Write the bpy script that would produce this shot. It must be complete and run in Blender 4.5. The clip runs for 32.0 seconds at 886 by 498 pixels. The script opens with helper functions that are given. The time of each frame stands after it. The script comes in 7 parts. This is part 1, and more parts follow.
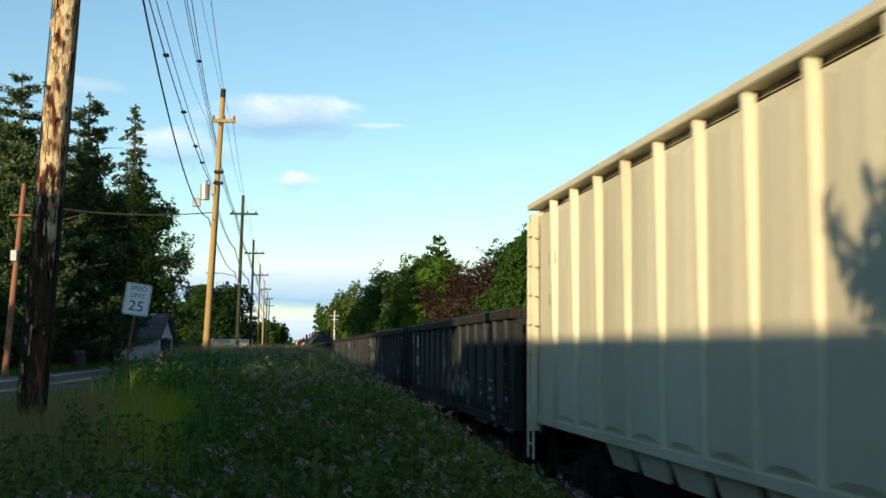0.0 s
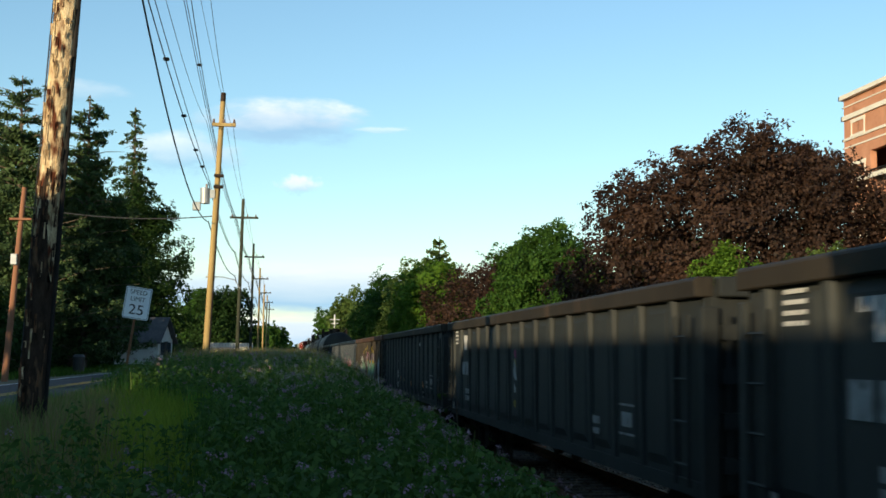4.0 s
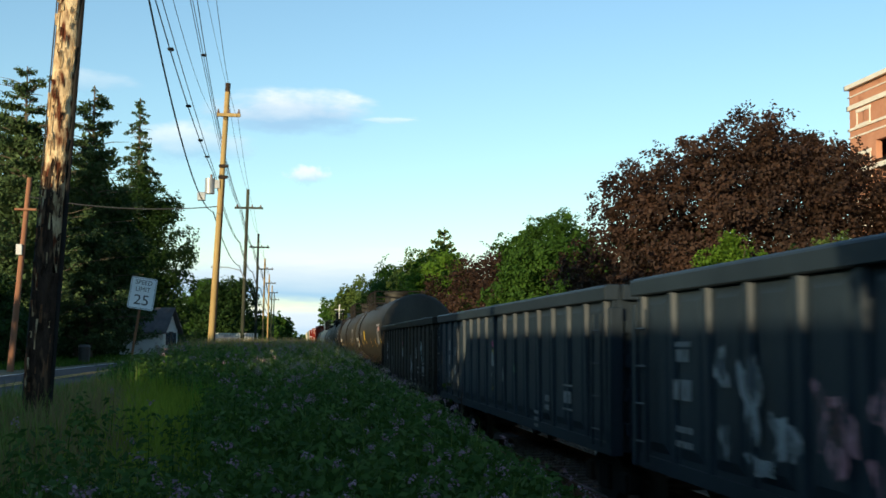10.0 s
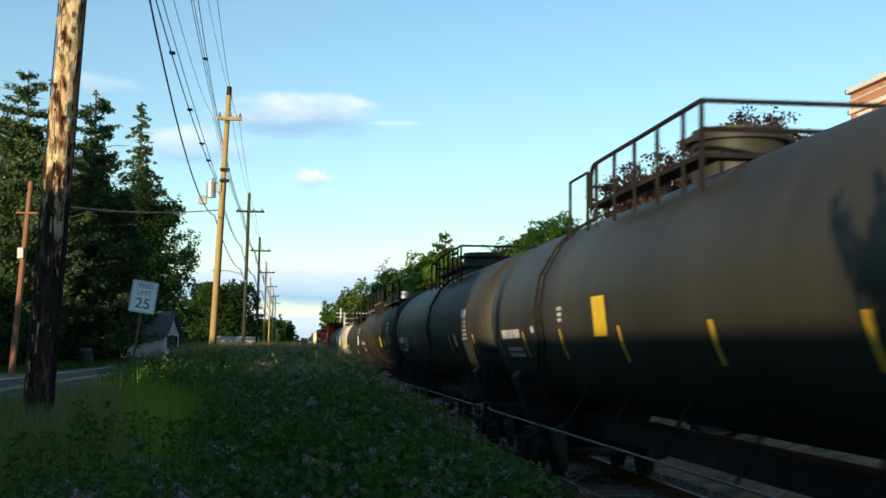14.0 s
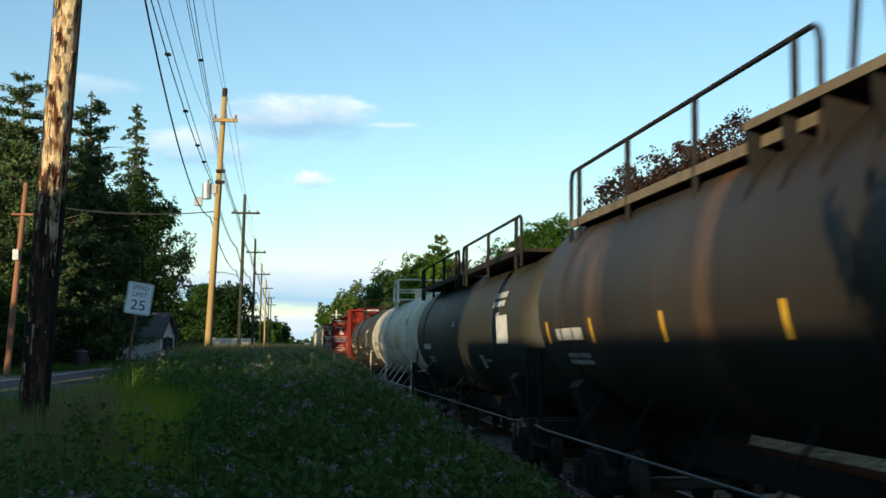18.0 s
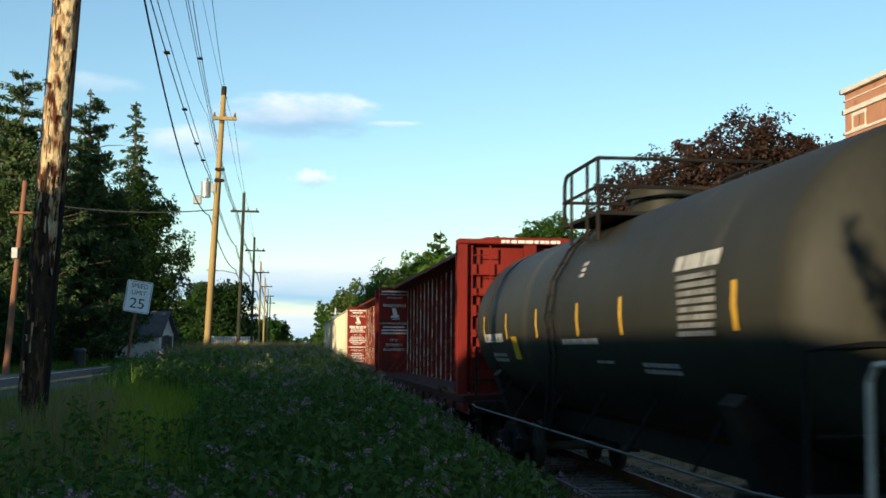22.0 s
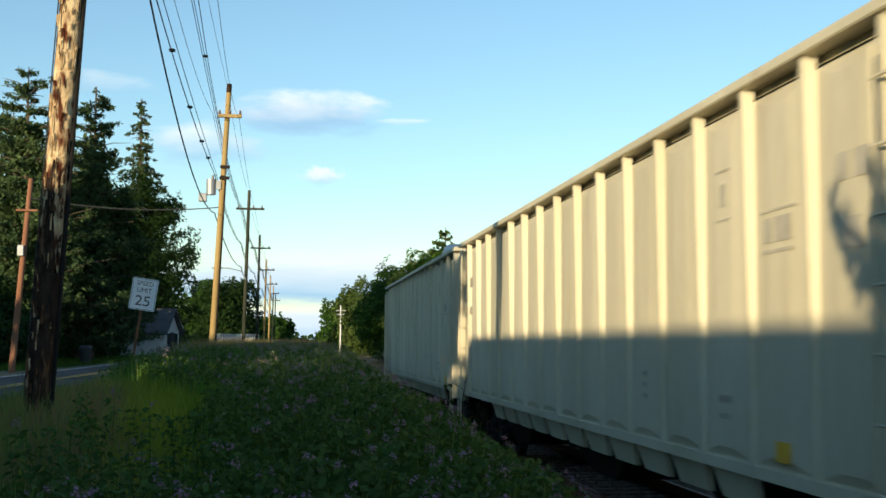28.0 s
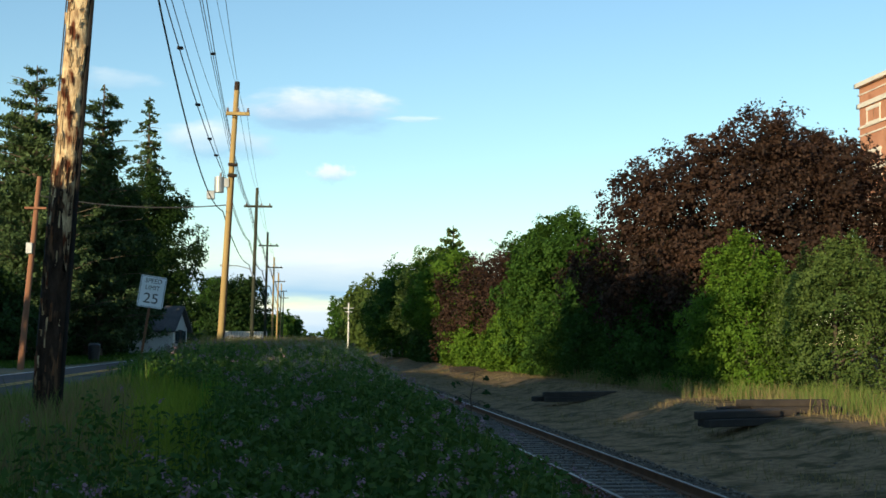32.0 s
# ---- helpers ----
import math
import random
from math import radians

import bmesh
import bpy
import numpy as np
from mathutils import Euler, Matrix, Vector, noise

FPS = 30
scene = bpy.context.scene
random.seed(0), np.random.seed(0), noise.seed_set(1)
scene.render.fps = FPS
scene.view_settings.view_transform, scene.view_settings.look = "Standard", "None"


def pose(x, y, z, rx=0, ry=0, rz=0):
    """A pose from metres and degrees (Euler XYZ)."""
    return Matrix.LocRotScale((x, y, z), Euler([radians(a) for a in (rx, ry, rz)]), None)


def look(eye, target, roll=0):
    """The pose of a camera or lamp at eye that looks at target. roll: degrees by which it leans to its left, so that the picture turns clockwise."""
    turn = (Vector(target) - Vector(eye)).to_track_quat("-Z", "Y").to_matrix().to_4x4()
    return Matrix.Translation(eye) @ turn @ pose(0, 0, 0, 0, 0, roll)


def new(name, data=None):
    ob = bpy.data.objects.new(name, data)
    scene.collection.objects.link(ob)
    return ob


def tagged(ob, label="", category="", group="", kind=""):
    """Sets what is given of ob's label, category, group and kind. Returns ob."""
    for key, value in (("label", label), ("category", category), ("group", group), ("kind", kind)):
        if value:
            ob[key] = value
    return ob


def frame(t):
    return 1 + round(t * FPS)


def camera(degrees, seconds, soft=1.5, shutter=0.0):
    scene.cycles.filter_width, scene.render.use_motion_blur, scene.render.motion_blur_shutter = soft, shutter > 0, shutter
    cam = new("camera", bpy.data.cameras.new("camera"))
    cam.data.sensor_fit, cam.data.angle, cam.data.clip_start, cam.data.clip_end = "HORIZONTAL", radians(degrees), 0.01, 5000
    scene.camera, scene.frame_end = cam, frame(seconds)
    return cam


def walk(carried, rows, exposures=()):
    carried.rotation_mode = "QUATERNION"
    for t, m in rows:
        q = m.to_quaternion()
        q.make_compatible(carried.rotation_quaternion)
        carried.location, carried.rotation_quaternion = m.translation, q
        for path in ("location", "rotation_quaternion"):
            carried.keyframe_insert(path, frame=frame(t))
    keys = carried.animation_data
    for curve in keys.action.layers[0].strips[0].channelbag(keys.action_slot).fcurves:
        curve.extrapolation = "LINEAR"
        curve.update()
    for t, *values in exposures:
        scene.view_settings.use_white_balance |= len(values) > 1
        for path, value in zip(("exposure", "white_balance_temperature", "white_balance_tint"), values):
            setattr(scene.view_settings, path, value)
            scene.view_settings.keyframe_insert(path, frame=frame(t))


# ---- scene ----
# A freight train passes along a straight track beside a road, late in a summer's day.
# The rails run along +y at x = 5.32, rail top at z = 0; the camera stands on the bank at x = y = 0.
EYE = Vector((0, 0, 2.15))
TRACK_X = 5.32
# the train's speed, in metres a second, from time to time
PACE = [(0, 11.5), (8, 11.55), (12.5, 12.0), (20.5, 12.1), (24.5, 11.4), (29, 11.6), (32, 11.7)]


def rolled(t):
    """How far the train has rolled on after t seconds."""
    far = 0.0
    for (a, va), (b, vb) in zip(PACE, PACE[1:]):
        if t > a:
            e = min(t, b)
            ve = va + (vb - va) * (e - a) / (b - a)
            far += (va + ve) / 2 * (e - a)
    return far


def aim(turn, tilt):
    a, b = radians(turn), radians(tilt)
    ahead = Vector((math.sin(a) * math.cos(b), math.cos(a) * math.cos(b), math.sin(b)))
    return look(EYE, EYE + ahead * 10, 0.4)


# seconds, degrees to the right of the track, degrees upwards
AIM = [
    (0, 7.226, 4.638), (0.5, 7.305, 4.796), (1, 7.306, 4.757), (1.5, 7.305, 4.718), (2, 7.247, 4.677), (2.5, 7.187, 4.677), 
    (3, 7.187, 4.796), (3.5, 7.226, 4.915), (5.5, 7.146, 4.244), (6, 7.068, 4.282), (6.5, 7.03, 4.244), (7, 7.068, 4.401), 
    (7.5, 7.068, 4.518), (8, 7.068, 4.42), (8.5, 7.068, 4.382), (9, 7.028, 4.324), (9.5, 6.988, 4.324), (10, 7.009, 4.361), 
    (10.5, 7.03, 4.48), (11, 7.03, 4.637), (11.5, 7.068, 4.619), (12, 7.068, 4.52), (12.5, 7.03, 4.44), (13, 6.988, 4.401), 
    (13.5, 6.911, 4.361), (14, 6.95, 4.52), (14.5, 6.988, 4.619), (16.5, 7.107, 4.36), (17, 7.068, 4.324), (17.5, 7.107, 4.52), 
    (18, 7.147, 4.598), (18.5, 7.148, 4.597), (19, 7.148, 4.52), (19.5, 7.147, 4.5), (20, 7.168, 4.44), (20.5, 7.148, 4.44), 
    (21, 7.187, 4.52), (21.5, 7.187, 4.558), (22, 7.187, 4.52), (22.5, 7.168, 4.361), (23, 7.146, 4.36), (23.5, 7.187, 4.48), 
    (24, 7.148, 4.52), (24.5, 7.068, 4.48), (25, 7.108, 4.321), (25.5, 7.068, 4.361), (27.5, 7.03, 4.52), (28, 6.95, 4.401), 
    (28.5, 6.871, 4.321), (29, 6.911, 4.401), (29.5, 6.95, 4.459), (30, 6.911, 4.44), (30.5, 6.871, 4.401), (31, 6.754, 4.282), 
    (31.5, 6.635, 4.242), (32, 6.595, 4.282), 
]

cam = camera(38.9, 32.0, 1.6, 0.36)
walk(cam, [(t, aim(a, b)) for t, a, b in AIM], [(0, 0.32, 6500, 5), (32, 0.32, 6500, 5)])

# ---- light: a low sun behind and to the left, clear sky ----
SUN_WAY = Vector((0.58, 0.815, -0.136)).normalized()
world = bpy.data.worlds.new("sky")
scene.world = world
world.use_nodes = True
wt = world.node_tree
sky = wt.nodes.new("ShaderNodeTexSky")
sky.sky_type = "NISHITA"
sky.sun_disc = False
sky.sun_elevation = math.asin(-SUN_WAY.z)
sky.sun_rotation = math.atan2(-SUN_WAY.x, -SUN_WAY.y)
sky.air_density, sky.dust_density, sky.ozone_density = 1.0, 0.0, 2.35
wt.nodes["Background"].inputs["Strength"].default_value = 0.19
wt.links.new(sky.outputs[0], wt.nodes["Background"].inputs[0])

sun = new("sun", bpy.data.lights.new("sun", "SUN"))
sun.data.energy = 5.0
sun.data.angle = radians(0.42)
sun.data.color = (1.0, 0.80, 0.52)
sun.rotation_euler = SUN_WAY.to_track_quat("-Z", "Y").to_euler()


# ---- mesh tools ----
class Shape:
    """Corners and faces of one mesh, put together from simple solids."""

    def __init__(self):
        self.v, self.f = [], []

    def add(self, verts, faces):
        n = len(self.v)
        self.v += [tuple(p) for p in verts]
        self.f += [tuple(n + i for i in f) for f in faces]
        return self

    def box(self, x0, y0, z0, x1, y1, z1):
        return self.add([(x0, y0, z0), (x1, y0, z0), (x1, y1, z0), (x0, y1, z0), (x0, y0, z1), (x1, y0, z1), (x1, y1, z1), (x0, y1, z1)],
                        [(0, 3, 2, 1), (4, 5, 6, 7), (0, 1, 5, 4), (1, 2, 6, 5), (2, 3, 7, 6), (3, 0, 4, 7)])

    def prism(self, profile, y0, y1):
        """A solid along y; profile: (x, z) corners."""
        n = len(profile)
        v = [(x, y0, z) for x, z in profile] + [(x, y1, z) for x, z in profile]
        f = [(i, (i + 1) % n, n + (i + 1) % n, n + i) for i in range(n)]
        return self.add(v, f + [tuple(range(n))[::-1], tuple(range(n, 2 * n))])

    def prism_x(self, profile, x0, x1):
        """A solid along x; profile: (y, z) corners."""
        n = len(profile)
        v = [(x0, y, z) for y, z in profile] + [(x1, y, z) for y, z in profile]
        f = [(i, (i + 1) % n, n + (i + 1) % n, n + i) for i in range(n)]
        return self.add(v, f + [tuple(range(n))[::-1], tuple(range(n, 2 * n))])

    def prism_z(self, profile, z0, z1):
        """A solid along z; profile: (x, y) corners."""
        n = len(profile)
        v = [(x, y, z0) for x, y in profile] + [(x, y, z1) for x, y in profile]
        f = [(i, (i + 1) % n, n + (i + 1) % n, n + i) for i in range(n)]
        return self.add(v, f + [tuple(range(n))[::-1], tuple(range(n, 2 * n))])

    def tube(self, path, r, n=6, r1=None):
        """A round bar through the points of path, from radius r to r1."""
        path = [Vector(p) for p in path]
        r1 = r if r1 is None else r1
        v, f = [], []
        side = None
        for i, p in enumerate(path):
            d = (path[min(i + 1, len(path) - 1)] - path[max(i - 1, 0)]).normalized()
            if side is None:
                side = d.orthogonal().normalized()
            side = (side - d * side.dot(d)).normalized()
            up = d.cross(side)
            rr = r + (r1 - r) * i / max(1, len(path) - 1)
            for k in range(n):
                a = 2 * math.pi * k / n
                v.append(p + (side * math.cos(a) + up * math.sin(a)) * rr)
        for i in range(len(path) - 1):
            for k in range(n):
                a, b = i * n + k, i * n + (k + 1) % n
                f.append((a, b, b + n, a + n))
        f += [tuple(range(n))[::-1], tuple(range(len(v) - n, len(v)))]
        return self.add(v, f)

    def revolve(self, profile, cx, cz, n=32):
        """A solid of revolution about a line along y; profile: (y, radius)."""
        v, f = [], []
        for y, r in profile:
            for k in range(n):
                a = 2 * math.pi * k / n
                v.append((cx + r * math.sin(a), y, cz + r * math.cos(a)))
        for i in range(len(profile) - 1):
            for k in range(n):
                a, b = i * n + k, i * n + (k + 1) % n
                f.append((a, b, b + n, a + n))
        f += [tuple(range(n))[::-1], tuple(range(len(v) - n, len(v)))]
        return self.add(v, f)

    def data(self, name, smooth=False, bevel=0.0):
        m = bpy.data.meshes.new(name)
        m.from_pydata(self.v, [], self.f)
        bm = bmesh.new()
        bm.from_mesh(m)
        bmesh.ops.recalc_face_normals(bm, faces=bm.faces)
        if bevel:
            edges = [e for e in bm.edges if len(e.link_faces) == 2 and e.calc_face_angle(0) > 0.6]
            bmesh.ops.bevel(bm, geom=edges, offset=bevel, segments=1, affect="EDGES", clamp_overlap=True)
        bm.to_mesh(m)
        bm.free()
        if smooth:
            m.polygons.foreach_set("use_smooth", [True] * len(m.polygons))
            m.set_sharp_from_angle(angle=radians(40))
        return m


def fast_mesh(name, verts, faces):
    """A mesh from an array of corners and an array of faces with equal corner counts."""
    verts, faces = np.asarray(verts, np.float32), np.asarray(faces, np.int32)
    m = bpy.data.meshes.new(name)
    m.vertices.add(len(verts))
    m.vertices.foreach_set("co", verts.ravel())
    k = faces.shape[1]
    m.loops.add(faces.size)
    m.loops.foreach_set("vertex_index", faces.ravel())
    m.polygons.add(len(faces))
    m.polygons.foreach_set("loop_start", np.arange(0, faces.size, k, dtype=np.int32))
    m.update(calc_edges=True)
    m.validate()
    return m


def part(name, shape, material, parent=None, label="", smooth=False, bevel=0.0):
    """One mesh object, under a thing or a part where one is given."""
    data = shape.data(name, smooth, bevel) if isinstance(shape, Shape) else shape
    if material and not data.materials:
        data.materials.append(material)
    ob = new(name, data)
    ob.parent = parent
    if label:
        ob["label"] = label
    return ob


def thing(name, label, category, group="", at=None, kind=""):
    """An empty at a thing's base that carries its parts."""
    ob = new(name)
    ob.empty_display_size = 0.3
    if at:
        ob.matrix_world = at
    return tagged(ob, label, category, group, kind)


# ---- materials ----
def surface(name, low, high, scale=2.0, fine=40.0, rough=0.7, metal=0.0, bump=0.3, depth=0.01, stretch=(1, 1, 1), stain=None, stain_scale=1.0, stain_at=0.55, islands=0.0, leaf=0.0, spec=0.5):
    """A worn surface: two tones mixed at two scales, stains of a third, and fine relief."""
    m = bpy.data.materials.new(name)
    m.use_nodes = True
    t = m.node_tree
    bs = t.nodes["Principled BSDF"]
    co = t.nodes.new("ShaderNodeTexCoord")
    mp = t.nodes.new("ShaderNodeMapping")
    mp.inputs["Scale"].default_value = stretch
    t.links.new(co.outputs["Object"], mp.inputs[0])

    def noise_at(s, detail=4.0):
        n = t.nodes.new("ShaderNodeTexNoise")
        n.inputs["Scale"].default_value, n.inputs["Detail"].default_value = s, detail
        t.links.new(mp.outputs[0], n.inputs["Vector"])
        return n

    big, small = noise_at(scale), noise_at(fine, 3.0)
    both = t.nodes.new("ShaderNodeMath")
    both.operation = "MULTIPLY_ADD"
    both.inputs[1].default_value, both.inputs[2].default_value = 0.4, 0.0
    t.links.new(small.outputs[0], both.inputs[0])
    su = t.nodes.new("ShaderNodeMath")
    su.operation = "MULTIPLY_ADD"
    su.inputs[1].default_value = 0.8
    t.links.new(big.outputs[0], su.inputs[0])
    t.links.new(both.outputs[0], su.inputs[2])
    ramp = t.nodes.new("ShaderNodeMapRange")
    ramp.inputs[1].default_value, ramp.inputs[2].default_value = 0.38, 0.82
    t.links.new(su.outputs[0], ramp.inputs[0])
    fac = ramp.outputs[0]
    if islands:
        g = t.nodes.new("ShaderNodeNewGeometry")
        mm = t.nodes.new("ShaderNodeMath")
        mm.operation = "MULTIPLY_ADD"
        mm.inputs[1].default_value = islands
        mm.use_clamp = True
        t.links.new(g.outputs["Random Per Island"], mm.inputs[0])
        sc = t.nodes.new("ShaderNodeMath")
        sc.operation = "MULTIPLY"
        sc.inputs[1].default_value = 1.0 - islands
        t.links.new(fac, sc.inputs[0])
        t.links.new(sc.outputs[0], mm.inputs[2])
        fac = mm.outputs[0]
    mix = t.nodes.new("ShaderNodeMixRGB")
    mix.inputs[1].default_value, mix.inputs[2].default_value = (*low, 1), (*high, 1)
    t.links.new(fac, mix.inputs[0])
    col = mix.outputs[0]
    if stain:
        sn = noise_at(stain_scale, 6.0)
        sr = t.nodes.new("ShaderNodeMapRange")
        sr.inputs[1].default_value, sr.inputs[2].default_value = stain_at, stain_at + 0.14
        t.links.new(sn.outputs[0], sr.inputs[0])
        m2 = t.nodes.new("ShaderNodeMixRGB")
        m2.inputs[2].default_value = (*stain, 1)
        t.links.new(sr.outputs[0], m2.inputs[0])
        t.links.new(col, m2.inputs[1])
        col = m2.outputs[0]
    t.links.new(col, bs.inputs["Base Color"])
    rr = t.nodes.new("ShaderNodeMapRange")
    rr.inputs[3].default_value, rr.inputs[4].default_value = max(0.05, rough - 0.12), min(1.0, rough + 0.12)
    t.links.new(small.outputs[0], rr.inputs[0])
    t.links.new(rr.outputs[0], bs.inputs["Roughness"])
    bs.inputs["Metallic"].default_value = metal
    bs.inputs["Specular IOR Level"].default_value = spec
    if bump:
        bp = t.nodes.new("ShaderNodeBump")
        bp.inputs["Strength"].default_value, bp.inputs["Distance"].default_value = bump, depth
        t.links.new(su.outputs[0], bp.inputs["Height"])
        t.links.new(bp.outputs[0], bs.inputs["Normal"])
    if leaf:
        tr = t.nodes.new("ShaderNodeBsdfTranslucent")
        t.links.new(col, tr.inputs[0])
        ms = t.nodes.new("ShaderNodeMixShader")
        ms.inputs[0].default_value = leaf
        t.links.new(bs.outputs[0], ms.inputs[1])
        t.links.new(tr.outputs[0], ms.inputs[2])
        t.links.new(ms.outputs[0], t.nodes["Material Output"].inputs[0])
    return m


def worn(m, scale, at):
    """Paint that has weathered away in patches, so that the sheet beneath shows."""
    t = m.node_tree
    co = t.nodes.new("ShaderNodeTexCoord")
    mp = t.nodes.new("ShaderNodeMapping")
    mp.inputs["Scale"].default_value = (1, 1, 0.55)
    t.links.new(co.outputs["Object"], mp.inputs[0])
    nz = t.nodes.new("ShaderNodeTexNoise")
    nz.inputs["Scale"].default_value, nz.inputs["Detail"].default_value, nz.inputs["Roughness"].default_value = scale, 6.0, 0.65
    t.links.new(mp.outputs[0], nz.inputs["Vector"])
    rg = t.nodes.new("ShaderNodeMapRange")
    rg.inputs[1].default_value, rg.inputs[2].default_value, rg.inputs[3].default_value = at, at + 0.16, 0.12
    t.links.new(nz.outputs[0], rg.inputs[0])
    tr = t.nodes.new("ShaderNodeBsdfTransparent")
    ms = t.nodes.new("ShaderNodeMixShader")
    t.links.new(rg.outputs[0], ms.inputs[0])
    t.links.new(tr.outputs[0], ms.inputs[1])
    t.links.new(t.nodes["Principled BSDF"].outputs[0], ms.inputs[2])
    t.links.new(ms.outputs[0], t.nodes["Material Output"].inputs[0])
    return m


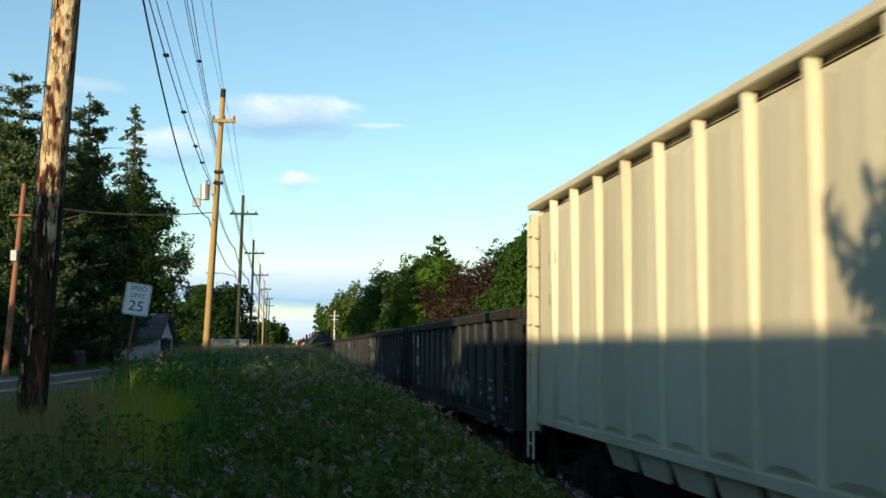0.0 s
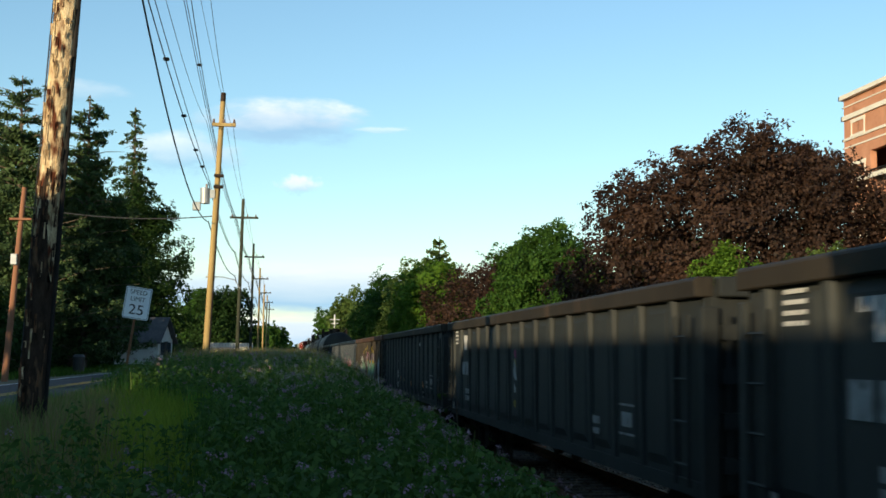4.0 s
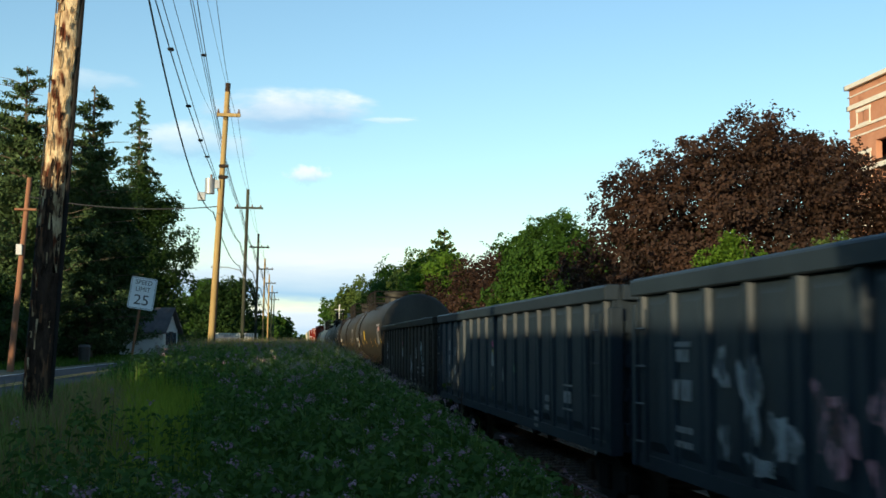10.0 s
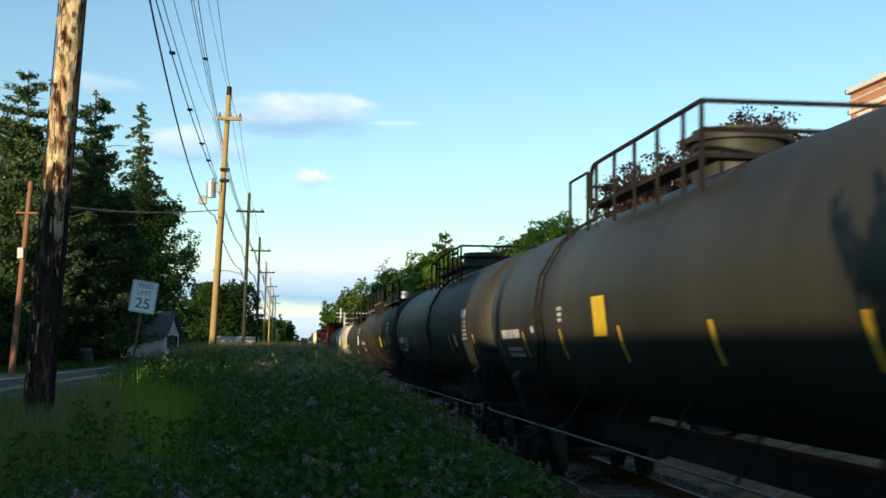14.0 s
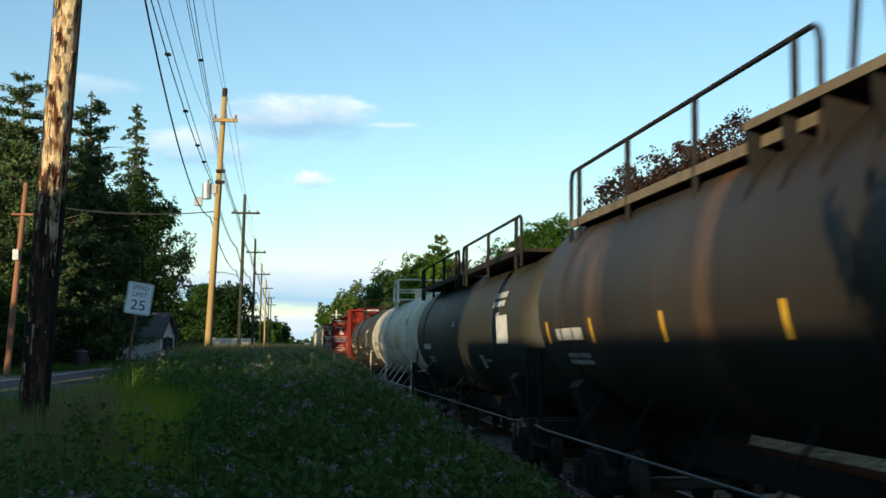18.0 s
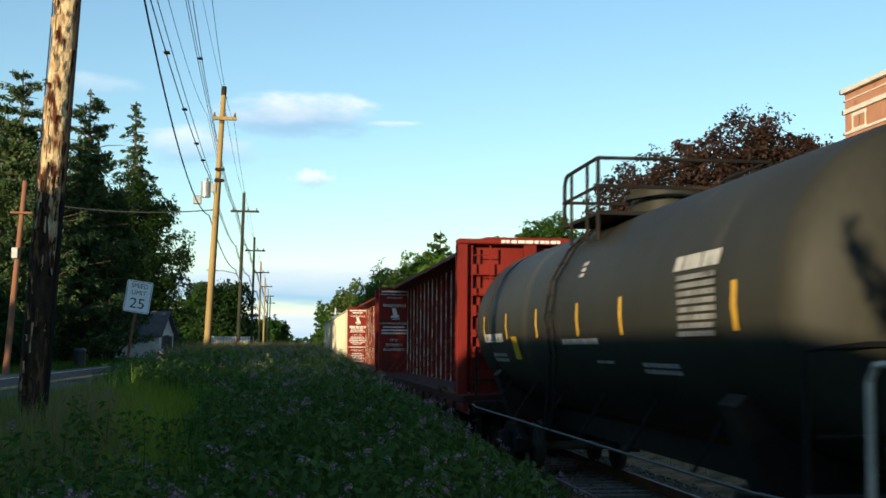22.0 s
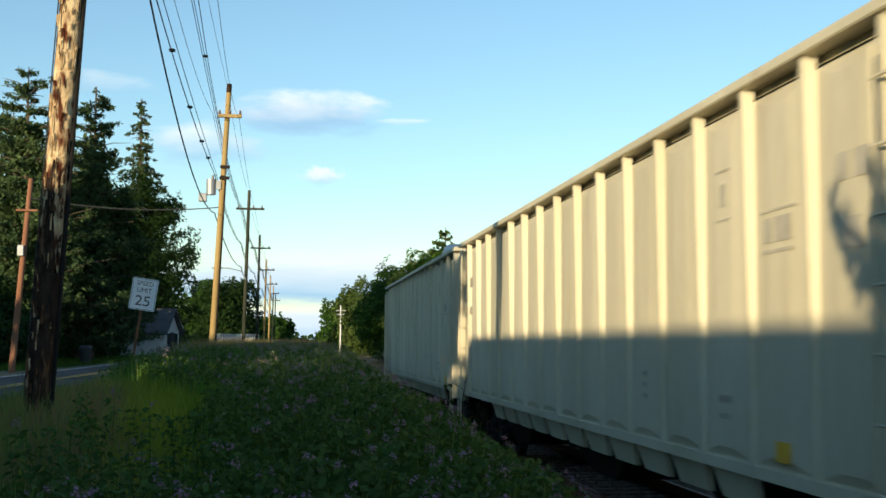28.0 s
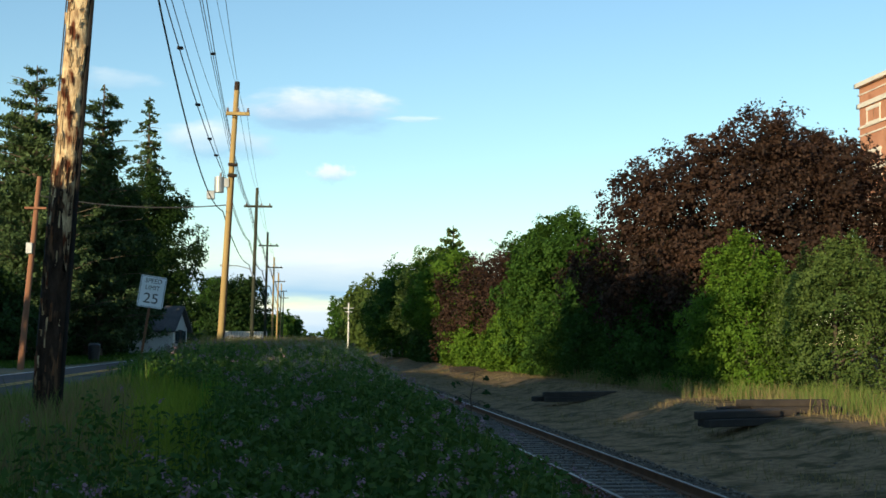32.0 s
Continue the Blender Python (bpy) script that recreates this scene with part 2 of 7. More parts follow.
STREAK = (1, 1, 0.18)
M = {
    "ground": surface("dry earth and grass", (0.045, 0.05, 0.02), (0.13, 0.11, 0.05), 0.5, 12, 0.95, bump=0.6, depth=0.05),
    "dirt": surface("packed gravel dirt", (0.11, 0.07, 0.036), (0.38, 0.255, 0.135), 5.0, 30, 0.95, bump=1.0, depth=0.06, stain=(0.085, 0.068, 0.028), stain_scale=1.3, stain_at=0.5, spec=0.1),
    "asphalt": surface("worn asphalt", (0.045, 0.045, 0.048), (0.08, 0.08, 0.08), 0.4, 60, 0.9, bump=0.3, stain=(0.03, 0.03, 0.03), stain_scale=0.25, spec=0.15),
    "yellow_paint": surface("road marking yellow", (0.45, 0.26, 0.03), (0.6, 0.36, 0.05), 3, 40, 0.7),
    "white_paint": surface("road marking white", (0.5, 0.5, 0.48), (0.75, 0.75, 0.72), 3, 40, 0.7),
    "concrete": surface("concrete", (0.3, 0.29, 0.27), (0.45, 0.44, 0.41), 1, 30, 0.9),
    "ballast": surface("track ballast", (0.035, 0.030, 0.024), (0.14, 0.118, 0.09), 9, 30, 0.95, bump=1.0, depth=0.06, spec=0.1),
    "stone": surface("ballast stone", (0.05, 0.042, 0.034), (0.24, 0.20, 0.16), 3, 30, 0.9, islands=0.7, spec=0.1),
    "tie": surface("weathered sleeper timber", (0.07, 0.06, 0.05), (0.18, 0.16, 0.14), 2, 40, 0.9, stretch=(0.3, 3, 3), bump=0.6),
    "rail_side": surface("rusty rail steel", (0.11, 0.05, 0.025), (0.24, 0.11, 0.05), 3, 30, 0.75, 0.3),
    "rust": surface("orange rust", (0.20, 0.07, 0.025), (0.36, 0.15, 0.06), 4, 40, 0.9, 0.1),
    "rail_top": surface("polished rail head", (0.16, 0.12, 0.09), (0.3, 0.26, 0.23), 3, 60, 0.45, 0.6, bump=0.05),
    "steel_dark": surface("grimy black steel", (0.006, 0.006, 0.006), (0.02, 0.017, 0.015), 2, 30, 0.75, 0.0, stain=(0.04, 0.024, 0.015), stain_scale=1.6, spec=0.2),
    "handrail": surface("worn handrail steel", (0.06, 0.054, 0.047), (0.14, 0.125, 0.11), 4, 40, 0.6, 0.2),
    "wheel": surface("wheel steel", (0.03, 0.025, 0.02), (0.08, 0.065, 0.05), 3, 40, 0.6, 0.3),
    "gon_black": surface("black gondola paint", (0.0155, 0.0172, 0.0175), (0.043, 0.046, 0.043), 0.9, 30, 0.6, stretch=STREAK, stain=(0.042, 0.038, 0.033), stain_scale=1.2, stain_at=0.58, spec=0.15),
    "gon_blue": surface("dark blue gondola paint", (0.009, 0.0155, 0.023), (0.021, 0.034, 0.046), 0.9, 30, 0.55, stretch=STREAK, stain=(0.036, 0.037, 0.036), stain_scale=1.3, stain_at=0.6, spec=0.3),
    "gon_brown": surface("brown-grey gondola paint", (0.015, 0.0125, 0.0095), (0.044, 0.035, 0.025), 0.9, 30, 0.65, stretch=STREAK, stain=(0.075, 0.05, 0.032), stain_scale=1.4, spec=0.15),
    "gon_rust": surface("rusty brown rim paint", (0.045, 0.026, 0.018), (0.11, 0.062, 0.042), 1.2, 30, 0.75, stretch=(1, 0.3, 1), stain=(0.16, 0.07, 0.035), stain_scale=1.5, stain_at=0.6, spec=0.15),
    "hop": surface("cream hopper paint", (0.50, 0.45, 0.31), (0.67, 0.61, 0.45), 0.8, 25, 0.55, stretch=STREAK, stain=(0.40, 0.33, 0.22), stain_scale=1.1, stain_at=0.62),
    "tank_black": surface("black tank paint", (0.018, 0.0172, 0.0138), (0.052, 0.047, 0.036), 0.7, 25, 0.55, stretch=STREAK, stain=(0.045, 0.04, 0.034), stain_scale=0.9, stain_at=0.58, spec=0.24),
    "tank_grey": surface("dusty olive-grey tank paint", (0.021, 0.0205, 0.0155), (0.043, 0.041, 0.031), 0.7, 25, 0.58, stretch=STREAK, stain=(0.075, 0.063, 0.044), stain_scale=0.9, stain_at=0.6, spec=0.22),
    "tank_brown": surface("dusty brown-black tank paint", (0.018, 0.0152, 0.013), (0.048, 0.039, 0.031), 0.7, 25, 0.58, stretch=STREAK, stain=(0.11, 0.062, 0.036), stain_scale=0.9, stain_at=0.57, spec=0.22),
    "tank_white": surface("dirty white tank paint", (0.50, 0.41, 0.28), (0.82, 0.74, 0.58), 0.9, 25, 0.55, stretch=STREAK, stain=(0.36, 0.24, 0.13), stain_scale=1.3, stain_at=0.56, spec=0.3),
    # paler than the tank: sunlight on the walkway edges put into the colour
    "board_sunlit": surface("walkway edge with sunlight in its colour", (0.10, 0.08, 0.055), (0.22, 0.18, 0.125), 3, 30, 0.8, spec=0.15),
    "tank_trim": surface("chipped cream paint over rust", (0.42, 0.36, 0.28), (0.76, 0.70, 0.60), 3, 25, 0.6, stain=(0.16, 0.075, 0.035), stain_scale=2.5, stain_at=0.55),
    "red": surface("oxide red car paint", (0.125, 0.010, 0.006), (0.225, 0.018, 0.011), 0.9, 25, 0.6, stretch=STREAK, stain=(0.09, 0.016, 0.011), stain_scale=1.2, stain_at=0.56, spec=0.2),
    "flange": surface("chipped pale paint on red steel", (0.30, 0.06, 0.04), (0.42, 0.11, 0.08), 1.0, 20, 0.6, stain=(0.70, 0.62, 0.50), stain_scale=2.6, stain_at=0.45),
    "pale_red": surface("faded red label", (0.5, 0.22, 0.2), (0.6, 0.3, 0.27), 6, 60, 0.6),
    "red_deck": surface("worn red deck", (0.045, 0.015, 0.013), (0.09, 0.030, 0.024), 1.2, 25, 0.8, spec=0.15),
    "lettering": surface("white stencil paint", (0.6, 0.58, 0.55), (0.8, 0.78, 0.74), 6, 60, 0.6, stain=(0.35, 0.3, 0.27), stain_scale=5, stain_at=0.6),
    "faded_lettering": surface("dull grey stencil paint", (0.15, 0.15, 0.145), (0.38, 0.375, 0.36), 5, 60, 0.7, stain=(0.05, 0.045, 0.04), stain_scale=4, stain_at=0.55),
    "bold_lettering": surface("white stencil paint on black", (0.38, 0.37, 0.35), (0.62, 0.60, 0.56), 5, 60, 0.7, stain=(0.10, 0.09, 0.08), stain_scale=4, stain_at=0.58),
    "dark_lettering": surface("dark stencil paint", (0.26, 0.23, 0.18), (0.42, 0.37, 0.29), 6, 60, 0.6),
    "faint_lettering": surface("faint worn stencil paint", (0.36, 0.33, 0.26), (0.50, 0.46, 0.37), 6, 60, 0.6),
    "reflector": surface("yellow reflective tape", (0.75, 0.40, 0.03), (0.9, 0.55, 0.05), 6, 60, 0.4),
    "placard": surface("yellow placard", (0.72, 0.46, 0.02), (0.85, 0.56, 0.04), 6, 60, 0.4),
    "pole": surface("weathered flaking pole timber", (0.34, 0.20, 0.10), (0.86, 0.70, 0.44), 2.2, 16, 0.9, stretch=(8, 8, 2.6), bump=1.0, depth=0.03, stain=(0.11, 0.035, 0.018), stain_scale=1.7, stain_at=0.47, spec=0.1),
    "creosote": surface("creosoted bark-like timber", (0.018, 0.012, 0.009), (0.075, 0.048, 0.034), 2.2, 16, 0.9, stretch=(8, 8, 2.0), bump=1.0, depth=0.03, stain=(0.17, 0.10, 0.06), stain_scale=1.8, stain_at=0.55, spec=0.1),
    "pole_far": surface("pole timber", (0.29, 0.195, 0.08), (0.46, 0.33, 0.145), 2, 30, 0.9, stretch=(3, 3, 0.3), bump=0.6, spec=0.1),
    "pole_dark": surface("dark green-black pole timber", (0.022, 0.026, 0.018), (0.075, 0.078, 0.055), 2, 30, 0.9, stretch=(3, 3, 0.3), bump=0.6, spec=0.1),
    "pole_red": surface("reddish pole timber", (0.20, 0.085, 0.045), (0.31, 0.14, 0.075), 2, 30, 0.9, stretch=(3, 3, 0.3)),
    "wire": surface("black cable", (0.02, 0.02, 0.022), (0.04, 0.04, 0.04), 5, 40, 0.6),
    "metal_grey": surface("galvanised steel", (0.3, 0.31, 0.32), (0.45, 0.46, 0.47), 4, 40, 0.5, 0.5),
    "insulator": surface("brown porcelain", (0.10, 0.06, 0.05), (0.16, 0.1, 0.08), 8, 50, 0.3),
    "sign": surface("white sign sheet", (0.72, 0.74, 0.76), (0.8, 0.82, 0.84), 3, 50, 0.5, bump=0.05),
    "sign_ink": surface("black sign ink", (0.015, 0.015, 0.016), (0.03, 0.03, 0.03), 5, 50, 0.5, bump=0.0),
    "bark": surface("tree bark", (0.06, 0.045, 0.032), (0.16, 0.12, 0.085), 3, 30, 0.95, stretch=(2, 2, 0.4), bump=1.0, depth=0.03),
    "leaf_maple": surface("purple maple leaves", (0.015, 0.011, 0.008), (0.085, 0.044, 0.028), 0.35, 5, 0.65, bump=0, islands=0.45, leaf=0.25, spec=0.2),
    "leaf_green": surface("green leaves", (0.020, 0.062, 0.010), (0.075, 0.15, 0.022), 0.35, 5, 0.65, bump=0, islands=0.32, leaf=0.35, spec=0.15),
    "leaf_lime": surface("bright green leaves", (0.05, 0.12, 0.012), (0.16, 0.27, 0.03), 0.4, 5, 0.65, bump=0, islands=0.32, leaf=0.4, spec=0.15),
    "leaf_olive": surface("grey-green leaves", (0.045, 0.085, 0.022), (0.16, 0.225, 0.055), 0.4, 5, 0.7, bump=0, islands=0.32, leaf=0.35, spec=0.15),
    "leaf_dark": surface("dark green leaves", (0.008, 0.024, 0.006), (0.035, 0.072, 0.015), 0.35, 5, 0.7, bump=0, islands=0.55, leaf=0.25, spec=0.12),
    "needle": surface("pine needles", (0.020, 0.044, 0.018), (0.105, 0.155, 0.058), 0.4, 5, 0.7, bump=0, islands=0.4, leaf=0.2, spec=0.12),
    "grass": surface("meadow grass", (0.024, 0.062, 0.008), (0.095, 0.165, 0.025), 0.3, 4, 0.8, bump=0, islands=0.55, leaf=0.4, spec=0.1),
    "grass_lush": surface("lush bank grass", (0.05, 0.14, 0.016), (0.16, 0.33, 0.04), 0.3, 4, 0.8, bump=0, islands=0.55, leaf=0.4, spec=0.1),
    "grass_lime": surface("seeding bank grass", (0.085, 0.145, 0.03), (0.25, 0.32, 0.085), 0.3, 4, 0.8, bump=0, islands=0.55, leaf=0.4, spec=0.1),
    "grass_fresh": surface("fresh mown grass", (0.11, 0.17, 0.015), (0.34, 0.41, 0.05), 0.5, 4, 0.8, bump=0, islands=0.5, leaf=0.4, spec=0.1),
    "weed_leaf": surface("meadow weed leaves", (0.022, 0.064, 0.014), (0.12, 0.195, 0.042), 0.3, 4, 0.7, bump=0, islands=0.6, leaf=0.35, spec=0.15),
    "grass_dry": surface("dry verge grass", (0.15, 0.115, 0.05), (0.36, 0.28, 0.13), 0.4, 5, 0.85, bump=0, islands=0.55, leaf=0.3, spec=0.1),
    "petal": surface("mauve petals", (0.19, 0.12, 0.155), (0.40, 0.28, 0.34), 1.5, 8, 0.8, bump=0, islands=0.6, leaf=0.3, spec=0.1),
    "petal_white": surface("pale seed heads", (0.2, 0.2, 0.12), (0.42, 0.40, 0.28), 1.5, 8, 0.8, bump=0, islands=0.6, leaf=0.3, spec=0.1),
    "brick": surface("red brick wall", (0.44, 0.20, 0.12), (0.58, 0.29, 0.18), 1.2, 30, 0.9, stain=(0.34, 0.13, 0.075), stain_scale=0.6, spec=0.15),
    "stone_trim": surface("pale stone trim", (0.66, 0.61, 0.52), (0.80, 0.75, 0.65), 1.5, 30, 0.85),
    "glass": surface("dark window glass", (0.03, 0.04, 0.05), (0.06, 0.07, 0.08), 1, 10, 0.12, 0.0, bump=0, spec=0.8),
    "siding": surface("white painted siding", (0.55, 0.54, 0.5), (0.72, 0.71, 0.66), 1, 20, 0.8),
    "shingle": surface("dark shingle roof", (0.05, 0.05, 0.052), (0.12, 0.11, 0.11), 2, 30, 0.95),
    "old_timber": surface("dark old timber", (0.015, 0.013, 0.012), (0.06, 0.045, 0.035), 1.5, 30, 0.9, stretch=(1, 1, 1), bump=0.8, depth=0.02),
    "bin": surface("dark plastic bin", (0.02, 0.02, 0.02), (0.05, 0.045, 0.04), 2, 30, 0.6),
}


# ---- ground ----
def ease(a, b, x):
    t = np.clip((np.asarray(x, float) - a) / (b - a), 0, 1)
    return t * t * (3 - 2 * t)


def ground_z(x, y):
    """The height of the ground: road and bank on one side, the track's hollow, a level strip and a rise on the other."""
    x, y = np.asarray(x, float), np.asarray(y, float)
    bank = 0.85 + 0.3 * ease(5, 14, y) + 0.32 * ease(14, 46, y) - 0.35 * ease(90, 160, y)
    z = bank + 0.12 * ease(-0.8, -2.2, x) * ease(8, 13, y) * (1 - ease(20, 30, y))
    z = z + (1.05 - z) * ease(-2.7, -4.3, x)
    z = z + (-0.32 - z) * ease(0.9, 4.1, x)
    z = z + 0.2 * ease(7.4, 9.5, x) + 0.50 * ease(9.4, 12.4, x) + 1.1 * ease(15, 40, x)
    return z + 0.04 * np.sin(x * 1.3 + 0.7 * np.sin(y * 0.6)) * np.sin(y * 0.9) * (1 - ease(-3.4, -4.4, x)) * (1 - ease(3.5, 4.2, x) * (1 - ease(7.5, 9, x)))


def steps(cuts):
    out = []
    for a, b, s in cuts:
        out += list(np.arange(a, b, s))
    return np.array(out + [cuts[-1][1]])


def build_ground():
    xs = steps([(-1800, -200, 200), (-200, -30, 17), (-30, -12, 2), (-12, 16, 0.35), (16, 60, 3), (60, 200, 20), (200, 1800, 200)])
    ys = steps([(-400, -40, 60), (-40, 4, 3), (4, 60, 0.7), (60, 200, 4), (200, 600, 40), (600, 2600, 200)])
    gx, gy = np.meshgrid(xs, ys)
    v = np.stack([gx, gy, ground_z(gx, gy)], -1).reshape(-1, 3)
    w, h = len(xs), len(ys)
    i = (np.arange(h - 1)[:, None] * w + np.arange(w - 1)[None]).ravel()
    g = part("ground", fast_mesh("ground", v, np.stack([i, i + 1, i + w + 1, i + w], 1)), M["ground"])
    g.data.polygons.foreach_set("use_smooth", [True] * len(g.data.polygons))
    tagged(g, "earth bank with thin grass between road and railway", "ground", kind="structure")


def sheet(name, x0, x1, ys, lift, material, label, category="ground", nx=8):
    """A surface laid on the ground."""
    xs = np.linspace(x0, x1, nx)
    gx, gy = np.meshgrid(xs, ys)
    v = np.stack([gx, gy, ground_z(gx, gy) + lift], -1).reshape(-1, 3)
    i = (np.arange(len(ys) - 1)[:, None] * nx + np.arange(nx - 1)[None]).ravel()
    o = part(name, fast_mesh(name, v, np.stack([i, i + 1, i + nx + 1, i + nx], 1)), material)
    return tagged(o, label, category, kind="structure")


build_ground()
LONG = steps([(-40, 4, 4), (4, 90, 1.0), (90, 240, 6), (240, 600, 30)])
sheet("road", -9.0, -4.5, LONG, 0.035, M["asphalt"], "worn grey asphalt two-lane road", "road")
sheet("road_line", -6.95, -6.83, LONG, 0.045, M["yellow_paint"], "faded yellow centre line on asphalt", "road marking", 2)
sheet("road_line", -6.72, -6.60, LONG, 0.045, M["yellow_paint"], "faded yellow centre line on asphalt", "road marking", 2)
sheet("edge_line", -8.8, -8.68, LONG, 0.045, M["white_paint"], "faded white edge line on asphalt", "road marking", 2)
sheet("side_road", -40, -9.0, np.linspace(78, 86, 5), 0.05, M["concrete"], "pale side road joining the main road", "road", 12)
sheet("dirt_strip", 7.0, 14.0, LONG, 0.03, M["dirt"], "bare tan dirt strip beside the railway", "ground", 16)


# ---- railway track ----
def build_track():
    bed = Shape()
    bed.prism([(3.2, -0.45), (3.75, -0.19), (6.9, -0.19), (7.7, -0.45)], -40, 700)
    tagged(part("ballast_bed", bed, M["ballast"]), "grey crushed-stone ballast bed under the rails", "ballast", kind="structure")
    t = thing("railway_track", "rusty steel rails on weathered timber sleepers", "railway track")
    for x in (-0.7525, 0.7525):
        r = Shape()
        r.prism([(x + TRACK_X + a, b) for a, b in ((-0.07, -0.172), (0.07, -0.172), (0.07, -0.155), (0.012, -0.135), (0.012, -0.045), (0.035, -0.035), (0.036, -0.006), (-0.036, -0.006), (-0.035, -0.035), (-0.012, -0.045), (-0.012, -0.135), (-0.07, -0.155))], -40, 700)
        ob = part("rail", r, M["rail_side"], t)
        part("rail_head", Shape().prism([(x + TRACK_X + a, b) for a, b in ((-0.033, -0.004), (0.033, -0.004), (0.026, 0.0), (-0.026, 0.0))], -40, 700), M["rail_top"], ob, "polished running surface")
    rng = random.Random(4)
    tie = Shape().box(-1.29, -0.11, -0.35, 1.29, 0.11, -0.17).data("tie", bevel=0.012)
    tie.materials.append(M["tie"])
    plate = Shape().box(-0.15, -0.09, -0.172, 0.15, 0.09, -0.160)
    for a in (-0.11, 0.11):
        plate.box(a - 0.012, -0.03, -0.165, a + 0.012, 0.0, -0.135)
    plate = plate.data("tie_plate")
    plate.materials.append(M["rail_side"])
    for i in range(150):
        o = part("sleeper", tie, None, t)
        o.matrix_local = pose(TRACK_X + rng.uniform(-0.05, 0.05), 6 + i * 0.53, rng.uniform(-0.012, 0.005), 0, 0, rng.uniform(-1.2, 1.2))
        if i < 60:
            for x in (-0.7525, 0.7525):
                p = part("tie_plate", plate, None, t)
                p.matrix_local = pose(TRACK_X + x, 6 + i * 0.53, 0)
    rest = Shape()
    for i in range(150, 420):
        y = 6 + i * 0.53
        rest.box(TRACK_X - 1.29, y - 0.11, -0.35, TRACK_X + 1.29, y + 0.11, -0.17)
    part("far_sleepers", rest, M["tie"], t)["kind"] = "stuff"


build_track()


def build_stones():
    """Loose ballast stones beside and between the rails."""
    rng = np.random.default_rng(5)
    n = 30000
    y = 8 + 62 * rng.random(n) ** 1.7
    x = rng.uniform(3.4, 13.5, n)
    keep = (x < 7.4) | (rng.random(n) < 0.5 - 0.06 * (x - 7.4))
    x, y = x[keep], y[keep]
    n = len(x)
    s = rng.uniform(0.02, 0.05, n) * np.where(x < 7.6, 1.0, rng.uniform(0.3, 1.0, n))
    z = np.where((x > 3.7) & (x < 6.95), -0.19, -0.19 - 0.3 * np.clip(np.maximum(3.7 - x, x - 6.95), 0, 0.75)) + 0.01
    z = np.maximum(z, ground_z(x, y) + 0.02)
    base = np.array([(1, 0, 0), (-1, 0, 0), (0, 1, 0), (0, -1, 0), (0, 0, 0.8), (0, 0, -0.8)])
    v = base[None] * s[:, None, None] * rng.uniform(0.6, 1.3, (n, 6, 1))
    a = rng.uniform(0, 6.28, n)
    c, k = np.cos(a)[:, None], np.sin(a)[:, None]
    v = np.stack([v[..., 0] * c - v[..., 1] * k, v[..., 0] * k + v[..., 1] * c, v[..., 2]], -1) + np.stack([x, y, z], -1)[:, None]
    f = np.array([(0, 2, 4), (2, 1, 4), (1, 3, 4), (3, 0, 4), (2, 0, 5), (1, 2, 5), (3, 1, 5), (0, 3, 5)])
    o = part("ballast_stones", fast_mesh("stones", v.reshape(-1, 3), (f[None] + 6 * np.arange(n)[:, None, None]).reshape(-1, 3)), M["stone"])
    tagged(o, "loose grey ballast stones around the sleepers", "gravel", kind="stuff")


build_stones()


# ---- plants ----
def turned(v, n, rng):
    """Frames of two axes across the directions n, turned at random."""
    n = n / np.linalg.norm(n, axis=1, keepdims=True)
    r = rng.normal(size=n.shape)
    a = np.cross(n, r)
    a /= np.linalg.norm(a, axis=1, keepdims=True) + 1e-9
    return a, np.cross(n, a)


def leaf_mesh(name, at, way, size, rng, long=1.5):
    """Small pointed leaves, folded along the middle, at the points given, facing the directions given."""
    n = len(at)
    a, b = turned(at, way, rng)
    s = (size * rng.uniform(0.6, 1.3, n))[:, None]
    w = way / np.linalg.norm(way, axis=1, keepdims=True)
    v = np.stack([at - a * s * long * 0.5, at + b * s * 0.5 + w * s * 0.15, at + a * s * long * 0.5, at - b * s * 0.5 + w * s * 0.15], 1)
    f = np.arange(n * 4).reshape(n, 4)
    return fast_mesh(name, v.reshape(-1, 3), f)


def trunk_shape(rng, height, radius, limbs, reach, lean=0.0, start=0.25, rise=0.5, n=7):
    s = Shape()
    top = Vector((lean * height, 0, height))
    path = [Vector((rng.uniform(-0.04, 0.04) * height * 0.3 * k + top.x * k, rng.uniform(-0.04, 0.04) * height * 0.3 * k, height * k)) for k in (0, 0.15, 0.35, 0.55, 0.75, 0.95)]
    s.tube([path[0] + Vector((0, 0, -0.3))] + path, radius * 1.2, n, radius * 0.25)
    for _ in range(limbs):
        k = rng.uniform(start, 0.85)
        a = rng.uniform(0, 6.28)
        p = Vector((top.x * k, 0, height * k))
        l = reach * rng.uniform(0.6, 1.0) * (1.15 - 0.6 * k)
        out = Vector((math.cos(a), math.sin(a), 0))
        s.tube([p, p + out * l * 0.5 + Vector((0, 0, l * rise * 0.35)), p + out * l + Vector((0, 0, l * rise))], radius * 0.38 * (1.1 - 0.6 * k), 5, radius * 0.07)
    return s


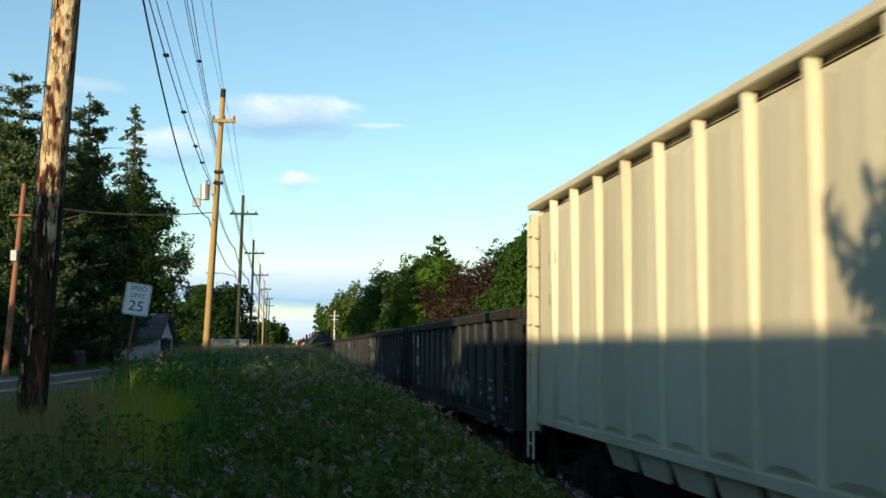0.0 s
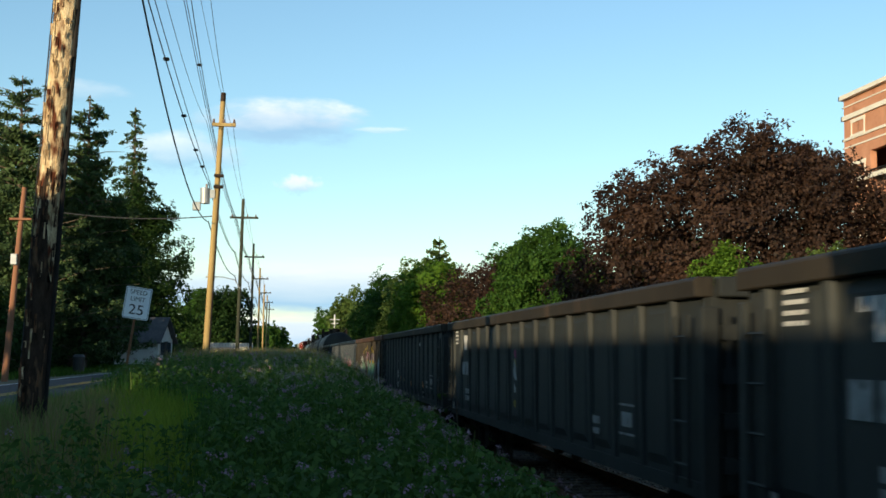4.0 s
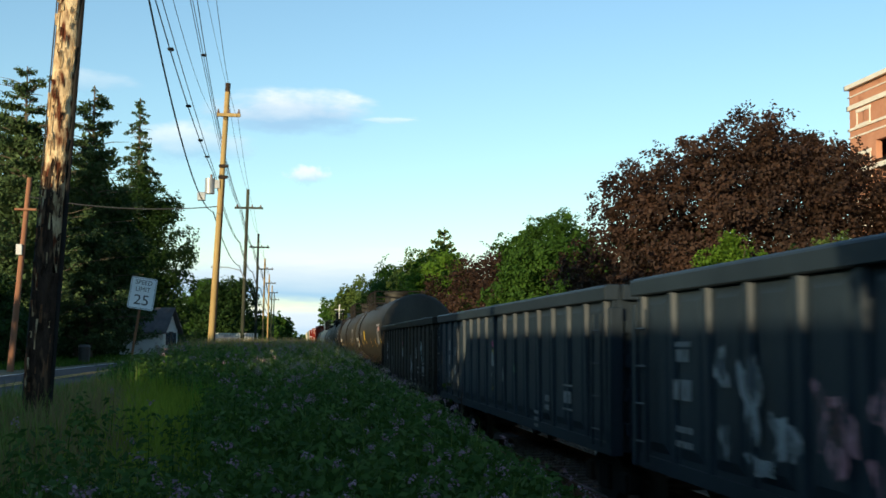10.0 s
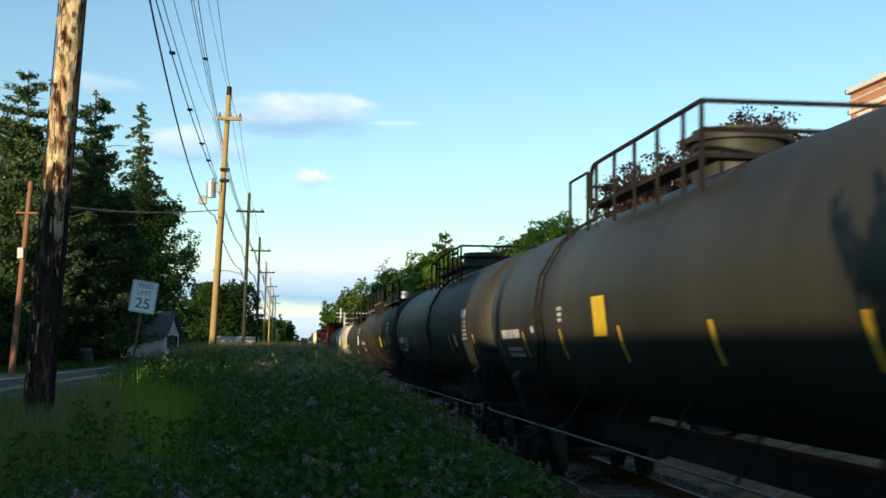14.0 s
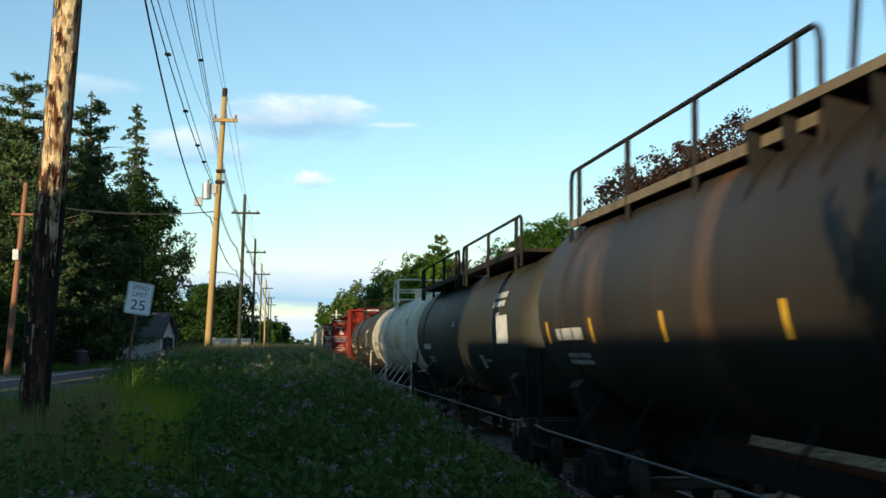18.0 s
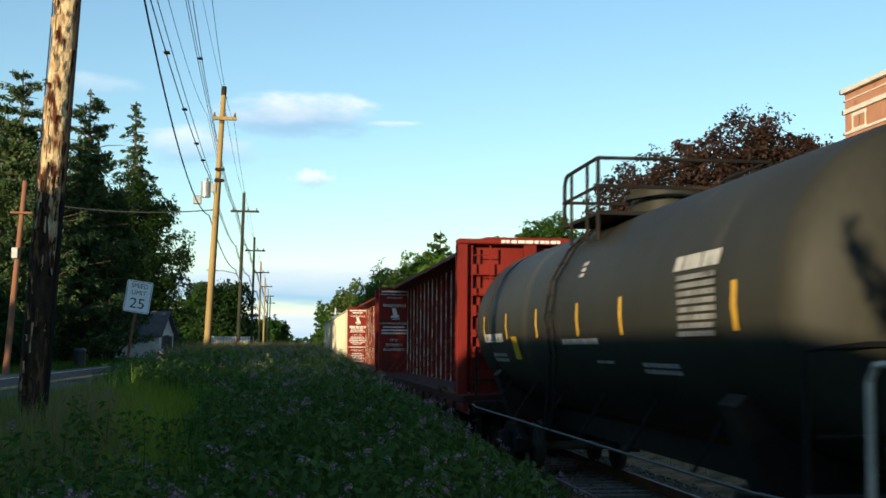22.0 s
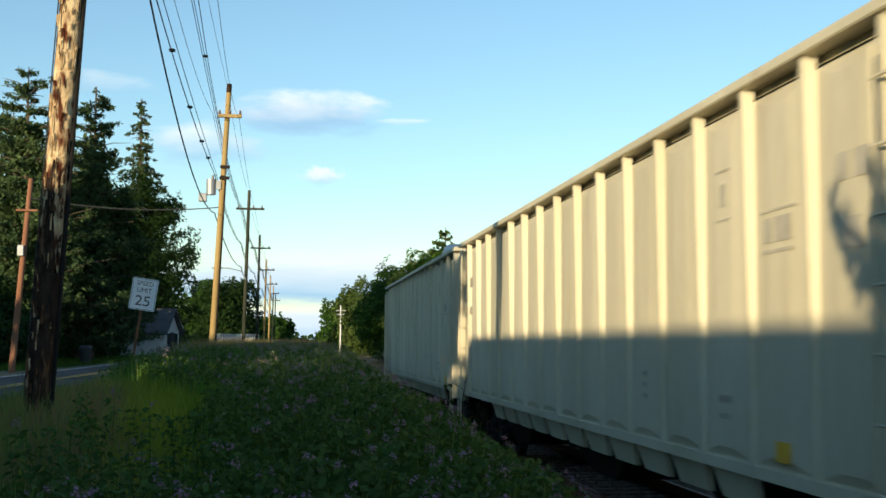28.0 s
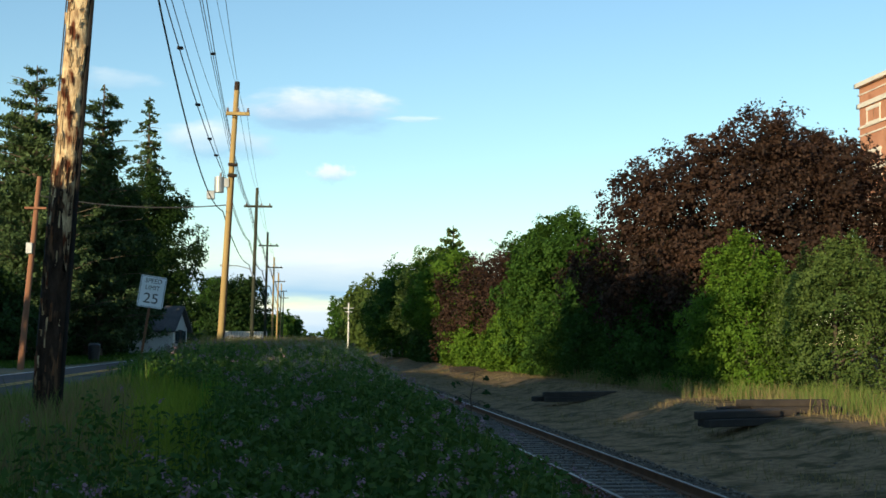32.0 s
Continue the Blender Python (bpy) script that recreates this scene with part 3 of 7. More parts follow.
def broadleaf(name, label, x, y, height, rx, ry, leaves, material, seed, size=0.3, clumps=60, low=0.12, group="", squat=1.0, z=None, bark="bark"):
    """A broad-leaved tree or bush: a tapered trunk with limbs and a crown of leaf clumps with gaps between."""
    rng = np.random.default_rng(seed)
    z = float(ground_z(x, y)) if z is None else z
    t = thing(name, label, "bush" if "bush" in name else "tree", group, pose(x, y, z))
    py = random.Random(seed)
    part("trunk", trunk_shape(py, height * 0.86, max(0.04, height * 0.021), 9, min(rx, ry) * 0.85, start=max(0.08, low), rise=0.7), M[bark], t, smooth=True)
    # sprays of twigs fill an uneven form, more of them near its skin, and point outwards and up
    d = rng.normal(size=(clumps, 3))
    d /= np.linalg.norm(d, axis=1, keepdims=True)
    d[:, 2] = np.where(d[:, 2] < -0.55, -d[:, 2], d[:, 2])
    r = rng.uniform(0.45, 1.0, clumps) ** 0.55
    ch = height * (1 - low) / 2
    mid = height * low + ch
    wob = 1 + 0.15 * np.sin(d[:, 0] * 5 + seed) * np.cos(d[:, 1] * 4 + seed * 2) + 0.10 * np.sin(d[:, 2] * 9 + d[:, 0] * 7 + seed * 3)
    c = d * (r * wob)[:, None] * np.array([rx, ry, ch * squat]) * 0.86
    c[:, 2] = np.abs(c[:, 2] + mid)
    cr = rng.uniform(0.55, 1.3, clumps) * (rx + ry + ch) / 3 * 1.35 * clumps ** -0.4
    axis = d * np.array([0.8, 0.8, 0.5]) + np.array([0, 0, 0.55]) + rng.normal(size=(clumps, 3)) * 0.3
    axis /= np.linalg.norm(axis, axis=1, keepdims=True)
    # each spray carries smaller twigs, thick at its foot and thin at its tip
    twigs = 7
    tw = rng.uniform(-0.8, 0.9, (clumps, twigs))
    foot = c[:, None] + axis[:, None] * (tw * cr[:, None])[..., None] + rng.normal(size=(clumps, twigs, 3)) * (cr[:, None] * (0.46 - 0.28 * np.clip(tw, 0, 1)))[..., None]
    way_t = axis[:, None] * 0.5 + rng.normal(size=(clumps, twigs, 3)) * 0.55
    pick = rng.choice(clumps, leaves, p=cr ** 2 / np.sum(cr ** 2))
    tk = rng.integers(0, twigs, leaves)
    u = np.clip(rng.normal(size=leaves) * 0.34, -0.6, 0.6)
    at = foot[pick, tk] + way_t[pick, tk] * (u * cr[pick])[:, None] + np.clip(rng.normal(size=(leaves, 3)), -1.5, 1.5) * (cr[pick] * 0.14 * (1.15 - np.clip(u, -0.3, 0.9)))[:, None]
    # the inside of the crown, leafy as well
    core = leaves // 4
    q = rng.normal(size=(core, 3))
    q *= (rng.random(core) ** 0.4 / np.linalg.norm(q, axis=1))[:, None] * 0.8
    at[:core] = q * np.array([rx, ry, ch]) + np.array([0, 0, mid])
    at[:, 2] = np.abs(at[:, 2]) + 0.05
    at *= np.array([rx, ry, height]) / np.percentile(np.abs(at), (96.5, 96.5, 99.3), axis=0)[[0, 1, 2], [0, 1, 2]]
    # twigs that stray far beyond the crown's skin are drawn in
    off = at - np.array([0, 0, mid])
    rho = np.sqrt(((off / np.array([rx, ry, max(ch, height - mid)])) ** 2).sum(1))
    u = off / np.linalg.norm(off, axis=1, keepdims=True)
    skin = 1.0 + 0.10 * np.sin(u[:, 0] * 4.3 + seed) * np.sin(u[:, 1] * 5.1 + seed * 1.7) + 0.07 * np.sin(u[:, 2] * 7.7 + u[:, 0] * 5.9 + seed * 2.3) + 0.04 * np.sin(u[:, 1] * 17 + u[:, 2] * 13 + seed)
    out = rho > skin
    at[out] = np.array([0, 0, mid]) + off[out] * ((skin[out] + (rho[out] - skin[out]) * 0.55) / rho[out])[:, None]
    at[:, 2] = np.maximum(at[:, 2], 0.05)
    if low < -0.3:
        at[:, :2] *= (1.15 - 0.6 * np.clip(at[:, 2] / height, 0, 1) ** 1.5)[:, None]
    way = d[pick] * 0.55 + np.array([0, 0, 0.35]) + rng.normal(size=(leaves, 3)) * 0.5
    part("crown", leaf_mesh("crown", at, way, size, rng), M[material], t)
    return t


def conifer(name, label, x, y, height, reach, seed, size=0.22, per=34, material="needle", low=0.12, layers=26, droop=0.15, flat=1.0, taper=0.75, core=0, gaps=0.12):
    """A conifer: a straight trunk, whorls of boughs that shorten upwards, each bough clad in needle tufts."""
    rng = np.random.default_rng(seed)
    z = float(ground_z(x, y))
    t = thing(name, label, "tree", "", pose(x, y, z))
    trunk = Shape().tube([(0, 0, -0.3), (0.05, 0, height * 0.5), (0, 0, height)], height * 0.02, 8, 0.03)
    at, way = [], []
    for i in range(layers):
        k0 = low + (1 - low) * (i + rng.uniform(-0.3, 0.3)) / layers
        n = int(rng.integers(5, 8))
        a0 = rng.uniform(0, 6.28)
        for j in range(n):
            a = a0 + 6.283 * j / n + rng.uniform(-0.3, 0.3)
            k = min(0.985, k0 + rng.uniform(-0.55, 0.55) / layers)
            l = reach * (1.02 - k) ** taper * rng.uniform(0.5, 1.12)
            out = np.array([math.cos(a), math.sin(a), 0])
            lift = rng.uniform(-0.05, 0.22) - droop
            tip = np.array([0, 0, height * k]) + out * l + np.array([0, 0, lift * l])
            if l > 0.8:
                trunk.tube([(0, 0, height * k), tuple((tip + np.array([0, 0, height * k])) / 2 + np.array([0, 0, 0.06 * l])), tuple(tip)], 0.05, 4, 0.012)
            if rng.random() < gaps * (0.4 + k):
                continue
            m = max(6, int(per * l / reach))
            # tufts of needles along the bough and its side twigs
            tufts = max(3, m // 16)
            u = rng.uniform(0.2, 1.03, tufts)
            p = np.array([0, 0, height * k]) * (1 - u)[:, None] + tip * u[:, None]
            spread = 0.24 * flat * l * (1.1 - 0.5 * u)
            p = p + np.cross(out, [0, 0, 1]) * (rng.normal(size=tufts) * spread)[:, None] + np.array([0, 0, 1]) * (rng.normal(size=tufts) * 0.06 * flat * l + 0.06)[:, None]
            pick = rng.integers(0, tufts, m)
            d = rng.normal(size=(m, 3)) * np.array([1, 1, 0.7])
            d /= np.linalg.norm(d, axis=1, keepdims=True)
            at.append(p[pick] + d * rng.uniform(0.05, 0.34, m)[:, None] * (0.6 + 0.12 * l))
            way.append(np.array([0, 0, 0.5]) + np.cross(d, rng.normal(size=(m, 3))) + d * 0.2)
    part("trunk", trunk, M["bark"], t, smooth=True)
    at, way = np.concatenate(at), np.concatenate(way)
    size = np.full(len(at), size)
    if core:
        # the shaded inner boughs
        k = low + (0.8 - low) * rng.random(core) ** 1.4
        a = rng.uniform(0, 6.283, core)
        r = reach * (1.02 - k) ** (taper + 0.25) * 0.5 * np.sqrt(rng.random(core))
        at = np.concatenate([at, np.stack([np.cos(a) * r, np.sin(a) * r, k * height + rng.normal(size=core) * 0.2], -1)])
        way = np.concatenate([way, rng.normal(size=(core, 3)) + np.array([0, 0, 0.4])])
        size = np.concatenate([size, np.full(core, 0.2)])
    part("crown", leaf_mesh("crown", at, way, size, rng, 2.2), M[material], t)
    return t


# trees on the far side of the railway
broadleaf("maple_tree", "large purple-leaved maple with a broad rounded crown", 20.9, 54, 11.6, 7.5, 6.4, 130000, "leaf_maple", 11, 0.125, 420, -0.25)
broadleaf("maple_tree", "purple-leaved maple in the row by the railway", 16.0, 92, 9.2, 5.2, 8.5, 56900, "leaf_maple", 12, 0.131, 224, -0.2)
broadleaf("broadleaf_tree", "green broad-leaved tree between two purple maples", 15.8, 74, 9.5, 3.5, 5.0, 60000, "leaf_green", 13, 0.13, 224, -0.2)
broadleaf("broadleaf_tree", "bright green slender tree in the row", 13.2, 112, 10.0, 3.2, 5.0, 21800, "leaf_lime", 14, 0.184, 89, 0.02)
conifer("pine_tree", "green pine rising above the tree row", 14.6, 118, 13.0, 4.0, 15, 0.16, 260, "leaf_olive", 0.1, 18, droop=-0.2, flat=0.6, taper=0.6, gaps=0.25)
broadleaf("broadleaf_tree", "grey-green tree in the row by the railway", 14.5, 132, 11.6, 4.0, 7, 26200, "leaf_olive", 16, 0.209, 89, -0.2)
broadleaf("broadleaf_tree", "green tree close to the rails", 12.4, 150, 11.0, 4.2, 8, 24000, "leaf_green", 17, 0.227, 89, -0.2)
broadleaf("broadleaf_tree", "green tree at the far end of the row", 11.6, 205, 12.0, 4.4, 8, 19700, "leaf_olive", 18, 0.315, 81, -0.2)
broadleaf("broadleaf_tree", "green tree at the far end of the row", 12.4, 270, 12.0, 5.5, 12, 13100, "leaf_green", 19, 0.463, 59, -0.2)
broadleaf("broadleaf_tree", "dark tree behind the tree row", 24, 118, 10.0, 8, 9, 19700, "leaf_dark", 20, 0.244, 89, -0.2)
broadleaf("broadleaf_tree", "dark tree behind the purple maples", 24, 80, 9.0, 6, 8, 19700, "leaf_dark", 28, 0.209, 89, -0.2)
broadleaf("bush", "bright green leafy bush at the foot of the maple", 16.2, 44, 6.0, 2.3, 2.3, 34400, "leaf_lime", 21, 0.078, 164, -0.35)
broadleaf("bush", "grey-green leafy bush by the dirt strip", 18.2, 41, 5.4, 2.6, 2.4, 34400, "leaf_olive", 22, 0.069, 164, -0.35)
broadleaf("bush", "dark green bush under the maple", 15.8, 53, 4.4, 2.6, 3.8, 28100, "leaf_green", 23, 0.096, 134, -0.4)
broadleaf("bush", "sunlit green bush beside the dirt strip", 14.0, 77, 5.4, 2.2, 5.4, 31300, "leaf_lime", 24, 0.122, 164, -0.4)
broadleaf("bush", "sunlit green bush beside the dirt strip", 13.0, 93, 5.2, 1.9, 6.0, 24000, "leaf_lime", 25, 0.140, 74, -0.4)
broadleaf("bush", "green bush under the trees", 14.6, 65, 5.0, 2.3, 5.0, 29700, "leaf_green", 26, 0.113, 134, -0.4)
broadleaf("bush", "shaded green bush at the edge of the trees", 13.2, 118, 5.0, 2.0, 10.0, 19700, "leaf_green", 27, 0.184, 81, -0.4)

# trees on the far side of the road
conifer("pine_tree", "tall dark pine with open feathery boughs", -15.2, 74, 17.0, 5.6, 31, 0.115, 470, low=0.10, layers=26, droop=-0.16, flat=0.5, taper=0.6, core=4000, gaps=0.3)
conifer("pine_tree", "tall dark pine beside the road", -12.3, 80, 17.2, 4.6, 32, 0.115, 440, low=0.06, layers=26, droop=-0.12, flat=0.5, taper=0.6, core=4000, gaps=0.3)
conifer("spruce_tree", "slender spruce with a pointed top", -14.8, 125, 25.2, 6.6, 33, 0.140, 320, low=0.05, layers=40, droop=0.28, flat=0.5, taper=0.85, core=2600, gaps=0.12)
conifer("pine_tree", "dark pine behind the others", -19.0, 88, 17.0, 6.0, 34, 0.138, 420, low=0.05, layers=26, droop=-0.1, flat=0.55, taper=0.55, core=5000, gaps=0.25)
broadleaf("broadleaf_tree", "dense dark broad-leaved tree beside the road", -14.4, 112, 15.6, 5.6, 5.0, 45000, "leaf_dark", 35, 0.175, 119, -0.2)
broadleaf("broadleaf_tree", "dense dark broad-leaved tree beside the road", -13.6, 84, 12.5, 4.4, 5.0, 35000, "leaf_dark", 36, 0.157, 119, -0.2)
broadleaf("broadleaf_tree", "dark tree at the edge of the pines", -16.6, 139, 13.5, 3.6, 6, 26200, "leaf_dark", 37, 0.193, 104, -0.2)
broadleaf("bush", "dark hedge-like bush beside the road", -14.8, 62, 4.5, 3.0, 6.0, 19700, "leaf_dark", 38, 0.149, 81, -0.4)
broadleaf("bush", "dark hedge-like bush beside the side road", -16.8, 98, 5.0, 4.0, 8.0, 15300, "leaf_dark", 43, 0.193, 81, -0.4)
broadleaf("broadleaf_tree", "rounded green tree down the road", -9.0, 190, 11.0, 4.6, 7, 17400, "leaf_dark", 39, 0.288, 81, -0.2)
broadleaf("broadleaf_tree", "rounded green tree down the road", -13.6, 214, 11.8, 4.6, 7, 15300, "leaf_green", 40, 0.349, 74, -0.2)
broadleaf("broadleaf_tree", "distant green tree beyond the road", -5.0, 300, 7.6, 5.4, 9, 13100, "leaf_green", 41, 0.463, 74, -0.1)


def far_woods():
    """Distant woods that close the view all round."""
    rng = np.random.default_rng(77)
    at = []
    for x0, y0, x1, y1, h, n, r in ((-30, 30, -30, 260, 6, 9000, 4), (-60, 380, 90, 380, 5, 9000, 8), (34, 90, 30, 380, 10, 9000, 5), (-32, -120, -32, 30, 7, 3000, 4), (40, -120, 45, 60, 9, 3000, 5), (-60, -130, 60, -130, 9, 3000, 8), (-30, 260, -60, 380, 12, 3000, 8)):
        k = rng.random(n)
        x, y = x0 + (x1 - x0) * k + rng.normal(size=n) * r * 0.6, y0 + (y1 - y0) * k + rng.normal(size=n) * r * 0.6
        top = h * (0.75 + 0.22 * np.sin(k * 61) + 0.14 * np.sin(k * 171 + 2))
        at.append(np.stack([x, y, ground_z(x, y) + top * rng.random(n) ** 0.8], -1))
    at = np.concatenate(at)
    o = part("far_woods", leaf_mesh("far_woods", at, rng.normal(size=at.shape) + np.array([0, -0.5, 0.6]), 1.5, rng, 1.2), M["leaf_dark"])
    tagged(o, "distant dark green woods closing the horizon", "woods", kind="stuff")


far_woods()


# ---- utility poles ----
POLE_Y = [14, 45, 76, 107, 138, 170, 202, 234]


def pole_top(i):
    lean = {0: 0.057, 1: 0.045, 2: 0.02}.get(i, 0.012)
    return Vector((-2.72 + lean * 10, POLE_Y[i], 11.4))


def build_pole(i):
    y = POLE_Y[i]
    z = float(ground_z(-2.72, y))
    top = pole_top(i)
    t = thing("utility_pole", ["weathered timber utility pole with split flaking surface", "tall yellowish timber utility pole with crossarm and transformer", "dark timber utility pole with crossarms"][min(i, 2)], "utility pole", "utility poles along the road", pose(-2.72 + 0.04 * (i == 0), y, z))
    way = top - Vector((-2.72 + 0.04 * (i == 0), y, z))
    s = Shape()
    n = 16 if i < 2 else 10
    s.tube([way * k for k in (-0.03, 0.0, 0.2, 0.4, 0.6, 0.8, 1.0)], 0.125 if i else 0.148, n, 0.09 if i else 0.118)
    part("shaft", s, M["pole"] if i == 0 else M["pole_far"] if i in (1, 4, 5, 6) else M["pole_dark"], t, smooth=True)
    if i:
        arm = Shape().box(-0.85 if i > 1 else -0.42, -0.06, -0.06, 0.85 if i > 1 else 0.42, 0.06, 0.06)
        o = part("crossarm", arm, M["pole_far"] if i == 1 else M["pole_dark"], t, bevel=0.01)
        o.location = way * 0.885 + Vector((0.1, -0.16, 0))
        for x in (-0.7, 0.2, 0.7) if i > 1 else (-0.36, 0.0, 0.36):
            ins = Shape().revolve([(0, 0.03), (0.05, 0.05), (0.1, 0.035), (0.16, 0.03)], 0, 0, 8)
            p = part("insulator", ins, M["insulator"], o)
            p.rotation_euler = (radians(90), 0, 0)
            p.location = (x, 0, 0.05)
    if i == 1:
        part("pole_cap", Shape().tube([way * 0.972, way * 1.004], 0.097, 12, 0.094), M["creosote"], t, "dark tarred pole top", smooth=True)
        part("conduit", Shape().tube([way * 0.02 + Vector((0.12, -0.07, 0)), way * 0.66 + Vector((0.095, -0.07, 0))], 0.03, 8), M["steel_dark"], t, "dark cable conduit strapped to the pole", smooth=True)
        can = Shape().tube([(0, 0, 0), (0, 0, 0.03), (0, 0, 0.5), (0, 0, 0.55)], 0.17, 14)
        tr = part("transformer", can, M["metal_grey"], t, "pale grey transformer can", smooth=True)
        tr.location = way * 0.6 + Vector((-0.38, -0.1, 0))
        part("bushing", Shape().tube([(0.05, 0, 0.54), (0.05, 0, 0.7)], 0.04, 8), M["insulator"], tr)
        part("lug", Shape().box(0.16, -0.05, 0.2, 0.34, 0.05, 0.5), M["metal_grey"], tr)
        bx = part("fuse_box", Shape().box(-0.14, -0.1, 0, 0.14, 0.1, 0.3), M["metal_grey"], t, bevel=0.02)
        bx.location = way * 0.585 + Vector((-0.66, -0.1, -0.1))
        for k in (0.66, 0.7):
            cl = part("cable_clamp", Shape().box(-0.12, -0.22, -0.05, 0.22, -0.1, 0.06), M["steel_dark"], t, bevel=0.02)
            cl.location = way * k
    if i == 0:
        r = random.Random(3)
        con = Shape().tube([way * 0.02 + Vector((0.148, -0.05, 0)), way * 0.5 + Vector((0.133, -0.05, 0)), way + Vector((0.118, -0.05, 0))], 0.028, 8)
        part("conduit", con, M["steel_dark"], t, "dark cable conduit strapped to the pole", smooth=True)
        wire = Shape().tube([way * k + Vector((-0.142 + 0.03 * k + 0.006 * math.sin(k * 30), -0.07, 0)) for k in (0.02, 0.2, 0.4, 0.6, 0.8, 0.98)], 0.008, 5)
        part("ground_wire", wire, M["wire"], t)
        # dark creosote that has bled over the foot of the pole, with a ragged upper edge
        coat = Shape()
        ring = []
        for k, grow in ((-0.02, 0.006), (0.08, 0.005), (0.16, 0.005), (None, 0.003)):
            for j in range(24):
                a = 2 * math.pi * j / 24
                kk = 0.2 + 0.05 * math.sin(a * 3 + 1) + r.uniform(-0.03, 0.04) if k is None else k
                rr = 0.148 - 0.03 * max(kk, 0) + grow + 0.006 * math.sin(a * 7 + kk * 40)
                ring.append(way * kk + Vector((math.cos(a) * rr, math.sin(a) * rr, 0)))
        coat.add(ring, [(i * 24 + j, i * 24 + (j + 1) % 24, (i + 1) * 24 + (j + 1) % 24, (i + 1) * 24 + j) for i in range(3) for j in range(24)])
        part("creosote_coat", coat, M["creosote"], t, "dark creosote coat on the foot of the pole", smooth=True)
        for piece in range(230):
            k = r.uniform(0.22, 0.6) if piece < 110 else r.uniform(0.01, 0.27)
            a = r.uniform(3.7, 5.6)
            q = way * k
            rad = 0.149 - 0.03 * k
            h = r.uniform(0.06, 0.22)
            c = Vector((math.cos(a), math.sin(a), 0))
            d = Vector((-c.y, c.x, 0)) * r.uniform(0.006, 0.014)
            sp = Shape()
            up = way.normalized() * h
            b = q + c * rad
            sp.add([b - d, b + d, b + d * 0.6 + up + c * 0.004, b - d * 0.4 + up + c * 0.02, b - d + c * 0.012, b + d + c * 0.012, b + d * 0.6 + up + c * 0.01, b - d * 0.4 + up + c * 0.03],
                   [(0, 1, 2, 3), (4, 7, 6, 5), (0, 4, 5, 1), (1, 5, 6, 2), (2, 6, 7, 3), (3, 7, 4, 0)])
            part("splinter", sp, M["pole"] if piece < 122 else M["rail_side"] if piece % 5 == 0 else M["creosote"], t)
    return t


for i in range(len(POLE_Y)):
    build_pole(i)


def cable(a, b, sag, r, label, name="overhead_cable", n=14):
    a, b = Vector(a), Vector(b)
    path = [a.lerp(b, k / n) - Vector((0, 0, sag * 4 * (k / n) * (1 - k / n))) for k in range(n + 1)]
    o = part(name, Shape().tube(path, r, 5), M["wire"], smooth=True)
    return tagged(o, label, "cable", "overhead cables between poles")


def build_wires():
    # for each line: its place at the first pole and, beside the shaft, at the others; sag of the first span, radius
    lines = ((-2.15, 8.6, -0.42, -4.62, 1.2, 0.017, "thick twisted black overhead cable"), (-2.8, 10.5, -0.45, -3.23, 0.6, 0.014, "thick black overhead cable bundle"), (-2.5, 9.5, -0.39, -3.23, 0.2, 0.010, "black overhead cable beside the bundle"),
             (-2.15, 10.9, -0.45, -1.2, 0.2, 0.010, "black overhead cable between poles"), (-2.2, 11.4, -0.39, -1.2, 0.2, 0.010, "black overhead cable between poles"), (-1.5, 8.7, -0.35, -1.2, 0.3, 0.010, "black overhead cable between poles"),
             (-2.0, 11.3, -0.06, -0.04, 0.4, 0.006, "thin black overhead wire between poles"), (-1.15, 8.3, 0.38, -1.22, 0.8, 0.006, "thin black overhead wire between poles"), (-1.75, 7.5, -0.56, -1.04, 0.4, 0.006, "thin black overhead wire between poles"))
    for x, z, dx, dz, sag, r, lab in lines:
        for i in range(len(POLE_Y) - 1):
            a = Vector((x, POLE_Y[0], z)) if i == 0 else pole_top(i) + Vector((dx, -0.15, dz))
            b = pole_top(i + 1) + Vector((dx, -0.15, dz))
            cable(a, b, sag if i == 0 else 0.45, r * (1 + 0.25 * i), lab)
    for k, j in ((0.474, 1), (0.639, 1), (0.785, 1), (0.88, 1), (0.714, 4)):
        x, z, dx, dz, sag = lines[j][:5]
        p = Vector((x, POLE_Y[0], z)).lerp(pole_top(1) + Vector((dx, -0.15, dz)), k) - Vector((0, 0, sag * 4 * k * (1 - k)))
        tagged(part("cable_spacer", Shape().box(p.x - 0.05, p.y - 0.08, p.z - 0.03, p.x + 0.09, p.y + 0.08, p.z + 0.03), M["wire"], bevel=0.02), "black spacer clamp on an overhead cable", "cable clamp")
    cable((-9.7, 48, 7.55), pole_top(1) + Vector((-0.2, 0, -4.4)), 0.25, 0.02, "black service cable crossing the road")


build_wires()


def build_left_pole():
    t = thing("utility_pole", "reddish leaning timber pole across the road", "utility pole", "", pose(-10.15, 48, float(ground_z(-10.15, 48))))
    part("shaft", Shape().tube([(0, 0, -0.3), (0.25, 0, 3.5), (0.5, 0, 7.2)], 0.125, 10, 0.09), M["pole_red"], t, smooth=True)
    o = part("crossarm", Shape().box(-0.4, -0.04, -0.04, 0.4, 0.04, 0.04), M["pole_red"], t, bevel=0.01)
    o.location = (0.42, -0.14, 6.0)
    part("meter_box", Shape().box(-0.12, -0.24, 4.3, 0.1, -0.1, 4.7), M["metal_grey"], t, bevel=0.01).location = (0.25, 0, 0)


build_left_pole()


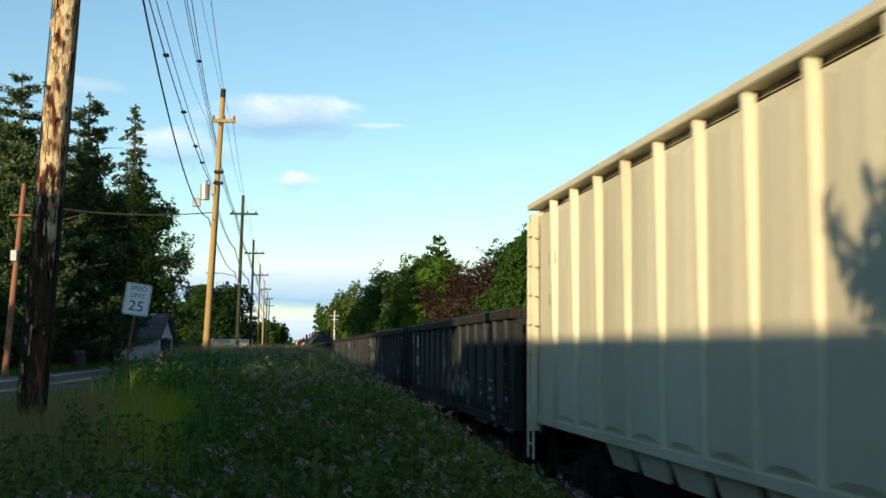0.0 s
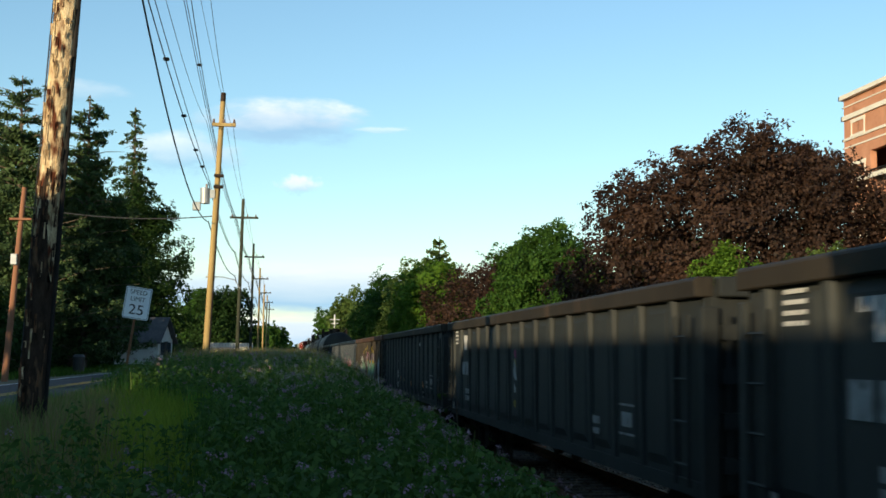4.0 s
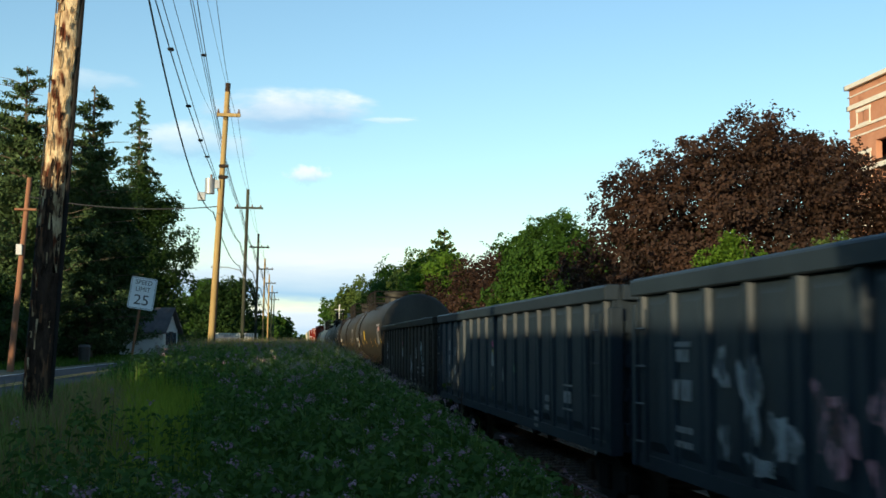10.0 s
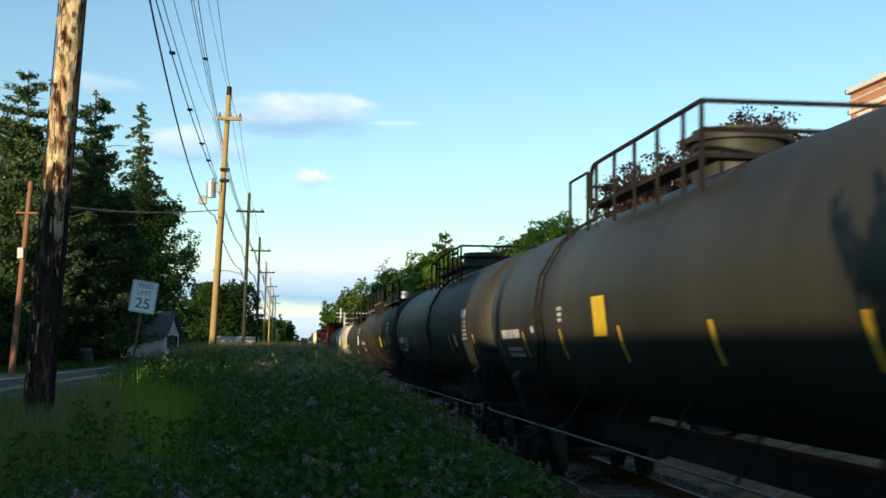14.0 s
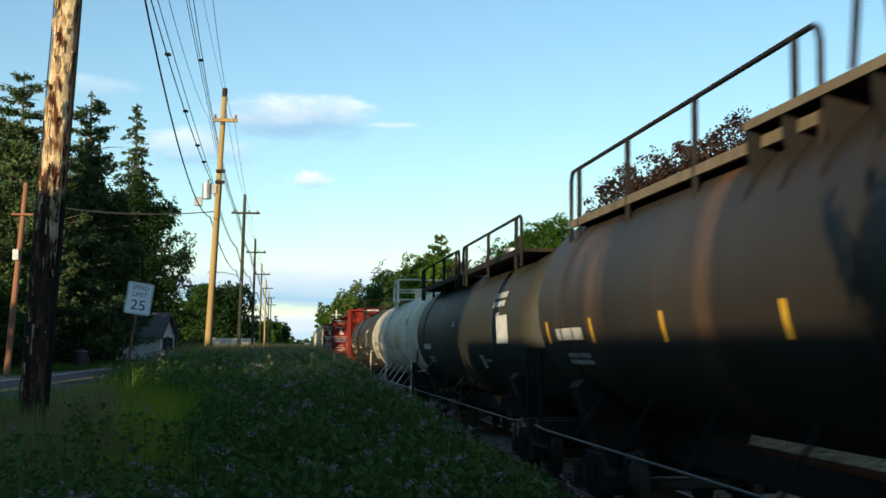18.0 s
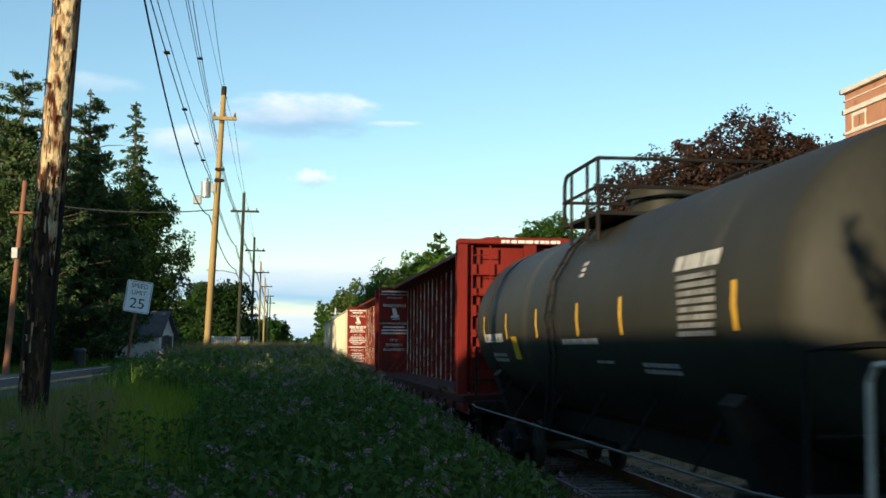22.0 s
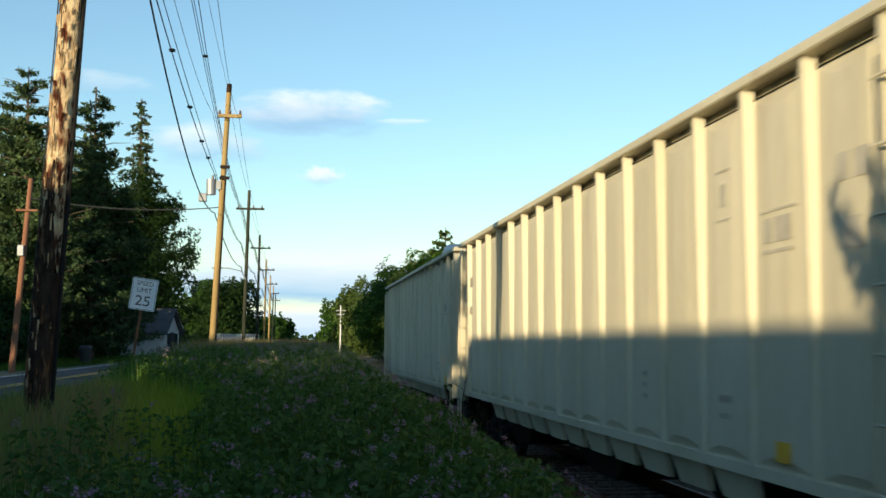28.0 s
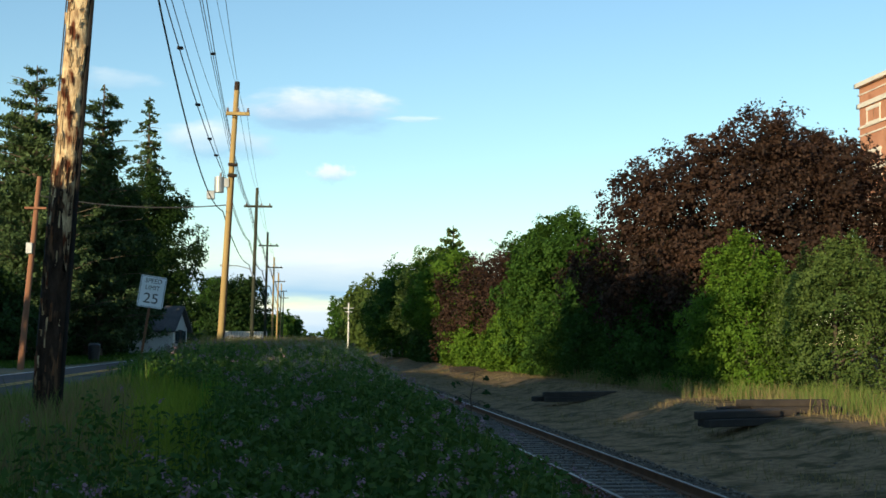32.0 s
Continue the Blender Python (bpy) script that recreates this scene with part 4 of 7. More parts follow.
def flat_text(body, size, material, parent, at, name="lettering", wide=1.0):
    """Raised lettering: a text turned into a thin mesh."""
    cu = bpy.data.curves.new(name, "FONT")
    cu.body, cu.size, cu.align_x, cu.align_y, cu.extrude = body, size, "CENTER", "CENTER", 0.001
    ob = bpy.data.objects.new("text", cu)
    dg = bpy.context.evaluated_depsgraph_get()
    scene.collection.objects.link(ob)
    dg.update()
    m = bpy.data.meshes.new_from_object(ob.evaluated_get(dg))
    bpy.data.objects.remove(ob)
    bpy.data.curves.remove(cu)
    m.materials.clear()
    o = part(name, m, material, parent)
    o.matrix_local = at @ Matrix.Diagonal((wide, 1, 1, 1))
    return o


def build_sign():
    x, y = -3.76, 30.5
    z = float(ground_z(x, y))
    t = thing("speed_limit_sign", "white rectangular speed limit sign on a leaning thin post", "road sign", "", pose(x, y, z, 0, 8, 12))
    part("post", Shape().prism_z([(-0.03, -0.015), (0.03, -0.015), (0.03, 0.015), (0.02, 0.015), (0.015, -0.005), (-0.015, -0.005), (-0.02, 0.015), (-0.03, 0.015)], -0.3, 2.55), M["rail_side"], t)
    prof = []
    for cx, cz, a0 in ((0.265, 0.34, 0), (-0.265, 0.34, 90), (-0.265, -0.34, 180), (0.265, -0.34, 270)):
        for k in range(5):
            a = radians(a0 + k * 22.5)
            prof.append((cx + 0.04 * math.cos(a), cz + 0.04 * math.sin(a)))
    face = part("sign_face", Shape().prism(prof, -0.003, 0.0), M["sign"], t)
    face.location = (0, -0.02, 2.2)
    for body, size, h, w in (("SPEED", 0.155, 0.255, 0.95), ("LIMIT", 0.155, 0.09, 0.95), ("25", 0.34, -0.17, 1.1)):
        flat_text(body, size, M["sign_ink"], face, pose(0, -0.0045, h, 90), "lettering", w)
    edge = Shape()
    for x0, z0, x1, z1 in ((-0.285, 0.352, 0.285, 0.362), (-0.285, -0.362, 0.285, -0.352), (-0.287, -0.35, -0.277, 0.35), (0.277, -0.35, 0.287, 0.35)):
        edge.box(x0, -0.005, z0, x1, -0.0035, z1)
    part("border", edge, M["sign_ink"], face)


build_sign()


# ---- train ----
WHEEL_R = 0.42
CARS = []
WHEELS = {-0.89: [], 0.89: []}


def wheelset_mesh():
    s = Shape()
    for side in (-1, 1):
        prof = [(0.0, 0.10), (0.02, 0.12), (0.03, 0.30), (0.0, 0.33), (0.0, 0.42), (0.10, 0.425), (0.105, 0.45), (0.14, 0.45), (0.14, 0.33), (0.10, 0.30), (0.10, 0.12), (0.16, 0.10)]
        n = len(s.v)
        s.revolve([(y, r) for y, r in prof], 0, 0, 20)
        for k in range(n, len(s.v)):
            x, y, z = s.v[k]
            s.v[k] = (side * (0.82 - y), x, z)
    s.tube([(-0.95, 0, 0), (0.95, 0, 0)], 0.08, 8)
    s.box(-0.815, 0.15, -0.02, -0.80, 0.30, 0.02)
    m = s.data("wheelset", True)
    m.materials.append(M["wheel"])
    return m


def side_frame_mesh():
    s = Shape()
    s.prism_x([(-1.12, 0.34), (-1.12, 0.56), (-0.75, 0.62), (-0.45, 0.78), (0.45, 0.78), (0.75, 0.62), (1.12, 0.56), (1.12, 0.34), (0.72, 0.36), (0.38, 0.16), (-0.38, 0.16), (-0.72, 0.36)], -0.08, 0.08)
    for y in (-0.89, 0.89):
        s.box(-0.13, y - 0.15, 0.30, 0.10, y + 0.15, 0.56)
    for y in (-0.16, 0.0, 0.16):
        s.tube([(-0.10, y, 0.28), (-0.10, y, 0.62)], 0.06, 8)
    m = s.data("side_frame", bevel=0.02)
    m.materials.append(M["steel_dark"])
    return m


WHEELSET, SIDE_FRAME = wheelset_mesh(), side_frame_mesh()
BOLSTER = Shape().box(-1.0, -0.2, 0.45, 1.0, 0.2, 0.75).data("bolster", bevel=0.03)
BOLSTER.materials.append(M["steel_dark"])
COUPLER = Shape().box(-0.10, -0.55, 0.72, 0.10, 0.30, 0.98).box(-0.17, -0.72, 0.68, 0.14, -0.48, 1.02).box(-0.22, 0.2, 0.66, 0.22, 0.45, 1.04).data("coupler", bevel=0.03)
COUPLER.materials.append(M["steel_dark"])


def running_gear(car, length, inset=2.0):
    """Two trucks with their wheelsets, and a coupler at each end."""
    for y in (-length / 2 + inset, length / 2 - inset):
        t = part("truck", BOLSTER, None, car)
        t.location = (0, y, 0)
        for x in (-1.0, 1.0):
            f = part("side_frame", SIDE_FRAME, None, t)
            f.matrix_local = pose(x, 0, 0, 0, 0, 0 if x < 0 else 180)
        for dy in WHEELS:
            w = part("wheelset", WHEELSET, None, t)
            w.location = (0, dy, WHEEL_R)
            WHEELS[dy].append(w)
    for side in (-1, 1):
        c = part("coupler", COUPLER, None, car)
        c.matrix_local = pose(0, side * length / 2, 0, 0, 0, 0 if side < 0 else 180)


def start_car(label, category, front, rear, group):
    car = thing("freight_car", label, category, group)
    CARS.append((car, (front + rear) / 2))
    return car, rear - front


def ladder(parent, x, y, z0, z1, width, material, along="y", rungs=None, r=0.014, name="ladder"):
    """Two rails and rungs; along: the axis of the rungs."""
    s = Shape()
    a = Vector((0, width / 2, 0)) if along == "y" else Vector((width / 2, 0, 0))
    c = Vector((x, y, 0))
    for k in (-1, 1):
        p = c + a * k
        s.box(p.x - 0.016, p.y - 0.016, z0, p.x + 0.016, p.y + 0.016, z1)
    n = rungs or max(2, int((z1 - z0) / 0.42))
    for i in range(n):
        z = z0 + (i + 0.5) * (z1 - z0) / n
        s.tube([c - a + Vector((0, 0, z)), c + a + Vector((0, 0, z))], r, 5)
    return part(name, s, material, parent)


def bars(parent, x, y, z, lines, material, name="lettering", turn=0.0, seed=1):
    """Writing too small to read: rows of short bars. lines: (dz, width, height)."""
    rng = random.Random(seed)
    s = Shape()
    for dz, w, h in lines:
        u = -w / 2
        while u < w / 2 - h * 0.5:
            l = min(rng.uniform(0.9, 3.2) * h, w / 2 - u)
            s.box(-0.004, u, dz - h / 2, 0.0, u + l, dz + h / 2)
            u += l + h * rng.uniform(0.25, 0.5)
    o = part(name, s, material, parent)
    o.matrix_local = pose(x, y, z, 0, 0, turn)
    return o


def tag_blob(s, y, z, ry, rz, x, rng, n=26):
    """One ragged, angular patch of sprayed paint on a side at x."""
    ph, qh = rng.uniform(0, 6), rng.uniform(0, 6)
    v = []
    for k in range(n):
        a = 6.283 * k / n
        r = 1 + 0.22 * math.sin(3 * a + ph) + 0.16 * math.sin(5 * a + qh) + rng.uniform(-0.16, 0.16)
        u, w = math.cos(a), math.sin(a)
        u, w = math.copysign(abs(u) ** 0.7, u), math.copysign(abs(w) ** 0.7, w)
        v.append((x - 0.002, y + ry * u * r + 0.3 * ry * w, z + rz * w * r))
    m = len(s.v)
    s.v += v + [(x, b, c) for _, b, c in v]
    s.f.append(tuple(m + k for k in range(n))[::-1])
    for k in range(n):
        s.f.append((m + k, m + (k + 1) % n, m + n + (k + 1) % n, m + n + k))


def crown_paint(car, peaks, base, low, colours, x=-1.541):
    """Graffiti with a crest of pointed peaks: a pale outline, a pink band below it, and a solid body down to the sill."""
    for k, (col, drop, foot, grow) in enumerate(((colours[0], 0.0, base, 0.06), (colours[1], 0.07, base - 0.02, 0.0), (colours[2], 0.26, low, 0.0))):
        edge = []
        for i, (y, z) in enumerate(peaks):
            edge.append((y + (grow if i == 0 else -grow if i == len(peaks) - 1 else 0), z - drop - 0.06 * (k == 2) * (i % 2)))
        for i in range(len(peaks) - 1):
            (y0, z0), (y1, z1) = edge[i], edge[i + 1]
            s = Shape()
            n = 5
            top = [(y0 + (y1 - y0) * j / n, z0 + (z1 - z0) * (j / n) ** (1.5 if z1 > z0 else 0.7)) for j in range(n + 1)]
            s.prism_x([(y0, foot)] + top + [(y1, foot)], x - 0.003 * k - 0.002, x)
            part("graffiti", s, spray(colours[k]), car, colours[k] + " sprayed graffiti")


def spray(name):
    cols = {"red": ((0.46, 0.02, 0.03), (0.68, 0.05, 0.06)), "pink": ((0.5, 0.2, 0.24), (0.7, 0.4, 0.42)), "white": ((0.24, 0.26, 0.26), (0.5, 0.52, 0.52)), "green": ((0.06, 0.17, 0.10), (0.16, 0.34, 0.22)),
            "yellow": ((0.45, 0.33, 0.03), (0.6, 0.45, 0.06)), "purple": ((0.15, 0.085, 0.125), (0.27, 0.18, 0.225)), "black": ((0.01, 0.01, 0.012), (0.02, 0.02, 0.022)), "blue": ((0.02, 0.05, 0.16), (0.05, 0.11, 0.28)), "dusty": ((0.12, 0.12, 0.10), (0.2, 0.2, 0.17)), "cyan": ((0.2, 0.36, 0.4), (0.4, 0.55, 0.58)), "magenta": ((0.6, 0.03, 0.2), (0.8, 0.08, 0.3)), "orange": ((0.5, 0.17, 0.02), (0.7, 0.28, 0.04))}
    key = "spray_" + name
    if key not in M:
        M[key] = worn(surface(name + " spray paint", *cols[name], 2.5, 30, 0.5, stain=(0.08, 0.08, 0.08), stain_scale=2.0, stain_at=0.66), 2.6, {"red": 0.30, "green": 0.36, "purple": 0.36}.get(name, 0.41))
    return M[key]


def gondola(label, front, rear, paint, seed, marks=(), blobs=(), top=2.88, chord=None, posts=None):
    """An open gondola: floor, sides with pressed posts under a heavy top chord, ends with ribs."""
    car, length = start_car(label, "gondola car", front, rear, "gondola cars of the train")
    mt, hl = M[paint], length / 2
    rng = random.Random(seed)
    first, pitch, n = posts or (0.25, (length - 0.5) / 16, 16)
    for side in (-1, 1):
        wall = Shape()
        x = side * 1.50
        wall.box(min(x, x - side * 0.03), -hl + 0.03, 0.95, max(x, x - side * 0.03), hl - 0.03, top - 0.17)
        w = part("side_wall", wall, mt, car)
        for i in range(n if side < 0 else 0):
            y0 = -hl + first + i * pitch
            y1 = y0 + pitch
            d = side * 0.03
            panel = Shape().add([(x, y0 + 0.16, 1.06), (x, y1 - 0.16, 1.06), (x, y1 - 0.16, top - 0.22), (x, y0 + 0.16, top - 0.22), (x + d, y0 + 0.26, 1.16), (x + d, y1 - 0.26, 1.16), (x + d, y1 - 0.26, top - 0.30), (x + d, y0 + 0.26, top - 0.30)],
                                [(0, 1, 5, 4), (1, 2, 6, 5), (2, 3, 7, 6), (3, 0, 4, 7), (4, 5, 6, 7)])
            part("side_panel", panel, mt, w)
        for i in range(n + 1):
            y = -hl + first + i * pitch
            p = Shape().prism_x([(y - 0.10, 1.0), (y + 0.10, 1.0), (y + 0.085, top - 0.18), (y - 0.085, top - 0.18)], min(x, x + side * 0.012), max(x, x + side * 0.012))
            p.add([(x, y - 0.1, 0.93), (x, y + 0.1, 0.93), (x, y + 0.085, top - 0.18), (x, y - 0.085, top - 0.18), (x + side * 0.025, y - 0.055, 0.93), (x + side * 0.025, y + 0.055, 0.93), (x + side * 0.065, y + 0.055, top - 0.18), (x + side * 0.065, y - 0.055, top - 0.18)],
                  [(0, 1, 5, 4), (1, 2, 6, 5), (2, 3, 7, 6), (3, 0, 4, 7), (4, 5, 6, 7)])
            part("side_post", p, mt, w)
        c = Shape().prism([(side * a, b) for a, b in ((1.42, top - 0.19), (1.60, top - 0.19), (1.61, top - 0.03), (1.57, top), (1.42, top))], -hl, hl)
        part("top_chord", c, M[chord or paint], car, "battered thick top rail", bevel=0.012)
        part("side_sill", Shape().prism([(side * a, b) for a, b in ((1.38, 0.86), (1.53, 0.86), (1.53, 1.0), (1.38, 1.0))], -hl + 0.1, hl - 0.1), mt, car)
    part("floor", Shape().box(-1.42, -hl + 0.05, 0.98, 1.42, hl - 0.05, 1.05).box(-0.3, -hl, 0.6, 0.3, hl, 0.98), M["steel_dark"], car)
    for s_ in (-1, 1):
        y = s_ * (hl - 0.04)
        e = Shape().box(-1.465, y - 0.03, 0.9, 1.465, y + 0.03, top - 0.08)
        o = part("end_wall", e, mt, car)
        for x0 in (-1.56, 1.40):
            part("corner_post", Shape().box(x0, min(y, y + s_ * 0.12), 0.86, x0 + 0.16, max(y, y + s_ * 0.12), top - 0.28), mt, o, bevel=0.01)
        part("end_chord", Shape().box(-1.41, min(y, y + s_ * 0.16), top - 0.19, 1.41, max(y, y + s_ * 0.16), top - 0.005), mt, o, bevel=0.012)
        for z in (1.1, 1.5, 1.9, 2.3):
            part("end_rib", Shape().box(-1.38, min(y + s_ * 0.031, y + s_ * 0.16), z, 1.38, max(y + s_ * 0.031, y + s_ * 0.16), z + 0.14), mt, o)
        ladder(car, -1.60, s_ * (hl - 0.42), 0.95, top - 0.35, 0.4, mt, rungs=4)
        ladder(car, -1.1, s_ * (hl + 0.10), 0.95, top - 0.35, 0.42, mt, along="x", rungs=4)
    part("brake_wheel", Shape().revolve([(-hl - 0.24, 0.02), (-hl - 0.24, 0.26), (-hl - 0.2, 0.28), (-hl - 0.17, 0.26), (-hl - 0.17, 0.02)], 0.55, 2.2, 16), M["steel_dark"], car)
    for y, z, lines, col in marks:
        bars(car, -1.539, y, z, lines, M[col], seed=seed)
    for k, (col, y, z, ry, rz) in enumerate(blobs):
        g = Shape()
        tag_blob(g, y, z, ry, rz, -1.542 - 0.0011 * k, rng)
        part("graffiti", g, spray(col), car, col + " sprayed graffiti")
    running_gear(car, length, 1.9)
    return car


def hopper(label, front, rear, paint, seed, first=0.45, heap=()):
    """A tall open-top hopper with ribbed sides, ribbed ends, ladders and a heap of rubbish showing above its rim."""
    car, length = start_car(label, "hopper car", front, rear, "hopper cars of the train")
    mt, hl = M[paint], length / 2
    rng = random.Random(seed)
    pitch = 1.265
    n = 15
    top = 4.42
    for side in (-1, 1):
        x = side * 1.46
        wall = Shape().box(min(x, x - side * 0.03), -hl + 0.2, 1.16, max(x, x - side * 0.03), hl - 0.2, top - 0.205)
        w = part("side_wall", wall, mt, car)
        for i in range(n):
            y0, y1 = -hl + first + i * pitch, -hl + first + (i + 1) * pitch
            if 2 <= i < n - 2:
                apron = Shape().add([(x, y0 + 0.05, 1.16), (x, y1 - 0.05, 1.16), (x - side * 0.10, y1 - 0.2, 0.80), (x - side * 0.10, y0 + 0.2, 0.80), (x - side * 0.06, y0 + 0.05, 1.16), (x - side * 0.06, y1 - 0.05, 1.16), (x - side * 0.16, y1 - 0.2, 0.80), (x - side * 0.16, y0 + 0.2, 0.80)],
                                    [(0, 1, 2, 3), (4, 7, 6, 5), (0, 4, 5, 1), (1, 5, 6, 2), (2, 6, 7, 3), (3, 7, 4, 0)])
                part("slope_sheet", apron, mt, w)
            k = side * 0.035
            ym = (y0 + y1) / 2
            panel = Shape().add([(x, y0 + 0.06, 1.2), (x, y1 - 0.06, 1.2), (x, y1 - 0.06, top - 0.215), (x, y0 + 0.06, top - 0.215), (x + k, ym - 0.2, 1.28), (x + k, ym + 0.2, 1.28), (x + k, ym + 0.2, top - 0.315), (x + k, ym - 0.2, top - 0.315)], [(0, 1, 5, 4), (1, 2, 6, 5), (2, 3, 7, 6), (3, 0, 4, 7), (4, 5, 6, 7)])
            part("side_panel", panel, mt, w)
        for i in range(n + 1):
            y = -hl + first + i * pitch
            p = Shape()
            p.add([(x, y - 0.06, 1.10), (x, y + 0.06, 1.10), (x, y + 0.06, top - 0.095), (x, y - 0.06, top - 0.095), (x + side * 0.045, y - 0.035, 1.10), (x + side * 0.045, y + 0.035, 1.10), (x + side * 0.10, y + 0.035, top - 0.095), (x + side * 0.10, y - 0.035, top - 0.095)],
                  [(0, 3, 2, 1), (0, 1, 5, 4), (1, 2, 6, 5), (2, 3, 7, 6), (3, 0, 4, 7), (4, 5, 6, 7)])
            part("side_rib", p, mt, w)
        part("top_chord", Shape().prism([(side * a, b) for a, b in ((1.40, top - 0.10), (1.60, top - 0.10), (1.60, top - 0.02), (1.58, top), (1.40, top))], -hl, hl), mt, car, bevel=0.012)
        # added dark strip behind the slots: the shadow inside the car as colour
        part("slot_shade_strip", Shape().box(min(side * 1.33, side * 1.37), -hl + 0.25, top - 0.40, max(side * 1.33, side * 1.37), hl - 0.25, top - 0.155), M["steel_dark"], car)
        part("inner_lip", Shape().box(min(side * 1.34, side * 1.398), -hl + 0.25, top - 0.15, max(side * 1.34, side * 1.398), hl - 0.25, top - 0.06), mt, car)
        part("side_sill", Shape().prism([(side * a, b) for a, b in ((1.40, 1.08), (1.50, 1.08), (1.50, 1.18), (1.40, 1.18))], -hl + 0.1, hl - 0.1), mt, car)
    under = Shape()
    for k in (-0.3, 0.0, 0.3):
        c = k * length
        under.add([(-1.1, c - 2.6, 1.2), (1.1, c - 2.6, 1.2), (1.1, c + 2.6, 1.2), (-1.1, c + 2.6, 1.2), (-0.9, c - 0.6, 0.35), (0.9, c - 0.6, 0.35), (0.9, c + 0.6, 0.35), (-0.9, c + 0.6, 0.35)],
                  [(0, 1, 5, 4), (1, 2, 6, 5), (2, 3, 7, 6), (3, 0, 4, 7), (4, 5, 6, 7), (0, 3, 2, 1)])
    part("hopper_bay", under, M["steel_dark"], car)
    part("centre_sill", Shape().box(-0.25, -hl, 0.75, 0.25, hl, 1.1), M["steel_dark"], car)
    for s_ in (-1, 1):
        y = s_ * (hl - 0.2)
        e = Shape().box(-1.46, y - 0.03, 1.1, 1.46, y + 0.03, top - 0.1)
        o = part("end_wall", e, mt, car)
        part("end_chord", Shape().box(-1.39, min(y, y + s_ * 0.2), top - 0.16, 1.39, max(y, y + s_ * 0.2), top), mt, o, bevel=0.01)
        for x0 in (-1.58, 1.44):
            part("corner_post", Shape().box(x0, min(y, y + s_ * 0.17), 0.95, x0 + 0.14, max(y, y + s_ * 0.17), top - 0.17), mt, o, bevel=0.01)
        for k in range(6):
            z = 1.25 + k * 0.49
            b = Shape().prism_x([(y, z), (y + s_ * 0.17, z + 0.06), (y + s_ * 0.17, z + 0.30), (y, z + 0.36)], -1.42, 1.42)
            part("end_rib", b, mt, o)
        ladder(car, -1.60, s_ * (hl - 0.30), 0.55, top - 0.3, 0.40, mt, rungs=8)
        ladder(car, -1.15, s_ * (hl + 0.06), 0.9, top - 0.3, 0.44, mt, along="x", rungs=8)
    # stencilled initials, numbers and framed tables of figures
    for y, z, lines in ((-hl + 1.0, 3.42, [(0, 0.5, 0.2)]), (-hl + 1.0, 2.95, [(0, 0.26, 0.22)]), (-hl + 2.35, 3.12, [(0.13, 0.7, 0.02), (-0.03, 0.55, 0.2), (-0.2, 0.6, 0.03)]), (-hl + 3.6, 3.5, [(0.22, 0.36, 0.02), (0, 0.14, 0.2), (-0.22, 0.36, 0.02)]),
                        (hl - 1.3, 3.4, [(0.1, 0.5, 0.2), (-0.5, 0.45, 0.16)]), (-hl + 6.1, 1.75, [(0.12, 0.2, 0.05), (0, 0.16, 0.05), (-0.12, 0.2, 0.05)]), (-hl + 3.6, 1.6, [(0.1, 0.3, 0.06), (-0.05, 0.24, 0.05)])):
        bars(car, -1.499, y, z, lines, M["faint_lettering"], seed=seed + int(z * 10))
    part("reflector", Shape().box(-1.516, -hl + 2.15, 1.26, -1.5, -hl + 2.4, 1.42), M["reflector"], car, "orange reflective patch")
    cols = ["white", "green", "pink", "black", "orange", "cyan"]
    for i in range(16 + (9 if heap else 0)):
        r = rng.uniform(0.07, 0.17) if i < 16 else rng.uniform(0.2, 0.31)
        y = rng.uniform(-hl + 0.8, hl - 0.8) if i < 16 else heap[0] + (heap[1] - heap[0]) * (i - 16) / 8
        bm = bmesh.new()
        bmesh.ops.create_icosphere(bm, subdivisions=2, radius=r)
        for v in bm.verts:
            v.co *= 1 + 0.5 * noise.noise(v.co * 3.5 / r * 0.3 + Vector((i, seed, 0)))
            v.co.z *= 0.7
        m = bpy.data.meshes.new("rubbish")
        bm.to_mesh(m)
        bm.free()
        o = part("rubbish", m, spray(cols[i % 6]) if i % 3 and i < 16 else M["lettering"], car, "crumpled rubbish showing above the rim")
        o.location = (rng.uniform(-1.3, -0.7), y, top + r * 0.35)
    part("load", Shape().box(-1.4, -hl + 0.4, 2.6, 1.4, hl - 0.4, top - 0.2), M["old_timber"], car, "heaped rubbish load")
    running_gear(car, length, 2.1)
    return car


def railing(parent, pts, r, material, name="railing"):
    s = Shape()
    s.tube(pts, r, 6)
    return part(name, s, material, parent, smooth=True)


